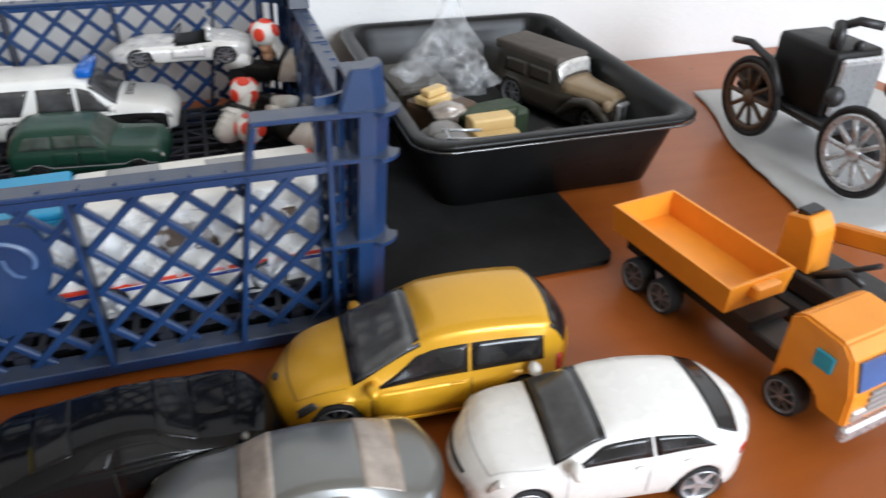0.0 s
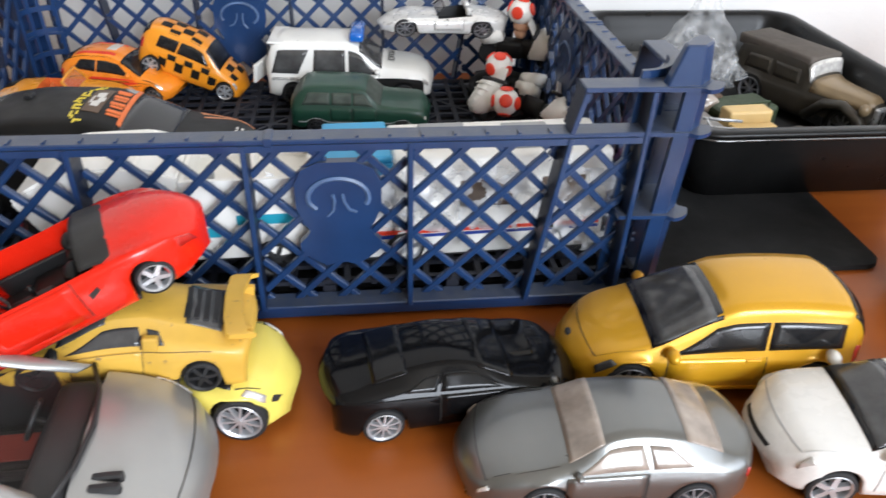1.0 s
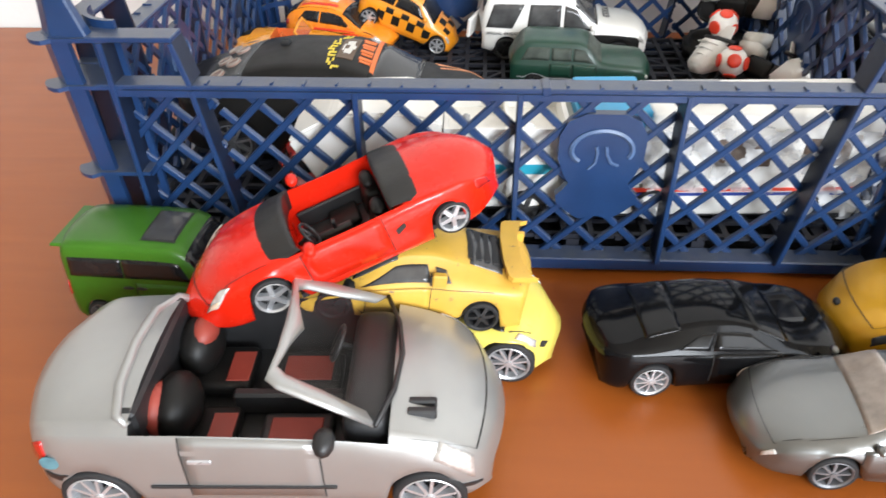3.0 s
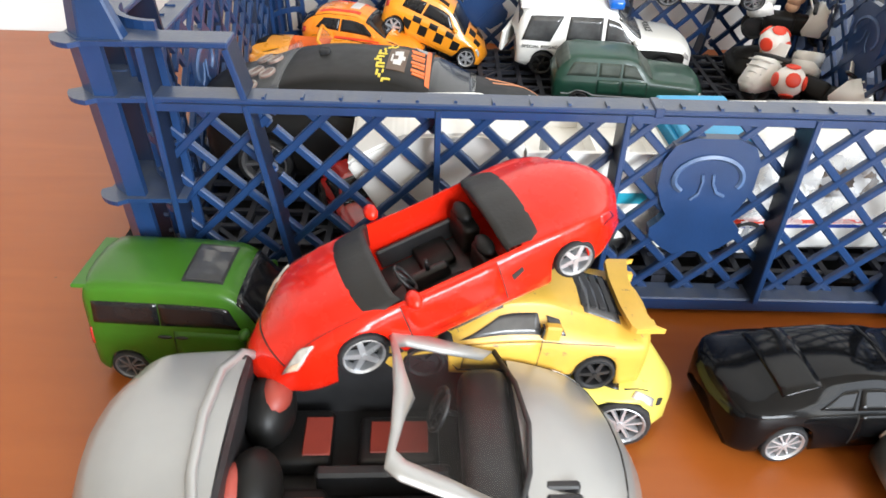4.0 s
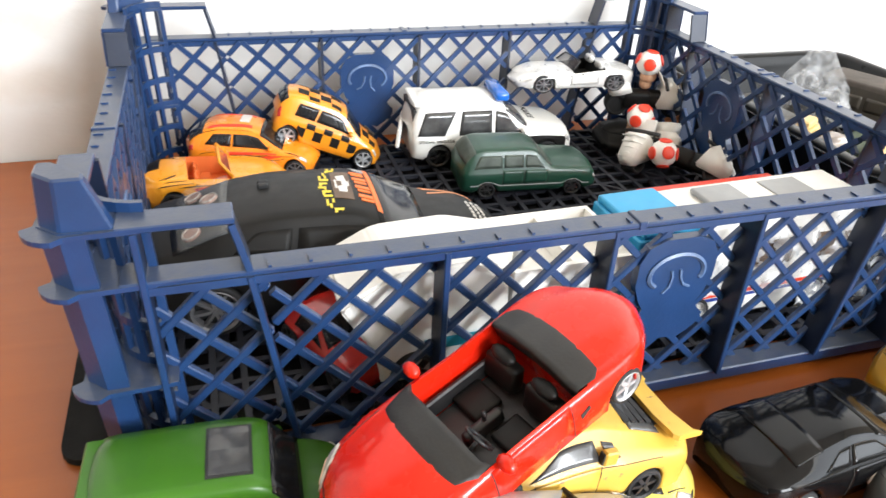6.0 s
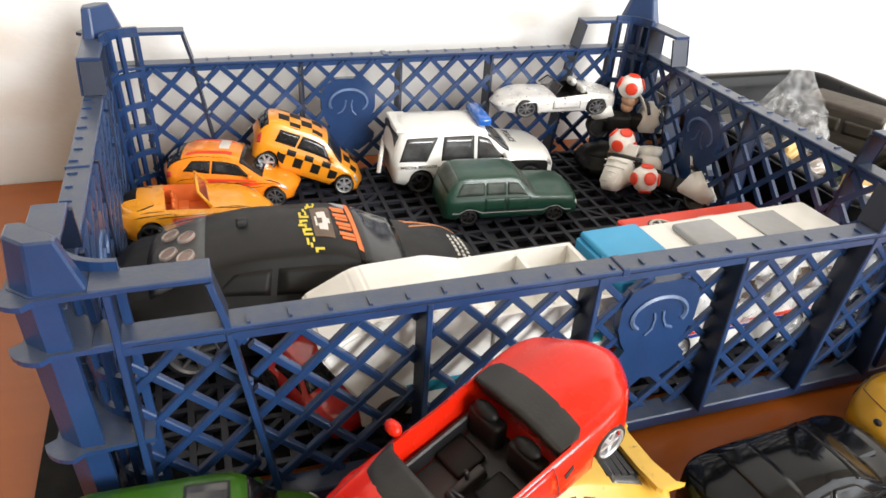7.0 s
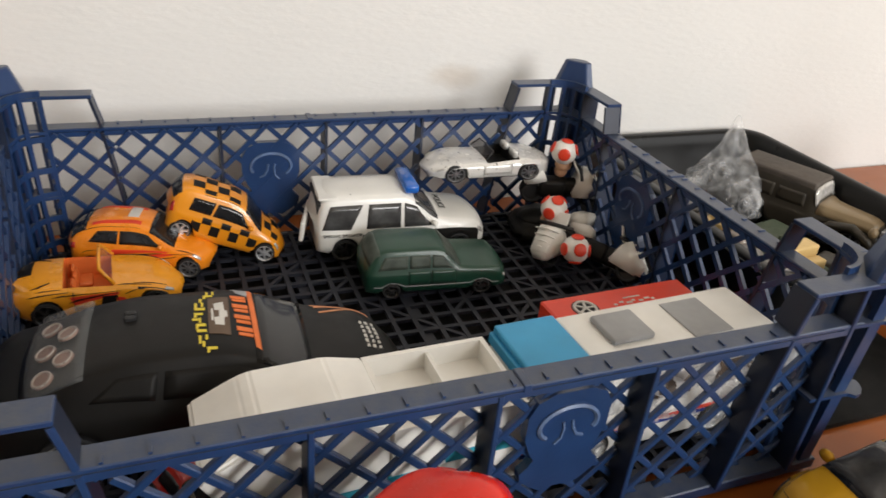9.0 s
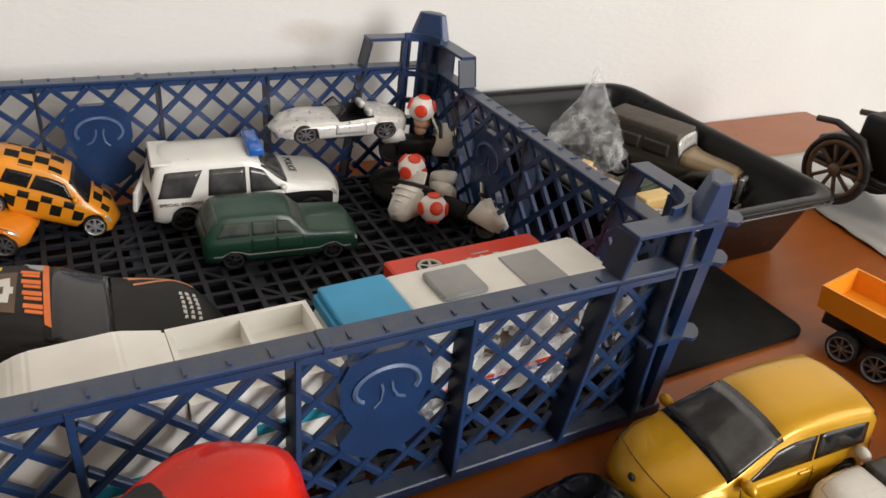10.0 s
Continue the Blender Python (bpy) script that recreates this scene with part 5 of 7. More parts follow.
def bar(bm, p, q, w, y0, y1):
    """Flat bar in the wall plane from p to q (x, z), w wide, between depths y0 and y1."""
    (x0, z0), (x1, z1) = p, q
    d = math.hypot(x1 - x0, z1 - z0)
    nx, nz = -(z1 - z0) / d * w / 2, (x1 - x0) / d * w / 2
    c = 0.0005
    ring = []
    for x, z in ((x0, z0), (x1, z1)):
        ring.append([bm.verts.new(v) for v in ((x - nx, y1, z - nz), (x - nx, y0 + c, z - nz), (x - nx * 0.7, y0, z - nz * 0.7), (x + nx * 0.7, y0, z + nz * 0.7), (x + nx, y0 + c, z + nz), (x + nx, y1, z + nz))])
    a, b_ = ring
    for k in range(6):
        bm.faces.new((a[k], b_[k], b_[(k + 1) % 6], a[(k + 1) % 6]))
    bm.faces.new(a[::-1]); bm.faces.new(b_)


def clip(x0, x1, z0, z1, cx, slope):
    """Piece of the 45-degree line x = cx + slope * z inside a box."""
    pts = []
    for z in (z0, z1):
        x = cx + slope * z
        if x0 <= x <= x1:
            pts.append((x, z))
    for x in (x0, x1):
        z = (x - cx) / slope
        if z0 < z < z1:
            pts.append((x, z))
    if len(pts) < 2:
        return None
    pts.sort(key=lambda q: q[1])
    return (pts[0], pts[-1]) if math.hypot(pts[0][0] - pts[-1][0], pts[0][1] - pts[-1][1]) > 0.003 else None


def lattice(bm, x0, x1, z0, z1, phase):
    pitch = 0.0202
    k0 = int((x0 - 0.2) / pitch) - 2
    for k in range(k0, k0 + 40):
        for slope, ph, dep in ((1, phase, 0.0100), (-1, phase + 0.0066, 0.0106)):
            s = clip(x0, x1, z0, z1, k * pitch + ph, slope)
            if s:
                bar(bm, s[0], s[1], 0.0031, dep, dep + 0.0026)


def crate_wall(m, half):
    foot = half - 0.064           # where the raised corner comes down to the rail
    inner = half - 0.031          # upright beside the corner
    lean = 0.0125
    ribs = [-0.068, 0.0, 0.068] if half > 0.18 else [0.0]
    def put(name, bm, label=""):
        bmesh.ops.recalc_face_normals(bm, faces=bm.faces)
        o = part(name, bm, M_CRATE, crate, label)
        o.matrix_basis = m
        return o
    # top rail with its lip and small notches
    b = bmesh.new()
    box(b, -half + 0.024, half - 0.024, 0.0012, 0.0118, RAIL - 0.0022, RAIL, 0.0005)
    box(b, -half + 0.030, half - 0.030, 0.0012, 0.0036, RAIL - 0.0052, RAIL - 0.0023)
    box(b, -half + 0.030, half - 0.030, 0.0095, 0.0114, RAIL - 0.0052, RAIL - 0.0023)
    n = int((2 * foot) / 0.0135)
    for k in range(n):
        x = -foot + 0.006 + k * 0.0135
        box(b, x, x + 0.0011, 0.0020 + 0.0005 * (k % 3), 0.0058 + 0.0008 * (k % 2), RAIL - 0.0001, RAIL + 0.0008)
    box(b, 0.0085, 0.0120, 0.0008, 0.0112, RAIL - 0.0030, RAIL + 0.0008, 0.0004)
    put("rail", b)
    # foot rail
    b = bmesh.new()
    box(b, -half + 0.012, half - 0.012, 0.0032, 0.0145, CZ, CZ + 0.0065, 0.0006)
    put("foot_rail", b)
    # upright ribs: thick edge-on plates, side shade in their colour, lit-blue bead in front
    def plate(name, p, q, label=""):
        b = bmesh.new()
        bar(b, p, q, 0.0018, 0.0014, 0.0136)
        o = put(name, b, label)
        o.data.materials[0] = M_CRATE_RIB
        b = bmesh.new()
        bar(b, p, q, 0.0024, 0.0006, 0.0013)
        part("bead", b, M_CRATE, o, "front edge in the lit crate blue")
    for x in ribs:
        plate("rib", (x, CZ + 0.006), (x, RAIL - 0.0024), "thick rib, shade painted into its dark navy")
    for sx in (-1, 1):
        plate("slanted_rib", (sx * (foot - lean), CZ + 0.006), (sx * foot, RAIL - 0.0024), "thick rib, shade painted into its dark navy")
        plate("raised_end", (sx * foot, RAIL + 0.0002), (sx * (foot + 0.0042), STEP - 0.0024), "thick rib, shade painted into its dark navy")
        plate("corner_upright", (sx * (inner - 0.002), CZ + 0.006), (sx * inner, STEP - 0.0024), "thick rib, shade painted into its dark navy")
        b = bmesh.new()
        x0, x1 = sorted((sx * (foot + 0.0030), sx * (half - 0.026)))
        box(b, x0, x1, 0.0008, 0.0125, STEP - 0.0022, STEP, 0.0004)
        put("raised_rail", b)
    # lattice panels, bay by bay
    edges = [-inner, -foot + lean * 0.5, *ribs, foot - lean * 0.5, inner]
    for i in range(len(edges) - 1):
        b = bmesh.new()
        lattice(b, edges[i] + 0.0008, edges[i + 1] - 0.0008, CZ + 0.0055, RAIL - 0.003, 0.0057)
        put("lattice_panel", b)
    # moulded round emblem with a raised outline
    ex = 0.0370
    b = bmesh.new()
    half_out = [(0.0082, 0.0824), (0.0154, 0.0790), (0.0188, 0.0723), (0.0188, 0.0608), (0.0158, 0.0528), (0.0132, 0.0486), (0.0154, 0.0450),
                (0.0184, 0.0420), (0.0179, 0.0378), (0.0125, 0.0330), (0.0067, 0.0293), (0.0024, 0.0310)]
    out = half_out + [(-x, z) for x, z in half_out[::-1]]
    nk = len(out)
    mid_f, mid_g = b.verts.new((ex, 0.0086, 0.0560)), b.verts.new((ex, 0.0130, 0.0560))
    f = [b.verts.new((ex + x, 0.0086, z)) for x, z in out]
    g = [b.verts.new((ex + x, 0.0130, z)) for x, z in out]
    for k in range(nk):
        n_ = (k + 1) % nk
        b.faces.new((f[k], g[k], g[n_], f[n_]))
        b.faces.new((mid_f, f[k], f[n_]))
        b.faces.new((mid_g, g[n_], g[k]))
    emb = put("emblem", b)
    for side in (0.0084, 0.0130):
        b = bmesh.new()
        cap = [(ex + 0.0132 * math.cos(a), side, 0.0652 + 0.0096 * math.sin(a) * (1.0 if math.sin(a) > 0 else 0.8)) for a in np.linspace(-0.45, math.pi + 0.75, 28)]
        tube(b, cap, 0.00115, 5)
        tube(b, [(ex - 0.0026, side, 0.0672), (ex - 0.0018, side, 0.0640), (ex - 0.0024, side, 0.0590), (ex - 0.0052, side, 0.0560)], 0.0007, 5)
        tube(b, [(ex + 0.0018, side, 0.0672), (ex + 0.0024, side, 0.0632), (ex + 0.0046, side, 0.0592), (ex + 0.0078, side, 0.0578)], 0.0007, 5)
        o = part("raised_outline", b, M_EMBOSS, emb, "outline with its highlight put in a lighter blue")


# crate blue lightened so the raised outline carries its highlight
M_EMBOSS = surface("lightened_outline_plastic", (0.075, 0.125, 0.24), 0.4, vary=0.25, scale=120)
for m, half in WALLS:
    crate_wall(m, half)


def crate_corner(sx, sy):
    m = Matrix.Diagonal((sx, sy, 1, 1)) @ Matrix.Translation((-0.0035, HD - 0.15, 0))      # built for the corner at +x, +y
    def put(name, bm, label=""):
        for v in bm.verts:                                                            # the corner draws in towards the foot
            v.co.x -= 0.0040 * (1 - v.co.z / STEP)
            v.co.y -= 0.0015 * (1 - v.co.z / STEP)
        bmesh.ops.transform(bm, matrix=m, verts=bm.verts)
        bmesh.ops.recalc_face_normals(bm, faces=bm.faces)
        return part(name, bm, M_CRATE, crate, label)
    # angled outer post
    b = bmesh.new()
    prof = [(0.1855, 0.1485), (0.1925, 0.1485), (0.1990, 0.1420), (0.1990, 0.1345), (0.1960, 0.1345), (0.1960, 0.1408), (0.1912, 0.1455), (0.1855, 0.1455)]
    lo = [b.verts.new((x - 0.0012, y - 0.0012, CZ)) for x, y in prof]
    hi = [b.verts.new((x, y, STEP)) for x, y in prof]
    k = len(prof)
    for i in range(k):
        b.faces.new((lo[i], lo[(i + 1) % k], hi[(i + 1) % k], hi[i]))
    b.faces.new(lo[::-1]); b.faces.new(hi)
    put("corner_post", b)
    # stacking peg
    b = bmesh.new()
    base = [(0.1770, 0.1480), (0.1920, 0.1480), (0.1985, 0.1415), (0.1985, 0.1265), (0.1925, 0.1265), (0.1770, 0.1420)]
    topo = [(0.1825, 0.1460), (0.1905, 0.1460), (0.1965, 0.1400), (0.1965, 0.1320), (0.1920, 0.1320), (0.1825, 0.1420)]
    lo = [b.verts.new((x, y, STEP - 0.001)) for x, y in base]
    hi = [b.verts.new((x, y, PEG)) for x, y in topo]
    for i in range(6):
        b.faces.new((lo[i], lo[(i + 1) % 6], hi[(i + 1) % 6], hi[i]))
    b.faces.new(hi); b.faces.new(lo[::-1])
    bmesh.ops.bevel(b, geom=[e for e in b.edges], offset=0.0007, segments=1, affect="EDGES")
    put("stacking_peg", b)
    # flat fins at three heights
    for z in (STEP - 0.0022, RAIL - 0.0022, 0.0530):
        b = bmesh.new()
        o = [(0.1690, 0.1490), (0.1910, 0.1500)] + [(0.1930 + 0.0105 * math.sin(a), 0.1420 + 0.0105 * math.cos(a)) for a in np.linspace(0.1, 1.47, 7)] + [(0.2000, 0.1410), (0.1990, 0.1190), (0.1865, 0.1190), (0.1835, 0.1300), (0.1805, 0.1340), (0.1690, 0.1365)]
        slab(b, o, z, z + 0.0018)
        put("corner_fin", b)
    # inner ladder round the corner
    cx, cy, r = 0.1690, 0.1190, 0.0180
    b = bmesh.new()
    def arc(a0, a1, z0, z1, n):
        a_ = np.linspace(a0, a1, n)
        rows = []
        for a in a_:
            rows.append([b.verts.new((cx + rr * math.sin(a), cy + rr * math.cos(a), z)) for rr, z in ((r, z0), (r + 0.0022, z0), (r + 0.0022, z1), (r, z1))])
        for i in range(n - 1):
            for k in range(4):
                b.faces.new((rows[i][k], rows[i + 1][k], rows[i + 1][(k + 1) % 4], rows[i][(k + 1) % 4]))
        b.faces.new(rows[0]); b.faces.new(rows[-1][::-1])
    for z in (CZ + 0.004, 0.0220, 0.0385, 0.0545, 0.0700, 0.0895, 0.1165):
        arc(0, math.pi / 2, z, z + 0.0036, 9)
    for a in (0.05, 0.60, 1.0, 1.52):
        arc(a - 0.07, a + 0.07, CZ + 0.004, STEP, 3)
    put("corner_ladder", b)


for sx in (-1, 1):
    for sy in (-1, 1):
        crate_corner(sx, sy)

# gridded crate floor, its navy darkened for the shade inside the crate
FLOOR = 0.0160
b = bmesh.new()
for k in range(29):
    x = -0.1806 + k * 0.0129
    box(b, x - 0.0014, x + 0.0014, -HD + 0.0142, HD - 0.0142, FLOOR - 0.0026, FLOOR - 0.0002)
for k in range(21):
    y = -0.1300 + k * 0.013
    box(b, -0.1825, 0.1825, y - 0.0014, y + 0.0014, FLOOR - 0.0026, FLOOR - 0.0004)
for k in range(14):
    for j in range(9):
        if (k + j) % 2 == 0:
            mm = Matrix.Translation((-0.169 + k * 0.026, -0.1040 + j * 0.026, 0)) @ Matrix.Rotation(radians(45 if (k // 2 + j) % 2 else -45), 4, "Z")
            box(b, -0.0180, 0.0180, -0.0012, 0.0012, FLOOR - 0.0025, FLOOR - 0.0006, 0, mm)
o = part("floor_grid", b, M_CRATE_FLOOR, crate, "open grid, shade of the crate put into its navy")
for x in np.linspace(-0.15, 0.15, 6):
    b = bmesh.new()
    box(b, x - 0.003, x + 0.003, -HD + 0.0148, HD - 0.0148, CZ, FLOOR - 0.0027)
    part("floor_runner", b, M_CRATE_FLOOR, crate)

# ---- toys in the crate ----
def words(text, size, material, parent, m, label):
    """Flat lettering in the built-in font."""
    cu = bpy.data.curves.new("lettering", "FONT")
    cu.body, cu.size, cu.extrude = text, size, 0.0001
    ob = bpy.data.objects.new("lettering_source", cu)
    scene.collection.objects.link(ob)
    dg = bpy.context.evaluated_depsgraph_get()
    me = bpy.data.meshes.new_from_object(ob.evaluated_get(dg))
    bpy.data.objects.remove(ob)
    me.materials.clear()
    me.materials.append(material)
    o = new("lettering", me)
    o.parent = parent
    o.matrix_basis = m
    o["label"] = label
    return o



def on_hubs(rear, front, half, r, near_left):
    """Pose of a car from its near-side hub centres."""
    rear, front = Vector(rear), Vector(front)
    f = (front - rear).normalized()
    left = Vector((0, 0, 1)).cross(f).normalized()
    up = f.cross(left)
    o = (rear + front) / 2 + left * (-half if near_left else half) - up * r
    mm = Matrix((f, left, up)).transposed().to_4x4()
    mm.translation = o
    return mm


# black and yellow chequered hatchback, nose down
sh = Shell(0.080, 0.036, [(0, 0.018), (0.03, 0.021), (0.5, 0.0205), (0.8, 0.0185), (0.93, 0.015), (1, 0.009)],
           [(0, 0.020), (0.02, 0.027), (0.08, 0.0325), (0.2, 0.0345), (0.45, 0.0345), (0.58, 0.032), (0.76, 0.0215), (0.92, 0.0165), (1, 0.0095)],
           [(0, 0.84), (0.1, 0.78), (0.5, 0.76), (0.76, 0.86), (1, 0.84)], PLAN, 0.0045, ((-0.0268, 0.0066), (0.0268, 0.0066)), 1.12, 0.006, hub=0.0008)
taxi = car("hatchback_car", on_hubs((-0.0990, 0.2470, 0.0410), (-0.0475, 0.2405, 0.0215), 0.0165, 0.0078, False), sh, M_TAXI,
           "orange-yellow toy hatchback with black chequers, tipped nose down", style="six", wheel_w=0.006,
           windscreen=(0.59, 0.75, 5.15, 4.8), side_windows=[[(0.36, 4.15), (0.66, 4.15), (0.57, 4.85), (0.38, 4.85)], [(0.17, 4.15), (0.345, 4.15), (0.36, 4.85), (0.19, 4.85)]],
           rear_window=(0.02, 0.08, 5.1, 5.3), tail_lamps=[(0.006, 3.2), (0.03, 3.0), (0.03, 4.6), (0.01, 4.6)], front_lamps=[(0.90, 3.4), (0.965, 3.0), (0.96, 4.0), (0.905, 4.3)], mirrors=(0.66, 4.2, 0.004))
for row in range(2):
    for k in range(7):
        u, s = 0.22 + k * 0.075, 1.5 + row * 1.2
        if (row + k) % 2 == 0 and not (0.70 < u < 0.88 and s < 2.6):
            for q in (0, 1):
                g = [(a, c if not q else 16 - c) for a, c in ((u, s), (u + 0.073, s), (u + 0.073, s + 1.16), (u, s + 1.16))]
                part("black_check", sh.patch(g, 0.0002, 2, 2), M_MATTE, taxi)
for row in range(4):
    for k in range(4):
        if (row + k) % 2 == 0:
            u, s = 0.16 + k * 0.095, 5.6 + row * 1.2
            part("black_check", sh.patch([(u, s), (u + 0.09, s), (u + 0.09, s + 1.15), (u, s + 1.15)], 0.0002, 2, 2), M_MATTE, taxi)
            if k < 2:
                u = 0.775 + k * 0.07
                part("black_check", sh.patch([(u, s), (u + 0.066, s), (u + 0.066, s + 1.15), (u, s + 1.15)], 0.0002, 2, 2), M_MATTE, taxi)

# orange hatchback with flame print
sh = Shell(0.086, 0.038, [(0, 0.018), (0.03, 0.0215), (0.5, 0.0205), (0.8, 0.018), (0.94, 0.014), (1, 0.009)],
           [(0, 0.019), (0.03, 0.024), (0.14, 0.0305), (0.3, 0.0335), (0.46, 0.0332), (0.57, 0.0305), (0.75, 0.021), (0.92, 0.0155), (1, 0.0095)],
           [(0, 0.84), (0.1, 0.76), (0.5, 0.72), (0.76, 0.84), (1, 0.84)], PLAN, 0.0045, ((-0.0275, 0.0068), (0.0285, 0.0068)), 1.12, 0.007)
rally = car("hatchback_car", place(-0.1190, 0.2530, FLOOR, -14), sh, M_ORANGE_C, "orange toy hatchback with dark flame stripes", style="dark", wheel_w=0.0065,
            windscreen=(0.58, 0.745, 5.15, 4.8), rear_window=(0.035, 0.16, 5.0, 5.3),
            side_windows=[[(0.38, 4.15), (0.67, 4.15), (0.57, 4.85), (0.39, 4.85)], [(0.17, 4.25), (0.365, 4.15), (0.375, 4.85), (0.24, 4.85)]],
            front_lamps=[(0.88, 3.5), (0.955, 3.0), (0.95, 4.0), (0.89, 4.4)], tail_lamps=[(0.01, 3.4), (0.05, 3.2), (0.06, 4.3), (0.02, 4.4)], mirrors=(0.66, 4.2, 0.0042))
b = bmesh.new()
for q in (0, 1):
    f = lambda a, c: (a, c if not q else 16 - c)
    sh.patch([f(0.30, 2.6), f(0.70, 3.3), f(0.70, 3.7), f(0.34, 3.4)], 0.0003, 10, 2, b)
    sh.patch([f(0.52, 2.0), f(0.74, 3.0), f(0.72, 3.2), f(0.50, 2.5)], 0.0003, 10, 2, b)
    sh.patch([f(0.2, 6.2), f(0.52, 6.4), f(0.52, 6.9), f(0.2, 6.6)], 0.0003, 10, 2, b)
part("flame_print", b, M_REDPLASTIC, rally, "red flame stripes")
b = bmesh.new()
for q in (0, 1):
    f = lambda a, c: (a, c if not q else 16 - c)
    for u0, s0, u1, s1, w in ((0.24, 2.2, 0.66, 3.0, 0.22), (0.45, 1.6, 0.76, 2.7, 0.2), (0.70, 3.0, 0.94, 3.6, 0.2), (0.76, 4.3, 0.93, 4.0, 0.22), (0.12, 5.3, 0.52, 5.5, 0.18), (0.10, 2.6, 0.30, 3.4, 0.25)):
        sh.patch([f(u0, s0), f(u1, s1), f(u1, s1 + 0.06), f(u0 + 0.04, s0 + w)], 0.00034, 10, 1, b)
part("flame_print", b, M_MATTE, rally, "black flame stripes")
part("roof_plate", sh.patch([(0.42, 6.7), (0.49, 6.7), (0.49, 8.6), (0.42, 8.6)], 0.0005, 2, 4), M_WHITETXT, rally)

# orange open sports car
sh = Shell(0.090, 0.039, [(0, 0.015), (0.04, 0.0195), (0.2, 0.021), (0.5, 0.0195), (0.75, 0.018), (0.93, 0.013), (1, 0.008)],
           [(0, 0.016), (0.04, 0.021), (0.2, 0.0235), (0.28, 0.0235), (0.56, 0.0215), (0.75, 0.0195), (0.93, 0.014), (1, 0.0085)],
           [(0, 0.84), (1, 0.84)], [(0, 0.66), (0.05, 0.86), (0.14, 0.98), (0.4, 0.98), (0.7, 1.0), (0.88, 0.92), (1, 0.6)], 0.0045, ((-0.027, 0.0076), (0.028, 0.0076)), 1.12, 0.009)
oc = car("sports_car", place(-0.1440, 0.2125, FLOOR, 2), sh, M_OPENCAR, "yellow-orange open toy sports car with dark flame print", style="black", wheel_w=0.007,
         hole=(0.31, 0.58, 4.75), floor_z=0.0095, tub=M_ORANGETXT, doors=[[(0.36, 1.4), (0.60, 1.4), (0.60, 3.95), (0.36, 3.95)]], front_lamps=[(0.89, 3.6), (0.955, 3.2), (0.95, 4.2), (0.90, 4.6)])
for sy in (0.008, -0.008):
    seat(oc, -0.011, sy, 0.0098, 0.012, 0.010, M_ORANGETXT, M_ORANGETXT)
bw = [Vector((0.008, y, 0.0215)) for y in (0.0165, 0.0, -0.0165)]
tw = [Vector((0.0015, y, 0.031 - 0.05 * abs(y))) for y in (0.014, 0.0, -0.014)]
windscreen_frame(oc, bw, tw, 0.0010, M_OPENCAR, M_CLEAR)
for q in (0, 1):
    f = lambda a, c: (a, c if not q else 16 - c)
    for u0, s0, u1, s1, w in ((0.08, 3.5, 0.34, 3.9, 0.3), (0.24, 3.0, 0.62, 3.5, 0.3), (0.33, 2.3, 0.60, 3.1, 0.35), (0.42, 1.7, 0.56, 2.6, 0.3), (0.64, 2.8, 0.74, 4.0, 0.4), (0.60, 4.9, 0.80, 4.7, 0.2), (0.70, 5.6, 0.90, 5.2, 0.3), (0.14, 4.4, 0.30, 4.5, 0.2), (0.12, 5.6, 0.24, 6.4, 0.5)):
        part("flame_print", sh.patch([f(u0, s0), f(u1, s1), f(u1, s1 + 0.08), f(u0 + 0.05, s0 + w)], 0.0003, 8, 1), M_MATTE, oc, "black flame stripe")
    part("flame_print", sh.patch([f(0.50, 1.5), f(0.58, 1.5), f(0.60, 2.8), f(0.52, 2.8)], 0.0004, 3, 3), M_MATTE, oc, "black flame stripe")
    part("flame_print", sh.patch([f(0.72, 3.6), f(0.92, 3.2), f(0.91, 3.5), f(0.72, 4.2)], 0.0003, 8, 2), M_MATTE, oc, "black flame stripe")
    part("flame_print", sh.patch([f(0.36, 2.0), f(0.61, 2.9), f(0.61, 3.3), f(0.34, 2.9)], 0.00024, 8, 2), M_REDPLASTIC, oc, "red flame stripe")
    part("flame_print", sh.patch([f(0.56, 1.3), f(0.66, 1.5), f(0.64, 2.4), f(0.60, 2.6)], 0.00024, 4, 2), M_REDPLASTIC, oc, "red flame stripe")
part("flame_print", sh.patch([(0.06, 6.2), (0.14, 6.2), (0.14, 8.2), (0.06, 8.2)], 0.0003, 3, 4), M_MATTE, oc, "black flame stripe")

# white patrol car with blue roof lamps
sh = Shell(0.122, 0.048, [(0, 0.0225), (0.02, 0.0240), (0.5, 0.0240), (0.75, 0.0250), (0.92, 0.0230), (1, 0.016)],
           [(0, 0.029), (0.015, 0.036), (0.05, 0.0455), (0.12, 0.048), (0.48, 0.0482), (0.54, 0.046), (0.70, 0.031), (0.92, 0.0265), (0.97, 0.0225), (1, 0.0165)],
           [(0, 0.86), (0.1, 0.82), (0.5, 0.80), (0.72, 0.86), (1, 0.86)], [(0, 0.9), (0.04, 0.97), (0.1, 1.0), (0.85, 1.0), (0.95, 0.92), (1, 0.8)], 0.0065, ((-0.040, 0.0086), (0.039, 0.0086)), 1.12, 0.005)
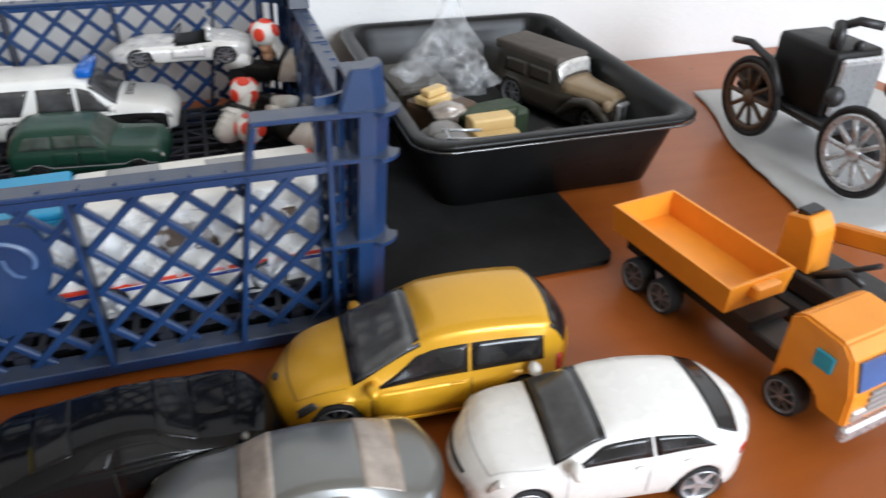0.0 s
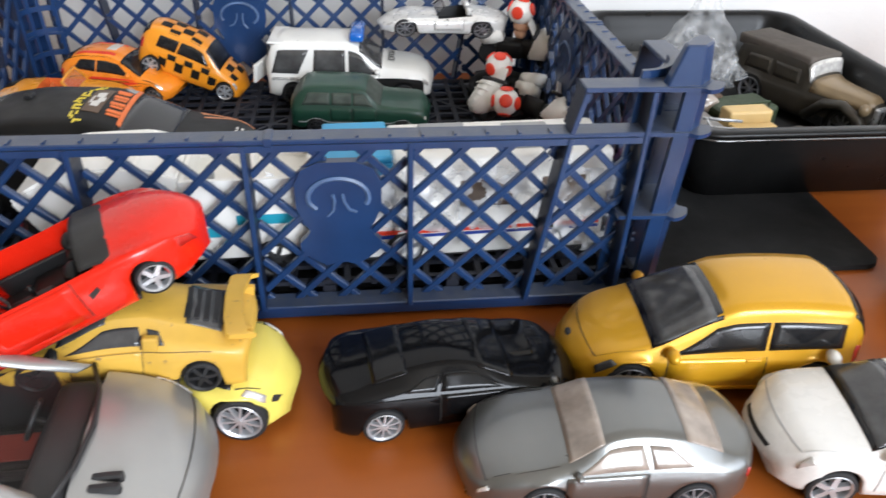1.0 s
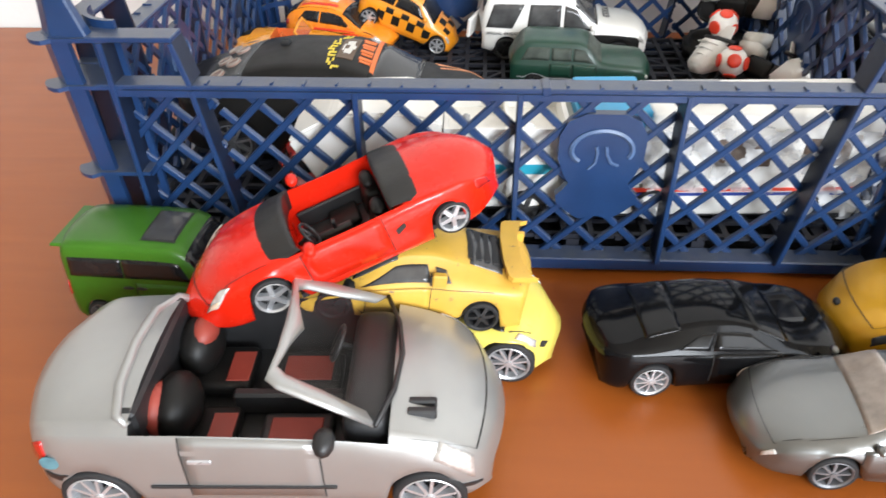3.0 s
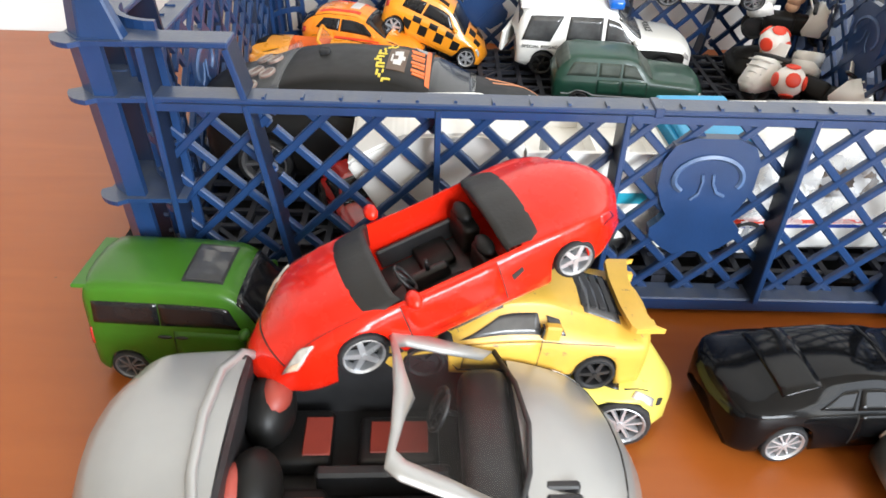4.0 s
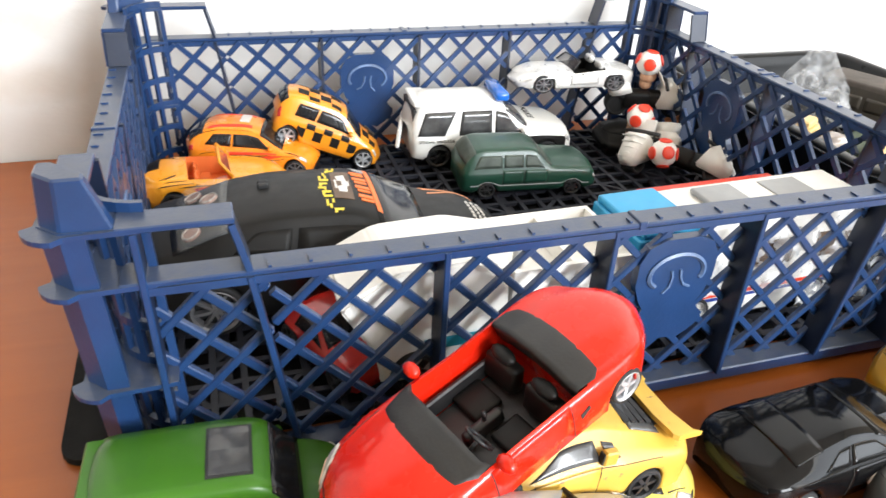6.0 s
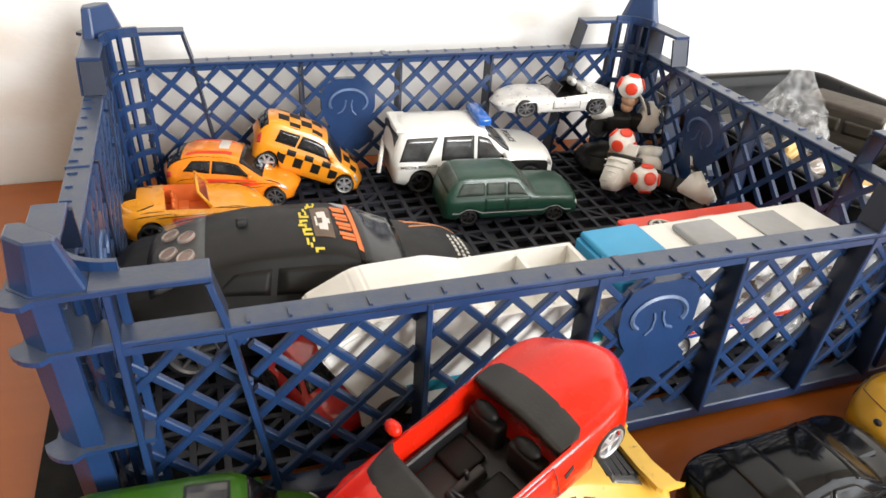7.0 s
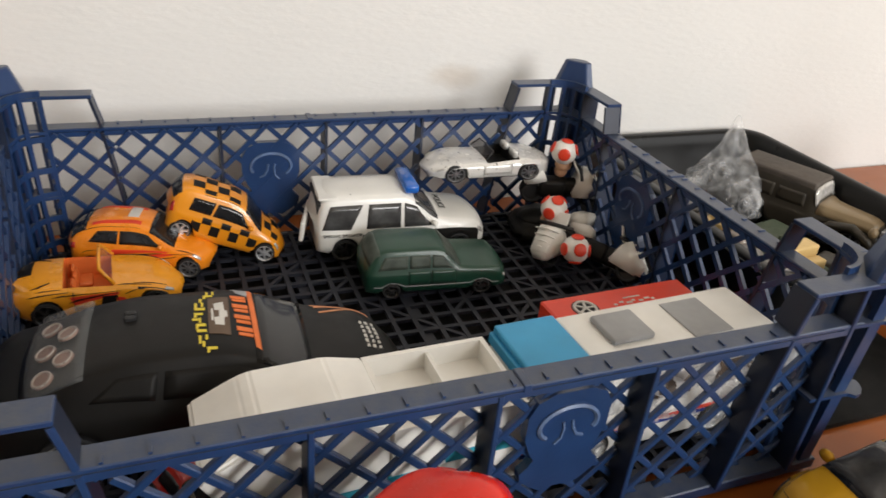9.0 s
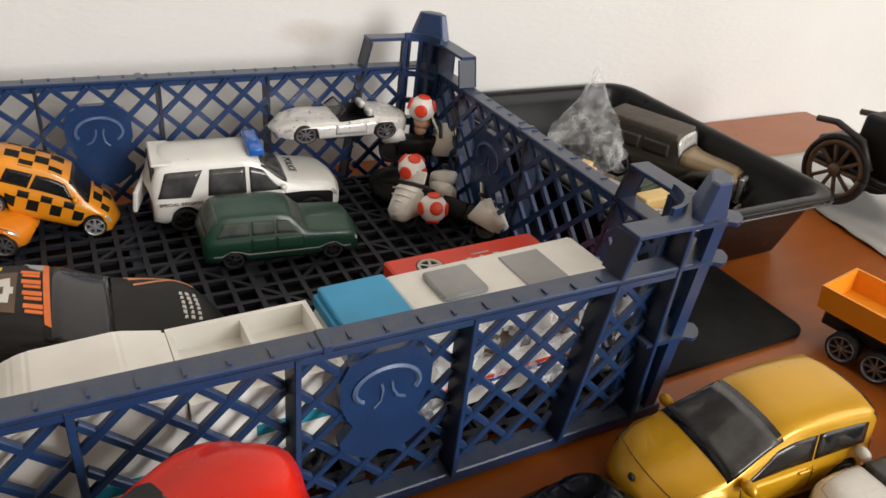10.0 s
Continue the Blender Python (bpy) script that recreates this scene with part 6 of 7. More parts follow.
pol = car("patrol_car", place(0.0430, 0.2490, FLOOR, -4) @ Matrix.Diagonal((1, 1, 0.91, 1)), sh, M_WORNWHITE, "worn white toy police off-roader with blue roof lamps, tailgate open", style="black", wheel_w=0.008, glass_mat=M_GLASS_GREY,
          windscreen=(0.56, 0.69, 5.15, 4.8),
          side_windows=[[(0.50, 4.05), (0.680, 4.05), (0.570, 4.93), (0.500, 4.93)], [(0.290, 4.05), (0.480, 4.05), (0.480, 4.93), (0.305, 4.93)], [(0.030, 4.08), (0.205, 4.05), (0.272, 4.93), (0.085, 4.93)]],
          doors=[[(0.49, 1.9), (0.675, 1.9), (0.675, 3.95), (0.49, 3.95)], [(0.30, 1.9), (0.48, 1.9), (0.48, 3.95), (0.30, 3.95)]],
          front_lamps=[(0.945, 3.0), (0.985, 2.8), (0.98, 4.0), (0.95, 4.2)], mirrors=(0.665, 4.2, 0.005))
b = bmesh.new()
for q in (0, 1):
    f = lambda a, c: (a, c if not q else 16 - c)
    sh.patch([f(0.27, 1.1), f(0.955, 1.1), f(0.955, 3.25), f(0.27, 2.95)], 0.0004, 40, 3, b)
part("black_sill_stripe", b, M_MATTE, pol)
b = bmesh.new(); box(b, 0.0005, 0.0105, -0.0165, 0.0165, 0.0475, 0.0545, 0.0022, seg=2)
part("blue_light_bar", b, M_BLUELAMP, pol, "clear blue plastic light bar", True)
b = bmesh.new()
mm = Matrix.Translation((-0.0605, 0.0185, 0.0)) @ Matrix.Rotation(radians(-14), 4, "Z") @ Matrix.Rotation(radians(6), 4, "Y")
box(b, -0.0014, 0.0014, -0.037, 0.0, 0.0150, 0.0300, 0.0008, mm)
part("tailgate", b, M_WORNWHITE, pol, "white tailgate swung open")
b = bmesh.new(); box(b, -0.0565, -0.0440, -0.0185, 0.0185, 0.0462, 0.0482, 0.0008)
part("roof_spoiler", b, M_WORNWHITE, pol)
b = bmesh.new(); box(b, -0.0572, -0.0545, -0.017, 0.017, 0.0285, 0.044, 0.0005)
part("boot_opening", b, M_BLACK, pol)
words("SPECIAL BRIGADE", 0.0032, M_MATTE, pol, Matrix.Translation((-0.0540, -0.02415, 0.0205)) @ Matrix.Rotation(radians(90), 4, "X"), "black block lettering")
words("POLICE", 0.0066, M_MATTE, pol, Matrix.Translation((0.0275, 0.0115, 0.0321)) @ Matrix.Rotation(radians(9), 4, "Y") @ Matrix.Rotation(radians(-90), 4, "Z"), "black police lettering")

# dark green estate off-roader
sh = Shell(0.094, 0.040, [(0, 0.0195), (0.02, 0.021), (0.6, 0.0212), (0.8, 0.0205), (0.95, 0.0185), (1, 0.013)],
           [(0, 0.0205), (0.02, 0.0245), (0.10, 0.0345), (0.18, 0.0362), (0.46, 0.0362), (0.54, 0.0345), (0.66, 0.0235), (0.95, 0.0205), (1, 0.0135)],
           [(0, 0.86), (0.12, 0.78), (0.5, 0.76), (0.68, 0.86), (1, 0.88)], [(0, 0.92), (0.03, 0.97), (0.1, 1.0), (0.9, 1.0), (0.97, 0.95), (1, 0.88)], 0.0040, ((-0.029, 0.0058), (0.029, 0.0058)), 1.10, 0.003)
grn = car("estate_car", place(0.0495, 0.1950, FLOOR, -6) @ Matrix.Diagonal((1, 1, 0.86, 1)), sh, M_DKGREEN, "dark green toy off-road estate car with dusty grey windows", style="black", wheel_w=0.006, glass_mat=M_DUSTGLASS,
          windscreen=(0.55, 0.65, 5.1, 4.8), rear_window=(0.03, 0.11, 5.0, 5.2),
          side_windows=[[(0.46, 4.15), (0.60, 4.15), (0.535, 4.85), (0.46, 4.85)], [(0.31, 4.15), (0.445, 4.15), (0.445, 4.85), (0.31, 4.85)], [(0.09, 4.15), (0.295, 4.15), (0.295, 4.85), (0.14, 4.85)]],
          doors=[[(0.455, 1.6), (0.62, 1.6), (0.62, 3.95), (0.455, 3.95)], [(0.30, 1.6), (0.445, 1.6), (0.445, 3.95), (0.30, 3.95)]], front_lamps=[(0.975, 2.8), (0.99, 2.8), (0.99, 3.9), (0.98, 4.0)])

sill_line(sh, grn, 0.06, 0.94, 1.5, M_GREY, 0.14)

# white open sports car perched at the back
sh = Shell(0.097, 0.037, [(0, 0.012), (0.04, 0.0152), (0.2, 0.0172), (0.5, 0.0150), (0.75, 0.0152), (0.93, 0.0110), (1, 0.006)],
           [(0, 0.013), (0.04, 0.0165), (0.2, 0.0195), (0.28, 0.0205), (0.56, 0.0170), (0.75, 0.0168), (0.93, 0.0120), (1, 0.0065)],
           [(0, 0.84), (1, 0.84)], [(0, 0.72), (0.06, 0.9), (0.18, 1.0), (0.45, 0.94), (0.72, 1.0), (0.9, 0.92), (1, 0.6)], 0.0035, ((-0.0275, 0.0078), (0.0285, 0.0078)), 1.10, 0.009)
vip = car("sports_car", on_hubs((0.1390, 0.2440, 0.0660), (0.0830, 0.2450, 0.0672), 0.0165, 0.0078, True) @ Matrix.Diagonal((1, 1, 0.80, 1)), sh, M_CHIPPED, "worn white open toy sports car perched on other toys", style="dark", wheel_w=0.0065,
          hole=(0.30, 0.55, 4.75), floor_z=0.0085, doors=[[(0.36, 1.4), (0.58, 1.4), (0.58, 3.95), (0.36, 3.95)]], front_lamps=[(0.89, 3.8), (0.955, 3.4), (0.95, 4.3), (0.90, 4.7)])
b = bmesh.new()
for sy in (0.008, -0.008):
    box(b, -0.020, -0.0155, sy - 0.005, sy + 0.005, 0.018, 0.0250, 0.0018, seg=2)
part("headrest", b, M_CHIPPED, vip, "", True)
bw = [Vector((0.006, y, 0.019)) for y in (0.015, 0.0, -0.015)]
tw = [Vector((0.0005, y, 0.0265 - 0.05 * abs(y))) for y in (0.0125, 0.0, -0.0125)]
windscreen_frame(vip, bw, tw, 0.0006, M_BLACK, M_SMOKE)

# large matte black tuner car with printed roof and clear rear window
sh = Shell(0.186, 0.071, [(0, 0.034), (0.03, 0.038), (0.3, 0.0385), (0.6, 0.036), (0.8, 0.033), (0.93, 0.028), (1, 0.016)],
           [(0, 0.035), (0.03, 0.040), (0.10, 0.0425), (0.26, 0.0525), (0.38, 0.0555), (0.52, 0.0555), (0.60, 0.052), (0.74, 0.0395), (0.9, 0.0335), (0.96, 0.0275), (1, 0.0165)],
           [(0, 0.84), (0.2, 0.76), (0.5, 0.72), (0.74, 0.84), (1, 0.82)], PLAN, 0.008, ((-0.056, 0.0135), (0.058, 0.0135)), 1.12, 0.014, 0.0018, hub=0.001)
drift = car("tuner_car", place(-0.0930, 0.1020, FLOOR, -3.4), sh, M_MATTE, "large matte black toy tuner car with yellow and orange roof print", style="dark", wheel_w=0.012,
            windscreen=(0.605, 0.735, 5.2, 4.8), side_windows=[[(0.40, 4.15), (0.70, 4.15), (0.59, 4.85), (0.41, 4.85)], [(0.25, 4.3), (0.385, 4.15), (0.395, 4.85), (0.31, 4.85)]], glass_mat=M_MATTE,
            front_lamps=[(0.90, 3.6), (0.965, 3.0), (0.96, 4.0), (0.905, 4.5)])
part("rear_window", sh.patch([(0.125, 5.0), (0.245, 5.2), (0.245, 10.8), (0.125, 11.0)], 0.0030, 6, 12), M_CLEAR, drift, "clear rear window with speakers behind it", True)
part("parcel_shelf", sh.patch([(0.105, 4.9), (0.243, 5.2), (0.243, 10.8), (0.105, 11.1)], 0.0002, 6, 12), M_MATTE, drift, "dark shelf below the rear window", True)
for k in range(5):
    u, q = 0.160 + 0.042 * (k % 2), 7.1 + 0.62 * k
    p, nn = sh.at(u, q), sh.normal(u, q)
    mm = Matrix.Translation(p + nn * 0.0008) @ nn.to_track_quat("Z", "Y").to_matrix().to_4x4()
    b = bmesh.new(); slab(b, [(0.0043 * math.cos(2 * math.pi * i / 20), 0.0043 * math.sin(2 * math.pi * i / 20)) for i in range(20)], 0.0, 0.0010)
    bmesh.ops.transform(b, matrix=mm, verts=b.verts)
    sp = part("speaker", b, M_SPEAKER, drift, "copper-coloured speaker with a pale ring")
    b = bmesh.new(); tube(b, [mm @ Vector((0.0038 * math.cos(a), 0.0038 * math.sin(a), 0.0012)) for a in np.linspace(0, 2 * math.pi, 19)], 0.0005, 5)
    part("ring", b, M_TAN, sp, "", True)
b = bmesh.new()
for sy in (0.0, 0.0035):
    box(b, -0.0335, -0.0285, 0.002 + sy, 0.0042 + sy, 0.0545, 0.0590, 0.0008)
part("roof_vent", b, M_BLACK, drift)
def bars(shell, rows, mat, parent, name="roof_print"):
    bb = bmesh.new()
    for q in rows:
        shell.patch(q, 0.0004, 2, 3, bb)
    return part(name, bb, mat, parent)
rr = random.Random(5)
# yellow lettering that cannot be read, as strokes on an arc round the badge
marks = []
for k in range(12):
    a = (k - 5.5) / 5.5
    u, s = 0.472 + 0.030 * a * a, 7.95 + 1.75 * a
    w, h = rr.choice(((0.020, 0.10), (0.022, 0.12), (0.006, 0.26)))
    du = rr.uniform(-0.004, 0.004)
    marks.append([(u + du, s), (u + du + w, s + 0.03), (u + du + w, s + h + 0.03), (u + du, s + h)])
    if k % 2:
        marks.append([(u + du, s + h), (u + du + 0.006, s + h), (u + du + 0.006, s + h + 0.16), (u + du, s + h + 0.16)])
    if k % 3 == 0:
        marks.append([(u + du + 0.015, s), (u + du + 0.020, s), (u + du + 0.020, s + 0.24), (u + du + 0.015, s + 0.24)])
bars(sh, marks, M_YELLOWTXT, drift)
# round badge: dark disc with a pale mask-like middle
part("roof_badge", sh.patch([(0.505, 6.85), (0.553, 6.75), (0.553, 9.1), (0.505, 9.0)], 0.0003, 4, 8), M_BROWN, drift)
bars(sh, [[(0.518, 7.30), (0.540, 7.20), (0.542, 7.75), (0.520, 7.70)], [(0.518, 8.15), (0.542, 8.10), (0.540, 8.60), (0.520, 8.55)], [(0.530, 7.75), (0.548, 7.75), (0.548, 8.12), (0.530, 8.12)], [(0.512, 7.6), (0.517, 7.6), (0.517, 8.3), (0.512, 8.3)]], M_WHITETXT, drift)
marks = []
for k in range(4):
    u, s = 0.558 + 0.003 * k, 6.6 + k * 0.66
    marks += [[(u, s), (u + 0.036, s), (u + 0.036, s + 0.20), (u, s + 0.20)],
              [(u + 0.004, s + 0.3), (u + 0.036, s + 0.3), (u + 0.036, s + 0.44), (u + 0.004, s + 0.44)]]
bars(sh, marks, M_ORANGETXT, drift)
part("roof_stripe", sh.patch([(0.598, 6.0), (0.610, 5.9), (0.618, 9.6), (0.606, 9.5)], 0.0004, 2, 14), M_ORANGETXT, drift, "orange stripe")
part("scuff", sh.patch([(0.560, 5.75), (0.602, 5.7), (0.598, 6.5), (0.572, 6.25)], 0.00045, 3, 4), M_GREY, drift, "grey scuffed patch")
part("screen_tint", sh.patch([(0.618, 5.3), (0.735, 4.9), (0.735, 11.1), (0.618, 10.7)], 0.0005, 6, 12), M_GLASS, drift, "glossy black windscreen", True)
for k in range(3):
    part("bonnet_stripe", sh.patch([(0.765 + 0.010 * k, 5.60 + 0.42 * k), (0.945, 5.30 + 0.16 * k), (0.945, 5.35 + 0.16 * k), (0.765 + 0.010 * k, 5.69 + 0.42 * k)], 0.0004, 14, 2), M_PEACH, drift)
bars(sh, [[(0.885 + 0.016 * c + rr.uniform(0, 0.003), 7.0 + 0.27 * k), (0.893 + 0.016 * c, 7.0 + 0.27 * k), (0.893 + 0.016 * c, 7.0 + 0.27 * k + rr.uniform(0.12, 0.22)), (0.885 + 0.016 * c, 7.0 + 0.27 * k + 0.15)]
          for c in range(3) for k in range(6)], M_WHITETXT, drift, "bonnet_print")


def white_pickup():
    """White plastic pickup body with a sloped cab and an open bed."""
    t = tagged(new("pickup_truck"), "white plastic toy pickup with open load bed and teal stripes", "toy truck", "toy cars")
    t.matrix_world = place(-0.0305, 0.0395, FLOOR, 181.5)
    W = 0.046
    b = bmesh.new()
    prof = [(0.058, 0.006), (0.060, 0.022), (0.074, 0.0450), (0.073, 0.0475), (0.0550, 0.0572), (0.0500, 0.0588), (0.020, 0.0596), (0.003, 0.055), (0.003, 0.006)]
    s_ = [[b.verts.new((x, y * (1 - max(0, z - 0.03) * 3.2), z)) for x, z in prof] for y in (-W / 2, W / 2)]
    b.faces.new(s_[0]); b.faces.new(s_[1][::-1])
    for k in range(len(prof)):
        q = (k + 1) % len(prof)
        b.faces.new((s_[0][k], s_[1][k], s_[1][q], s_[0][q]))
    bmesh.ops.recalc_face_normals(b, faces=b.faces)
    bmesh.ops.bevel(b, geom=b.edges[:], offset=0.0012, segments=2, affect="EDGES")
    part("cab", b, M_TOYWHITE, t)
    b = bmesh.new()
    x0, x1, z0, z1, th = -0.055, 0.0025, 0.012, 0.0530, 0.0022
    a = [[b.verts.new(p) for p in ((x0 + d, -W / 2 + d, z), (x1 - d, -W / 2 + d, z), (x1 - d, W / 2 - d, z), (x0 + d, W / 2 - d, z))] for d, z in ((0, z0), (0, z1), (th, z1), (th, z1 - 0.010))]
    for p, q in ((0, 1), (1, 2), (2, 3)):
        for k in range(4):
            b.faces.new((a[p][k], a[p][(k + 1) % 4], a[q][(k + 1) % 4], a[q][k]))
    b.faces.new(a[3]); b.faces.new(a[0][::-1])
    bmesh.ops.recalc_face_normals(b, faces=b.faces)
    bed = part("load_bed", b, M_TOYWHITE, t)
    b = bmesh.new(); box(b, -0.028, -0.0262, -W / 2 + 0.002, W / 2 - 0.002, 0.043, 0.0515)
    part("divider", b, M_TOYWHITE, bed)
    b = bmesh.new(); box(b, -0.0095, -0.0060, 0.001, 0.0065, 0.043, 0.0505, 0.001)
    part("latch", b, M_GREY, bed)
    for k, (xa, xb, z) in enumerate(((-0.05, -0.02, 0.030), (-0.012, 0.004, 0.024), (0.012, 0.04, 0.021))):
        for sy in (-1, 1):
            b = bmesh.new()
            box(b, xa, xb, sy * W / 2 - 0.0004, sy * W / 2 + 0.0004, z, z + 0.005)
            part("teal_stripe", b, M_TEAL, t)
    for x in (-0.036, 0.044):
        for sy in (1, -1):
            wheel(t, x, sy * (W / 2 - 0.002), 0.0105, 0.008, "black")
    b = bmesh.new(); box(b, -0.053, 0.053, -0.016, 0.016, 0.006, 0.0118)
    part("chassis", b, M_UNDER, t)


white_pickup()


def camper():
    t = tagged(new("camper_van"), "white plastic toy camper with sky blue cab roof and stripes", "toy camper", "toy cars")
    t.matrix_world = place(0.0970, 0.0468, FLOOR, 182.6) @ Matrix.Diagonal((1, 1, 0.965, 1))
    W = 0.040
    b = bmesh.new()
    box(b, -0.071, 0.036, -W / 2, W / 2, 0.0025, 0.0590, 0.0022, seg=2)
    body = part("body", b, M_TOYWHITE, t, "", True)
    b = bmesh.new()
    prof = [(0.0365, 0.0025), (0.0365, 0.058), (0.066, 0.057), (0.0715, 0.045), (0.0745, 0.026), (0.0745, 0.0025)]
    s_ = [[b.verts.new((x, y, z)) for x, z in prof] for y in (-W / 2 + 0.001, W / 2 - 0.001)]
    b.faces.new(s_[0]); b.faces.new(s_[1][::-1])
    for k in range(6):
        b.faces.new((s_[0][k], s_[1][k], s_[1][(k + 1) % 6], s_[0][(k + 1) % 6]))
    bmesh.ops.recalc_face_normals(b, faces=b.faces)
    bmesh.ops.bevel(b, geom=b.edges[:], offset=0.0012, segments=2, affect="EDGES")
    cab = part("cab", b, M_TOYWHITE, t)
    b = bmesh.new(); box(b, 0.0362, 0.0675, -W / 2, W / 2, 0.0572, 0.0608, 0.0012, Matrix.Translation((0, 0, 0)), 2)
    box(b, 0.0362, 0.069, -W / 2 - 0.0004, W / 2 + 0.0004, 0.051, 0.0572, 0.0006)
    part("blue_cab_roof", b, M_SKYBLUE, cab, "sky blue plastic roof")
    b = bmesh.new(); box(b, 0.0705, 0.0732, -0.016, 0.016, 0.033, 0.047, 0.0006, Matrix.Rotation(0, 4, "Y"))
    part("windscreen", b, M_TEAL, cab)
    b = bmesh.new(); box(b, -0.002, 0.021, -0.012, 0.009, 0.0592, 0.0625, 0.0012, seg=2)
    part("roof_box", b, M_GREY, body, "grey air vent box", True)
    b = bmesh.new(); box(b, -0.045, -0.022, -0.014, 0.014, 0.0588, 0.0598, 0.0003)
    part("roof_window", b, M_GREY, body, "grey roof window")
    for sy in (1, -1):
        b = bmesh.new(); box(b, -0.068, 0.073, sy * W / 2 - 0.0005, sy * W / 2 + 0.0006, 0.0172, 0.0190)
        part("red_stripe", b, M_REDPLASTIC, body)
        b = bmesh.new(); box(b, -0.068, 0.073, sy * W / 2 - 0.0005, sy * W / 2 + 0.0006, 0.0148, 0.0163)
        part("blue_stripe", b, M_BLUETXT, body)
        for x0, x1 in ((-0.058, -0.036), (-0.022, 0.004)):
            b = bmesh.new(); box(b, x0, x1, sy * W / 2 - 0.0006, sy * W / 2 + 0.0006, 0.031, 0.046, 0.0005)
            part("side_window", b, M_BROWN, body)
    b = bmesh.new(); box(b, -0.069, 0.072, -0.018, 0.018, 0.0012, 0.0024)
    part("chassis", b, M_UNDER, t)
    for x in (-0.042, 0.030):
        for sy in (1, -1):
            wheel(t, x, sy * (W / 2 - 0.0025), 0.0092, 0.008, "five")


camper()


def red_box():
    t = tagged(new("red_trailer"), "red plastic toy trailer lying on its side with worn white print", "toy trailer", "toy cars")
    t.matrix_world = place(0.1285, 0.0945, FLOOR, 2.0) @ Matrix.Diagonal((1, 1, 0.78, 1))
    b = bmesh.new(); box(b, -0.047, 0.047, -0.0175, 0.0175, 0.0, 0.0430, 0.0012)
    part("body", b, M_REDPLASTIC, t)
    b = bmesh.new()
    for k in range(7):
        box(b, -0.008 + k * 0.0042, -0.0060 + k * 0.0042 + 0.0008 * (k % 3), 0.0020 + 0.0012 * (k % 2), 0.0034 + 0.0012 * (k % 2), 0.0429, 0.0434)
    box(b, -0.006, 0.018, -0.0010, -0.0002, 0.0429, 0.0434); box(b, 0.001, 0.012, 0.0068, 0.0076, 0.0429, 0.0434)
    part("white_print", b, M_WHITETXT, t)
    b = bmesh.new()
    tube(b, [(-0.026 + 0.0062 * math.cos(a), 0.004 + 0.0062 * math.sin(a), 0.0432) for a in np.linspace(0, 2 * math.pi, 17)], 0.0010, 5)
    for k in range(5):
        a = 2 * math.pi * k / 5
        tube(b, [(-0.026, 0.004, 0.0432), (-0.026 + 0.006 * math.cos(a), 0.004 + 0.006 * math.sin(a), 0.0432)], 0.0009, 4)
    part("wheel_emblem", b, M_WHITETXT, t, "worn dark and white wheel emblem")
    b = bmesh.new(); slab(b, [(-0.026 + 0.0078 * math.cos(2 * math.pi * k / 24), 0.004 + 0.0078 * math.sin(2 * math.pi * k / 24)) for k in range(24)], 0.0429, 0.0432)
    part("emblem_disc", b, M_MATTE, t)


red_box()

# small red car standing behind the lattice
sh = Shell(0.052, 0.030, [(0, 0.013), (0.5, 0.0145), (0.9, 0.012), (1, 0.008)], [(0, 0.014), (0.1, 0.018), (0.3, 0.024), (0.5, 0.024), (0.7, 0.0165), (0.95, 0.013), (1, 0.0085)],
           [(0, 0.8), (0.4, 0.72), (0.7, 0.84), (1, 0.8)], PLAN, 0.003, ((-0.016, 0.0065), (0.016, 0.0065)), 1.14, 0.005)
car("small_car", place(-0.0985, 0.0440, FLOOR, -66, 0, 0) @ Matrix.Scale(1.12, 4), sh, M_TAIL, "small red plastic toy car behind the lattice", style="black", wheel_w=0.005,
    windscreen=(0.53, 0.68, 5.2, 4.9), side_windows=[[(0.25, 4.15), (0.62, 4.15), (0.5, 4.85), (0.3, 4.85)]])


def rider(name, m, label, bike=True):
    """Plain toy figure shape with a spotted round cap, one mesh per colour region is not needed: a single plain mesh."""
    mats = [M_TOYWHITE, M_REDPLASTIC, M_SKIN]
    bm = bmesh.new()
    def tag(vs, k):
        for f in {f for v in vs for f in v.link_faces}:
            f.material_index = k
            f.smooth = True
    tag(ball(bm, (0, 0, 0.0165), (0.0094, 0.0094, 0.0088), 16), 0)
    for a, e in ((0, 20), (90, 15), (180, 20), (270, 15), (45, 80)):
        d = Vector((math.cos(radians(a)) * math.cos(radians(e)), math.sin(radians(a)) * math.cos(radians(e)), math.sin(radians(e))))
        q = d.to_track_quat("Z", "Y").to_matrix().to_4x4()
        tag(ball(bm, (0, 0, 0), (0.0045, 0.0045, 0.0010), 12, Matrix.Translation(Vector((0, 0, 0.0165)) + Vector((d.x * 0.0091, d.y * 0.0091, d.z * 0.0085))) @ q), 1)
    tag(ball(bm, (0.001, 0, 0.0065), (0.0062, 0.0062, 0.0050), 12), 2)
    tag(ball(bm, (0, 0, 0.0005), (0.0048, 0.0052, 0.0045), 10), 2)
    me = bpy.data.meshes.new(name)
    bm.to_mesh(me); bm.free()
    for mt in mats:
        me.materials.append(mt)
    o = tagged(new(name, me), label, "toy figure", "toy riders")
    o.matrix_world = m
    return o


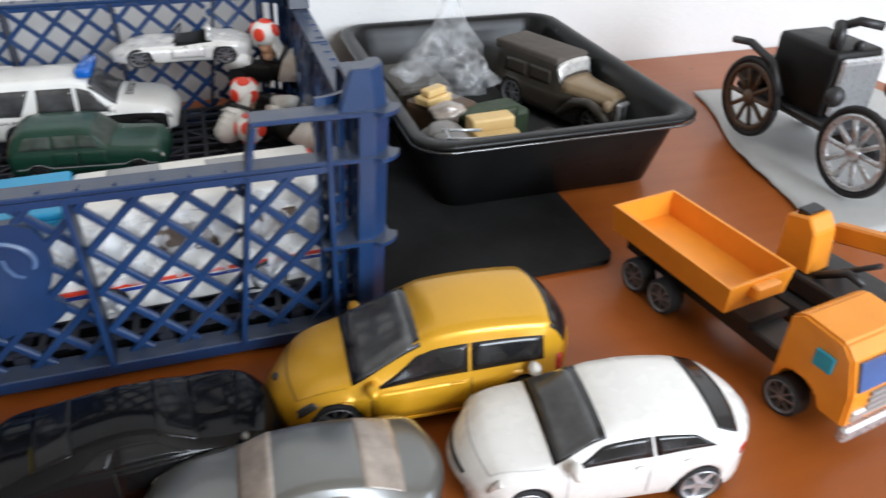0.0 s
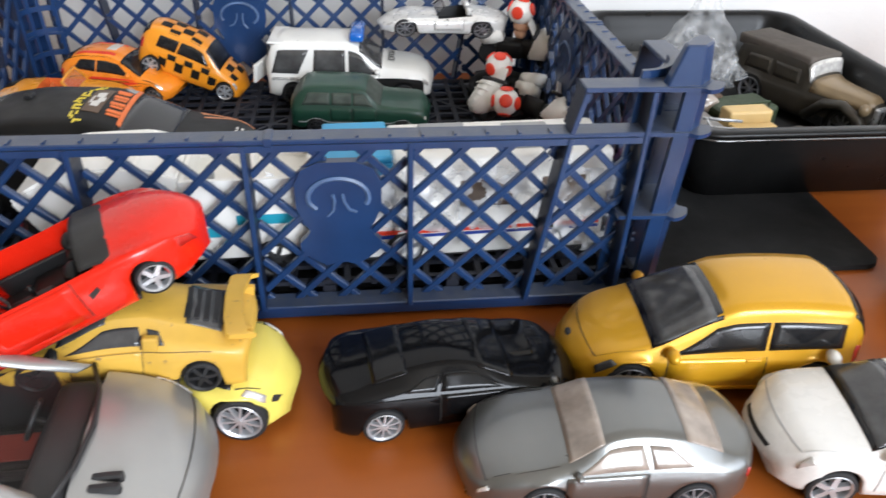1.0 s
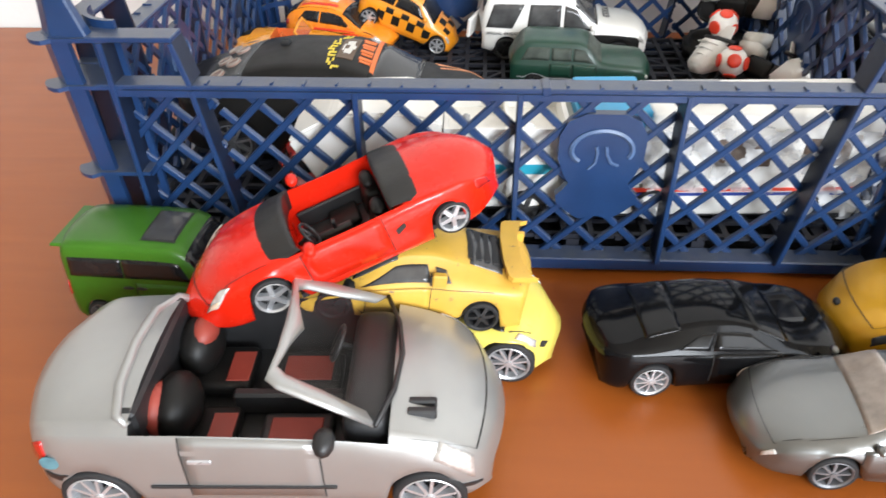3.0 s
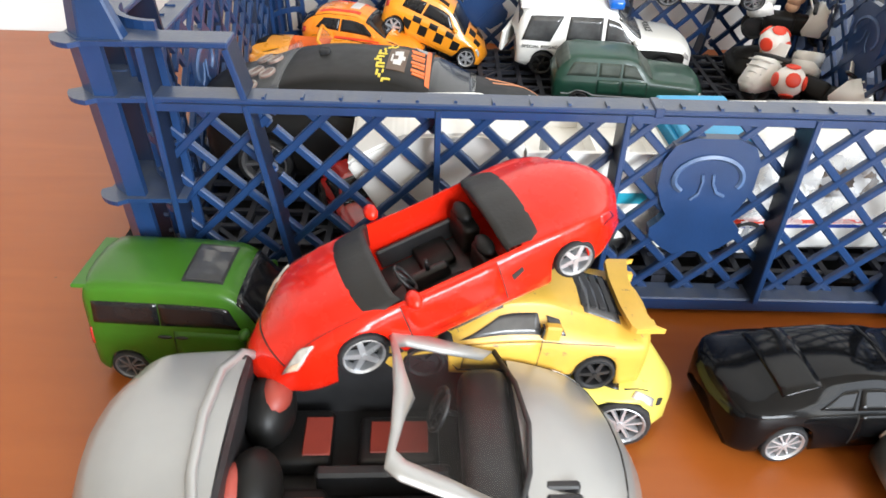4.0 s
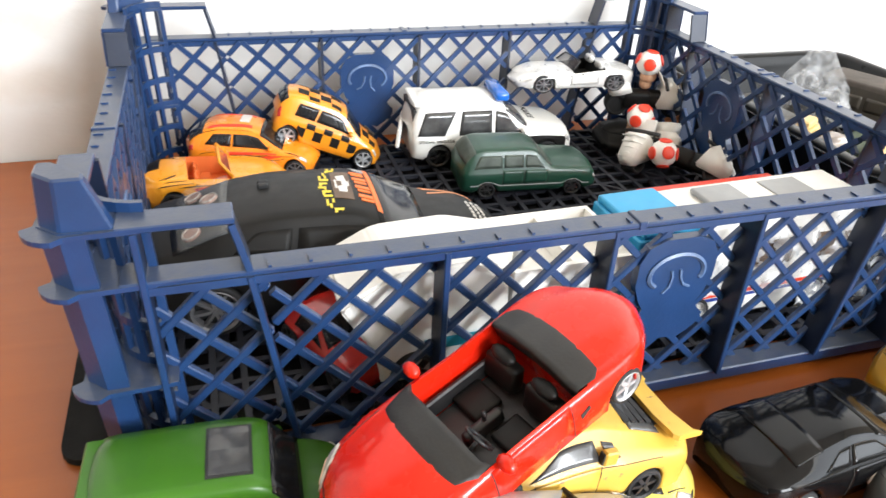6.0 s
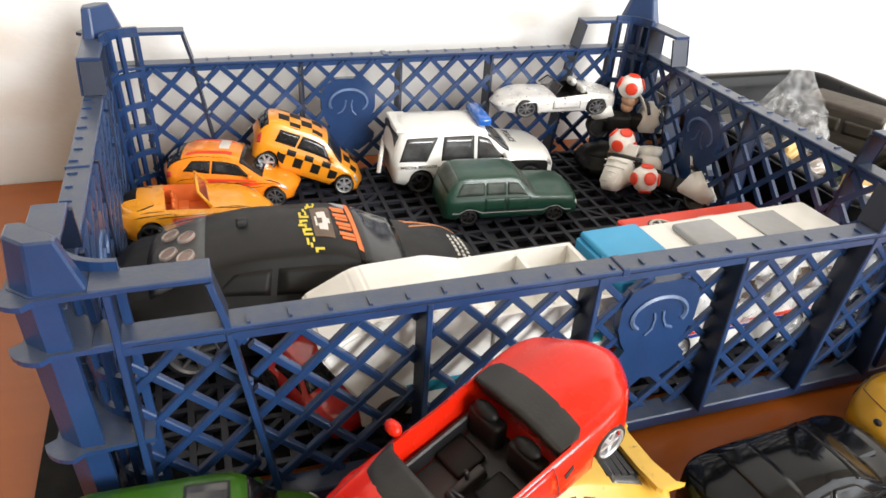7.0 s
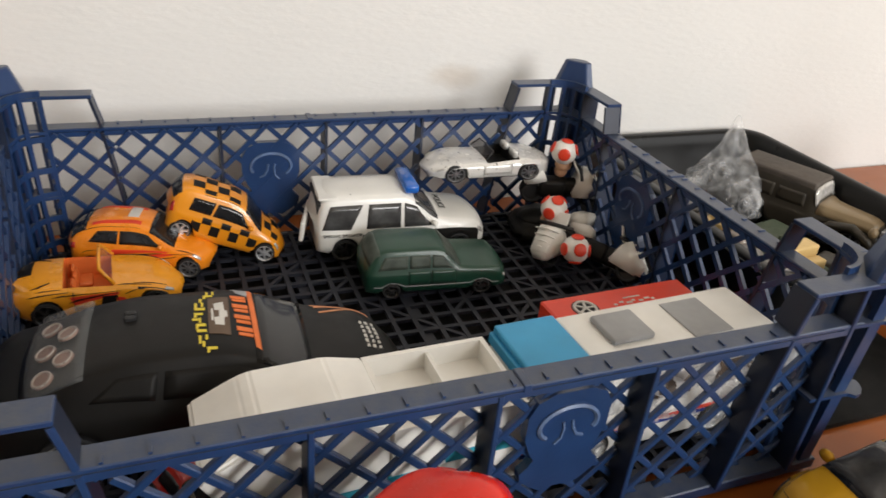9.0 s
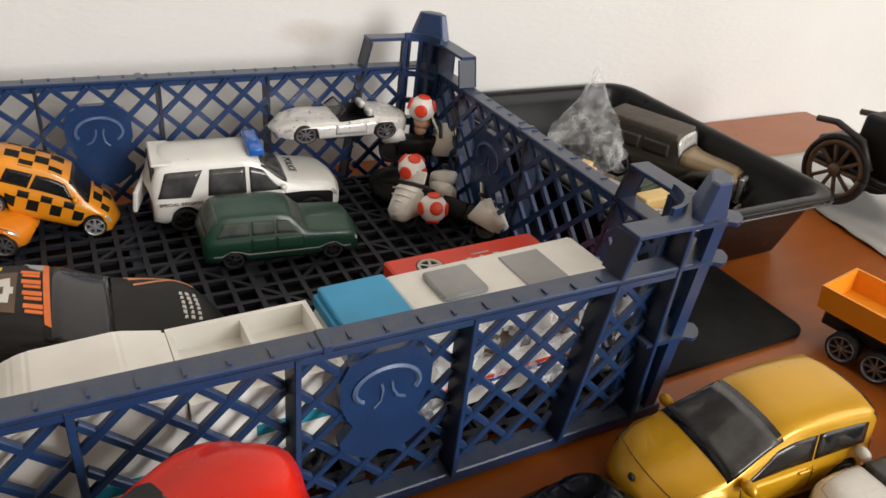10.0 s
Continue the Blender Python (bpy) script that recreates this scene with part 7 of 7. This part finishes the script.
def bike(m, label):
    t = tagged(new("toy_motorbike"), label, "toy motorbike", "toy riders")
    t.matrix_world = m
    b = bmesh.new()
    for k, (x, w) in enumerate(((-0.006, 0.013), (0.012, 0.010))):
        vs = box(b, x - 0.010, x + 0.010, -w / 2, w / 2, 0.006, 0.019, 0.0025, seg=2)
    part("frame", b, M_MATTE, t, "", True)
    b = bmesh.new()
    prof = [(0.008, 0.009), (0.013, 0.024), (0.019, 0.028), (0.033, 0.014), (0.031, 0.006)]
    s_ = [[b.verts.new((x, y * (1 - 0.5 * i / 4), z)) for i, (x, z) in enumerate(prof)] for y in (-0.0110, 0.0110)]
    b.faces.new(s_[0]); b.faces.new(s_[1][::-1])
    for k in range(5):
        b.faces.new((s_[0][k], s_[1][k], s_[1][(k + 1) % 5], s_[0][(k + 1) % 5]))
    bmesh.ops.recalc_face_normals(b, faces=b.faces)
    bmesh.ops.bevel(b, geom=b.edges[:], offset=0.0012, segments=2, affect="EDGES")
    fairing = part("front_fairing", b, M_TOYWHITE, t, "white plastic fairing", True)
    for k in range(4):
        b = bmesh.new()
        x = 0.0215 + 0.0028 * k
        tube(b, [(x, -0.0095 + 0.0014 * k, 0.0255 - 0.0034 * k), (x + 0.0006, 0, 0.0268 - 0.0034 * k), (x, 0.0095 - 0.0014 * k, 0.0255 - 0.0034 * k)], 0.0006, 5)
        part("ridge", b, M_TOYWHITE, fairing, "", True)
    b = bmesh.new()
    box(b, -0.0006, 0.0006, -0.0085, 0.0085, 0.0, 0.0120, 0.0005, Matrix.Translation((0.0125, 0, 0.0240)) @ Matrix.Rotation(radians(-28), 4, "Y"))
    part("screen", b, M_TOYWHITE, t, "white plastic wind screen")
    b = bmesh.new()
    prof = [(-0.010, 0.018), (-0.014, 0.027), (-0.030, 0.024), (-0.026, 0.015)]
    s_ = [[b.verts.new((x, y, z)) for x, z in prof] for y in (-0.0065, 0.0065)]
    b.faces.new(s_[0]); b.faces.new(s_[1][::-1])
    for k in range(4):
        b.faces.new((s_[0][k], s_[1][k], s_[1][(k + 1) % 4], s_[0][(k + 1) % 4]))
    bmesh.ops.recalc_face_normals(b, faces=b.faces)
    bmesh.ops.bevel(b, geom=b.edges[:], offset=0.0012, segments=2, affect="EDGES")
    part("tail_fairing", b, M_TOYWHITE, t, "white plastic tail", True)
    for x in (-0.020, 0.022):
        w = new("wheel")
        w.parent = t
        w.matrix_basis = Matrix.LocRotScale((x, 0, 0.0085), Euler((0, 0, 0)), (0.0085, 0.010, 0.0085))
        for n, me in (("tyre", TYRE), ("brake_disc", DISC)):
            o = new(n, me)
            o.parent = w
    b = bmesh.new()
    tube(b, [(0.012, -0.014, 0.026), (0.014, 0, 0.0275), (0.012, 0.014, 0.026)], 0.0014)
    part("handlebar", b, M_BLACK, t, "", True)
    return t


bike(Matrix.Translation((0.1555, 0.2040, FLOOR)) @ Euler((radians(10), 0, radians(205))).to_matrix().to_4x4(), "black and white toy motorbike lying in the crate")
rider("toy_figure", Matrix.Translation((0.1510, 0.1935, 0.0310)) @ Euler((radians(72), 0, radians(-20))).to_matrix().to_4x4(), "plain white-capped toy figure with red spots, lying down")
bike(Matrix.Translation((0.1660, 0.1810, FLOOR)) @ Euler((radians(-35), 0, radians(-60))).to_matrix().to_4x4(), "black and white toy motorbike tipped on its side")
rider("toy_figure", Matrix.Translation((0.1475, 0.2235, 0.0340)) @ Euler((radians(25), radians(-20), radians(30))).to_matrix().to_4x4(), "plain white-capped toy figure with red spots, on a motorbike")
bike(Matrix.Translation((0.1660, 0.2450, 0.0380)) @ Euler((radians(4), 0, radians(-18))).to_matrix().to_4x4(), "black and white toy motorbike stacked on top of others")
rider("toy_figure", Matrix.Translation((0.1675, 0.2480, 0.0605)) @ Euler((radians(8), 0, radians(-30))).to_matrix().to_4x4(), "plain white-capped toy figure with red spots, riding on top")
# dark motorbike body lying under the upper ones
b = bmesh.new()
slab(b, [(0.127, 0.225), (0.145, 0.215), (0.171, 0.221), (0.177, 0.249), (0.159, 0.265), (0.133, 0.257)], FLOOR, 0.030)
bmesh.ops.bevel(b, geom=b.edges[:], offset=0.004, segments=2, affect="EDGES")
ball(b, (0.149, 0.239, 0.0300), (0.016, 0.013, 0.0045), 12)
tagged(part("toy_kart", b, M_MATTE, None, "", True), "black plastic toy kart body under the motorbikes", "toy kart")

# crumpled clear packing film pushed in behind the front lattice
film = tagged(new("packing_film"), "crumpled clear packing film pressed against the front lattice", "plastic film")
for k, (xa, xb, ya, zt) in enumerate(((0.004, 0.072, 0.0205, 0.072), (0.064, 0.132, 0.0235, 0.074), (0.124, 0.178, 0.0210, 0.075))):
    b = bmesh.new()
    NU, NV = 36, 36
    rows = []
    for i in range(NU):
        row = []
        for j in range(NV):
            u, v = i / (NU - 1), j / (NV - 1)
            x = xa + (xb - xa) * u + 0.003 * noise.noise(Vector((v * 9, k * 5.0, 2.0)))
            zl = (0.040, 0.034, 0.022)[k]
            z = zl + (zt - zl) * v - 0.007 * abs(math.sin(4 * u + k)) * v
            w = noise.noise(Vector((x * 60, z * 60, 1.0 + k))) + 0.6 * noise.noise(Vector((x * 150, z * 150, 4.0)))
            row.append(b.verts.new((x, ya + 0.0036 * max(-1, min(1, w)), z)))
        rows.append(row)
    for i in range(NU - 1):
        for j in range(NV - 1):
            b.faces.new((rows[i][j], rows[i + 1][j], rows[i + 1][j + 1], rows[i][j + 1]))
    part("film_fold", b, M_FILM, film)

# ---- black tray with toys ----
def rounded(x0, x1, y0, y1, r, n=6):
    out = []
    for cx, cy, a0 in ((x1 - r, y1 - r, 0), (x0 + r, y1 - r, 90), (x0 + r, y0 + r, 180), (x1 - r, y0 + r, 270)):
        for k in range(n + 1):
            a = radians(a0 + 90 * k / n)
            out.append((cx + r * math.cos(a), cy + r * math.sin(a)))
    return out


tray = tagged(new("plastic_tray"), "deep glossy black plastic tray holding toy vehicles and odds and ends", "tray")
b = bmesh.new()
RINGS = [(0.020, 0.022, 0.0038), (0.0095, 0.028, 0.046), (0.009, 0.030, 0.0500), (0.002, 0.032, 0.0508), (0.000, 0.033, 0.0532), (0.0025, 0.032, 0.0546), (0.0085, 0.029, 0.0546), (0.0105, 0.028, 0.0520), (0.0125, 0.027, 0.044), (0.0225, 0.022, 0.0062)]
rows = []
for inset, r, z in RINGS:
    rows.append([b.verts.new((x, y, z)) for x, y in rounded(0.2300 + inset, 0.4200 - inset, 0.0815 + inset, 0.3290 - inset, r * 0.68)])
k = len(rows[0])
for i in range(len(rows) - 1):
    for j in range(k):
        b.faces.new((rows[i][j], rows[i][(j + 1) % k], rows[i + 1][(j + 1) % k], rows[i + 1][j]))
b.faces.new(rows[0][::-1]); b.faces.new(rows[-1])
bmesh.ops.recalc_face_normals(b, faces=b.faces)
part("tray_body", b, M_TRAY, tray, "", True)
b = bmesh.new()
pts = [(x, y, 0.0505) for x, y in rounded(0.2312, 0.4188, 0.0817, 0.3278, 0.0218)]
tube(b, pts + [pts[0]], 0.0010, 5)
part("rim_edge", b, M_TRAYRIM, tray, "", True)
b = bmesh.new()
pts = [(x, y, 0.0465) for x, y in rounded(0.2392, 0.4108, 0.0897, 0.3198, 0.0190)]
tube(b, pts + [pts[0]], 0.0011, 6)
part("rim_edge", b, M_TRAYRIM, tray, "", True)

TZ = 0.0063
# field car with dark canvas roof
sh = Shell(0.134, 0.042, [(0, 0.024), (0.03, 0.027), (0.4, 0.028), (0.6, 0.029), (0.9, 0.0285), (1, 0.025)],
           [(0, 0.030), (0.02, 0.046), (0.06, 0.0515), (0.3, 0.0545), (0.5, 0.0545), (0.56, 0.0525), (0.585, 0.042), (0.62, 0.0385), (0.93, 0.0365), (1, 0.033)],
           [(0, 0.93), (0.1, 0.92), (0.55, 0.92), (0.62, 0.78), (0.9, 0.62), (1, 0.58)], [(0, 0.94), (0.06, 1.0), (0.56, 1.0), (0.66, 0.86), (0.9, 0.70), (1, 0.66)], 0.009, ((-0.042, 0.013), (0.046, 0.013)), 1.05, 0.003)
jeep = car("field_car", place(0.3830, 0.2110, TZ, -68) @ Matrix.Scale(0.90, 4), sh, M_FIELD, "dark brown toy field car with canvas roof and khaki bonnet", style="dark", wheel_w=0.009,
           side_windows=[[(0.10, 4.2), (0.30, 4.2), (0.30, 4.75), (0.12, 4.75)], [(0.33, 4.2), (0.52, 4.2), (0.51, 4.75), (0.33, 4.75)]], glass_mat=M_FIELD)
b = bmesh.new(); box(b, -0.0665, 0.0075, -0.0190, 0.0190, 0.0475, 0.0560, 0.0022, seg=3)
part("canvas_roof", b, M_HOOD, jeep, "dark canvas roof", True)
part("windscreen", sh.patch([(0.562, 4.95), (0.588, 4.7), (0.588, 11.3), (0.562, 11.05)], 0.0012, 3, 10), M_LAMP, jeep, "pale windscreen", True)
part("bonnet", sh.patch([(0.60, 4.15), (0.97, 4.15), (0.97, 11.85), (0.60, 11.85)], 0.0008, 8, 14), M_KHAKI, jeep, "khaki brown bonnet", True)
for sy in (1, -1):
    b = bmesh.new()
    tube(b, [(0.016, sy * 0.0205, 0.012), (0.030, sy * 0.0205, 0.027), (0.046, sy * 0.0205, 0.031), (0.060, sy * 0.0195, 0.024), (0.066, sy * 0.0185, 0.016)], 0.0042, 8)
    part("mudguard", b, M_FIELD, jeep, "", True)
    b = bmesh.new()
    ball(b, (0.062, sy * 0.0175, 0.0325), (0.0040, 0.0050, 0.0050), 10)
    part("headlamp", b, M_KHAKI, jeep, "", True)
b = bmesh.new(); box(b, 0.0660, 0.0700, -0.0125, 0.0125, 0.012, 0.0350, 0.001)
rad = part("radiator", b, M_CHROME, jeep)
for k in range(4):
    b = bmesh.new(); box(b, 0.0700, 0.0704, -0.0090 + k * 0.0052, -0.0064 + k * 0.0052, 0.0145, 0.0325)
    part("radiator_slot", b, M_SEAM, rad)
b = bmesh.new(); box(b, 0.0705, 0.0735, -0.020, 0.020, 0.009, 0.0125, 0.001)
part("bumper", b, M_CHROME, jeep)

# bits around it
def lump(name, label, category, c, r, material, seed, rough=0.25):
    bm = bmesh.new()
    bmesh.ops.create_icosphere(bm, subdivisions=3, radius=1.0)
    for v in bm.verts:
        v.co *= 1 + rough * (noise.noise(v.co * 1.4 + Vector((seed, 0, 0))))
        v.co = Vector((v.co.x * r[0], v.co.y * r[1], v.co.z * r[2]))
    o = tagged(part(name, bm, material, None, "", True), label, category)
    o.location = c
    return o


b = bmesh.new(); box(b, -0.0150, 0.0150, -0.004, 0.009, 0, 0.0165, 0.0016, seg=2); box(b, -0.0150, 0.0150, -0.0125, -0.0042, 0, 0.0095, 0.0014, seg=2)
o = tagged(part("toy_bench", b, M_WOODBLK), "pale yellow plastic toy bench seat", "toy part")
o.matrix_world = place(0.2946, 0.1347, 0.0300, 4)
b = bmesh.new(); box(b, -0.026, 0.026, -0.018, 0.018, 0, 0.0235, 0.003, seg=2)
tagged(part("toy_cargo_box", b, M_OLIVE), "olive green plastic toy body part", "toy part").matrix_world = place(0.2946, 0.1414, TZ, 5)
b = bmesh.new(); box(b, -0.024, 0.024, -0.014, 0.014, 0, 0.028, 0.003, seg=2); tube(b, [(-0.012, -0.015, 0.026), (-0.012, -0.015, 0.033), (0.012, -0.015, 0.033), (0.012, -0.015, 0.026)], 0.0009)
tagged(part("toy_trailer", b, M_OLIVE), "olive green plastic toy trailer with thin rail", "toy trailer").matrix_world = place(0.3103, 0.1762, TZ, 12)
lump("pebble", "smooth grey pebble lying in the tray", "pebble", (0.2672, 0.1308, 0.0330), (0.0130, 0.0110, 0.0070), M_STONE, 3)
lump("pebble", "smooth grey pebble lying in the tray", "pebble", (0.2672, 0.1530, 0.0300), (0.0140, 0.0110, 0.0080), M_STONE, 8)
b = bmesh.new(); box(b, 0.259, 0.275, 0.126, 0.176, TZ, 0.0248, 0.003)
tagged(part("cardboard_lump", b, M_BROWN), "dark brown toy part at the tray's bottom", "toy part")
lump("toy_part", "beige plastic toy part in the tray", "toy part", (0.2740, 0.1640, 0.0400), (0.012, 0.009, 0.007), M_TAN, 14, 0.5)
b = bmesh.new(); box(b, -0.022, 0.022, -0.03, 0.03, 0, 0.031, 0.004, seg=2)
tagged(part("toy_box", b, M_FIELD), "dark plastic toy part near the tray's back", "toy part").matrix_world = place(0.2731, 0.2478, TZ, 4)
b = bmesh.new(); box(b, -0.012, 0.012, -0.007, 0.007, 0, 0.006, 0.001); box(b, -0.009, 0.009, -0.0045, 0.0045, 0.006, 0.011, 0.001)
tagged(part("toy_part", b, M_WOODBLK), "yellow plastic toy part in the tray", "toy part").matrix_world = place(0.2721, 0.1898, 0.0370, 30)
b = bmesh.new(); box(b, -0.018, 0.018, -0.02, 0.02, 0, 0.0305, 0.004, seg=2)
tagged(part("toy_part", b, M_BROWN), "dark toy part under the plastic bag", "toy part").matrix_world = place(0.2790, 0.1936, TZ, 30)

b = bmesh.new(); box(b, -0.020, 0.020, -0.012, 0.012, 0, 0.012, 0.002, seg=2); box(b, -0.012, 0.010, -0.010, 0.010, 0.012, 0.021, 0.003, seg=2)
tagged(part("toy_chassis", b, M_FIELD, None, "", True), "dark brown toy vehicle chassis in the tray", "toy part").matrix_world = place(0.3397, 0.1414, TZ, 20)
b = bmesh.new(); box(b, -0.016, 0.016, -0.013, 0.013, 0, 0.020, 0.003, seg=2); tube(b, [(-0.012, -0.012, 0.020), (-0.011, -0.013, 0.028), (0.011, -0.013, 0.028), (0.012, -0.012, 0.020)], 0.0008)
tagged(part("toy_cargo_box", b, M_OLIVE, None, "", False), "olive green toy part with thin wire handle", "toy part").matrix_world = place(0.3299, 0.1173, TZ, -6)
b = bmesh.new(); tube(b, [(0.2555, 0.1095, 0.0465), (0.2829, 0.1047, 0.0455)], 0.0012); tube(b, [(0.2555, 0.1173, 0.0490), (0.2790, 0.1134, 0.0480)], 0.0010)
tube(b, [(0.2574, 0.1095, 0.0465), (0.2574, 0.1173, 0.0490)], 0.0009)
tagged(part("metal_clip", b, M_CHROME, None, "", True), "bent shiny metal clip resting on toys", "metal clip")
b = bmesh.new(); box(b, -0.013, 0.013, -0.010, 0.010, 0, 0.016, 0.002, seg=2)
o = tagged(part("toy_block", b, M_BLACK), "small black plastic toy block with white marks", "toy part")
o.matrix_world = place(0.3867, 0.1182, TZ, 12)
for k in range(3):
    b = bmesh.new(); box(b, -0.004, 0.004, -0.004 + 0.003 * k, -0.0028 + 0.003 * k, 0.0160, 0.0164)
    part("white_mark", b, M_WHITETXT, o)

# crumpled clear bag, its neck pulled up into a thin spike
b = bmesh.new()
NR, NS = 26, 34
rows = []
for i in range(NR):
    f = i / (NR - 1)
    rr = 0.030 * (1 - f) ** 0.95 * (1.0 + 0.15 * math.sin(6.0 * f)) + 0.0012
    row = []
    for j in range(NS):
        a = 2 * math.pi * j / NS
        fold = 1 + 0.5 * noise.noise(Vector((math.cos(a) * 3.0, math.sin(a) * 3.0, f * 3.0))) + 0.25 * noise.noise(Vector((math.cos(a) * 8.0, math.sin(a) * 8.0, f * 7.0)))
        row.append(b.verts.new((rr * fold * math.cos(a) + 0.005 * f ** 2, rr * fold * math.sin(a) * 0.8 + 0.010 * f ** 2, 0.068 * f)))
    rows.append(row)
def bag_piece(i0, i1):
    bm = bmesh.new()
    ring = [[bm.verts.new(v.co) for v in rows[i]] for i in range(i0, i1 + 1)]
    for p, q in zip(ring, ring[1:]):
        for j in range(NS):
            bm.faces.new((p[j], p[(j + 1) % NS], q[(j + 1) % NS], q[j]))
    return bm


o = tagged(new("plastic_bag"), "crumpled clear plastic bag standing in the tray", "plastic bag")
part("bag_belly", bag_piece(0, 16), M_BAG, o, "", True)
part("twisted_neck", bag_piece(16, NR - 1), M_BAG, o, "twisted clear neck", True)
b.free()
o.location = (0.2895, 0.2120, 0.0400)

# ---- vintage motor car on a grey sheet ----
b = bmesh.new()
NX, NY = 30, 34
g = []
for i in range(NX):
    row = []
    for j in range(NY):
        u, v = i / (NX - 1), j / (NY - 1)
        y = 0.005 + 0.232 * v
        xl = 0.456 + 0.066 * v + 0.004 * math.sin(9 * v)
        x = xl + (0.690 - xl) * u
        edge = min(1, 6 * u)
        z = 0.0012 + 0.0022 * (0.5 + 0.5 * noise.noise(Vector((x * 22, y * 22, 0)))) + 0.0030 * (1 - edge) * max(0, noise.noise(Vector((y * 40, 3, 0))))
        row.append(b.verts.new((x, y, z)))
    g.append(row)
for i in range(NX - 1):
    for j in range(NY - 1):
        b.faces.new((g[i][j], g[i + 1][j], g[i + 1][j + 1], g[i][j + 1]))
r_ = bmesh.ops.extrude_face_region(b, geom=b.faces[:])
bmesh.ops.translate(b, vec=(0, 0, -0.0008), verts=[e for e in r_["geom"] if isinstance(e, bmesh.types.BMVert)])
bmesh.ops.recalc_face_normals(b, faces=b.faces)
tagged(part("plastic_sheet", b, M_SHEET, None, "", True), "wrinkled grey plastic sheet lying on the table", "plastic sheet")


def spoked(parent, x, y, r, w, rim_mat, tyre_mat):
    t = new("wheel")
    t.parent = parent
    t.matrix_basis = Matrix.Translation((x, y, r))
    bm = bmesh.new()
    tube(bm, [(r * 0.92 * math.cos(a), 0, r * 0.92 * math.sin(a)) for a in np.linspace(0, 2 * math.pi, 33)], r * 0.085, 8)
    part("tyre", bm, tyre_mat, t, "", True)
    bm = bmesh.new()
    tube(bm, [(r * 0.78 * math.cos(a), 0, r * 0.78 * math.sin(a)) for a in np.linspace(0, 2 * math.pi, 33)], r * 0.085, 6)
    for k in range(10):
        a = 2 * math.pi * k / 10
        tube(bm, [(r * 0.1 * math.cos(a), 0, r * 0.1 * math.sin(a)), (r * 0.8 * math.cos(a), 0, r * 0.8 * math.sin(a))], r * 0.06, 5)
    ball(bm, (0, 0, 0), (r * 0.2, w, r * 0.2), 10)
    part("spoked_rim", bm, rim_mat, t, "", True)


def vintage():
    t = tagged(new("vintage_car"), "black toy vintage motor car with spoked wheels and chrome radiator", "toy car", "toy cars")
    t.matrix_world = place(0.538, 0.104, 0.0035, -88.5) @ Matrix.Scale(0.99, 4)
    for x in (-0.047, 0.054):
        for sy in (-1, 1):
            spoked(t, x, sy * 0.031, 0.030, 0.005, M_CHROME if x > 0 else M_BROWN, M_TYRE)
    b = bmesh.new()
    box(b, -0.078, 0.062, -0.018, 0.018, 0.024, 0.032, 0.002); box(b, -0.07, 0.03, -0.026, 0.026, 0.030, 0.034, 0.001)
    part("chassis", b, M_BLACK, t)
    b = bmesh.new()
    box(b, -0.046, 0.010, -0.021, 0.021, 0.0325, 0.080, 0.004, seg=3)
    part("bonnet", b, M_MATTE, t, "", True)
    b = bmesh.new()
    box(b, 0.0105, 0.0145, -0.0175, 0.0175, 0.036, 0.076, 0.0015)
    rad = part("radiator", b, M_CHROME, t)
    for k in range(11):
        b = bmesh.new(); box(b, 0.0146, 0.0152, -0.0160 + k * 0.0030, -0.0146 + k * 0.0030, 0.039, 0.072)
        part("radiator_fin", b, M_GREY, rad)
    b = bmesh.new()
    box(b, -0.078, -0.047, -0.022, 0.022, 0.0345, 0.050, 0.004, seg=2)
    part("seat_box", b, M_BLACK, t, "", True)
    for sy in (-1, 1):
        b = bmesh.new()
        tube(b, [(-0.078, sy * 0.030, 0.064), (-0.060, sy * 0.030, 0.067), (-0.034, sy * 0.030, 0.060), (-0.020, sy * 0.030, 0.040)], 0.0030, 6)
        part("mudguard", b, M_BLACK, t, "", True)
    b = bmesh.new()
    ball(b, (0.006, 0, 0.0820), (0.004, 0.004, 0.004), 10)
    tube(b, [(-0.010, -0.006, 0.079), (-0.006, -0.010, 0.092), (0.004, -0.004, 0.098), (0.012, 0.008, 0.096)], 0.0034, 6)
    tube(b, [(0.0, -0.014, 0.079), (0.002, -0.016, 0.090), (-0.004, -0.012, 0.095)], 0.0040, 8)
    part("filler_cap", b, M_BLACK, t, "", True)
    for sy in (-1, 1):
        b = bmesh.new(); ball(b, (0.022, sy * 0.026, 0.055), (0.006, 0.007, 0.007), 12)
        part("headlamp", b, M_BLACK, t, "", True)


vintage()
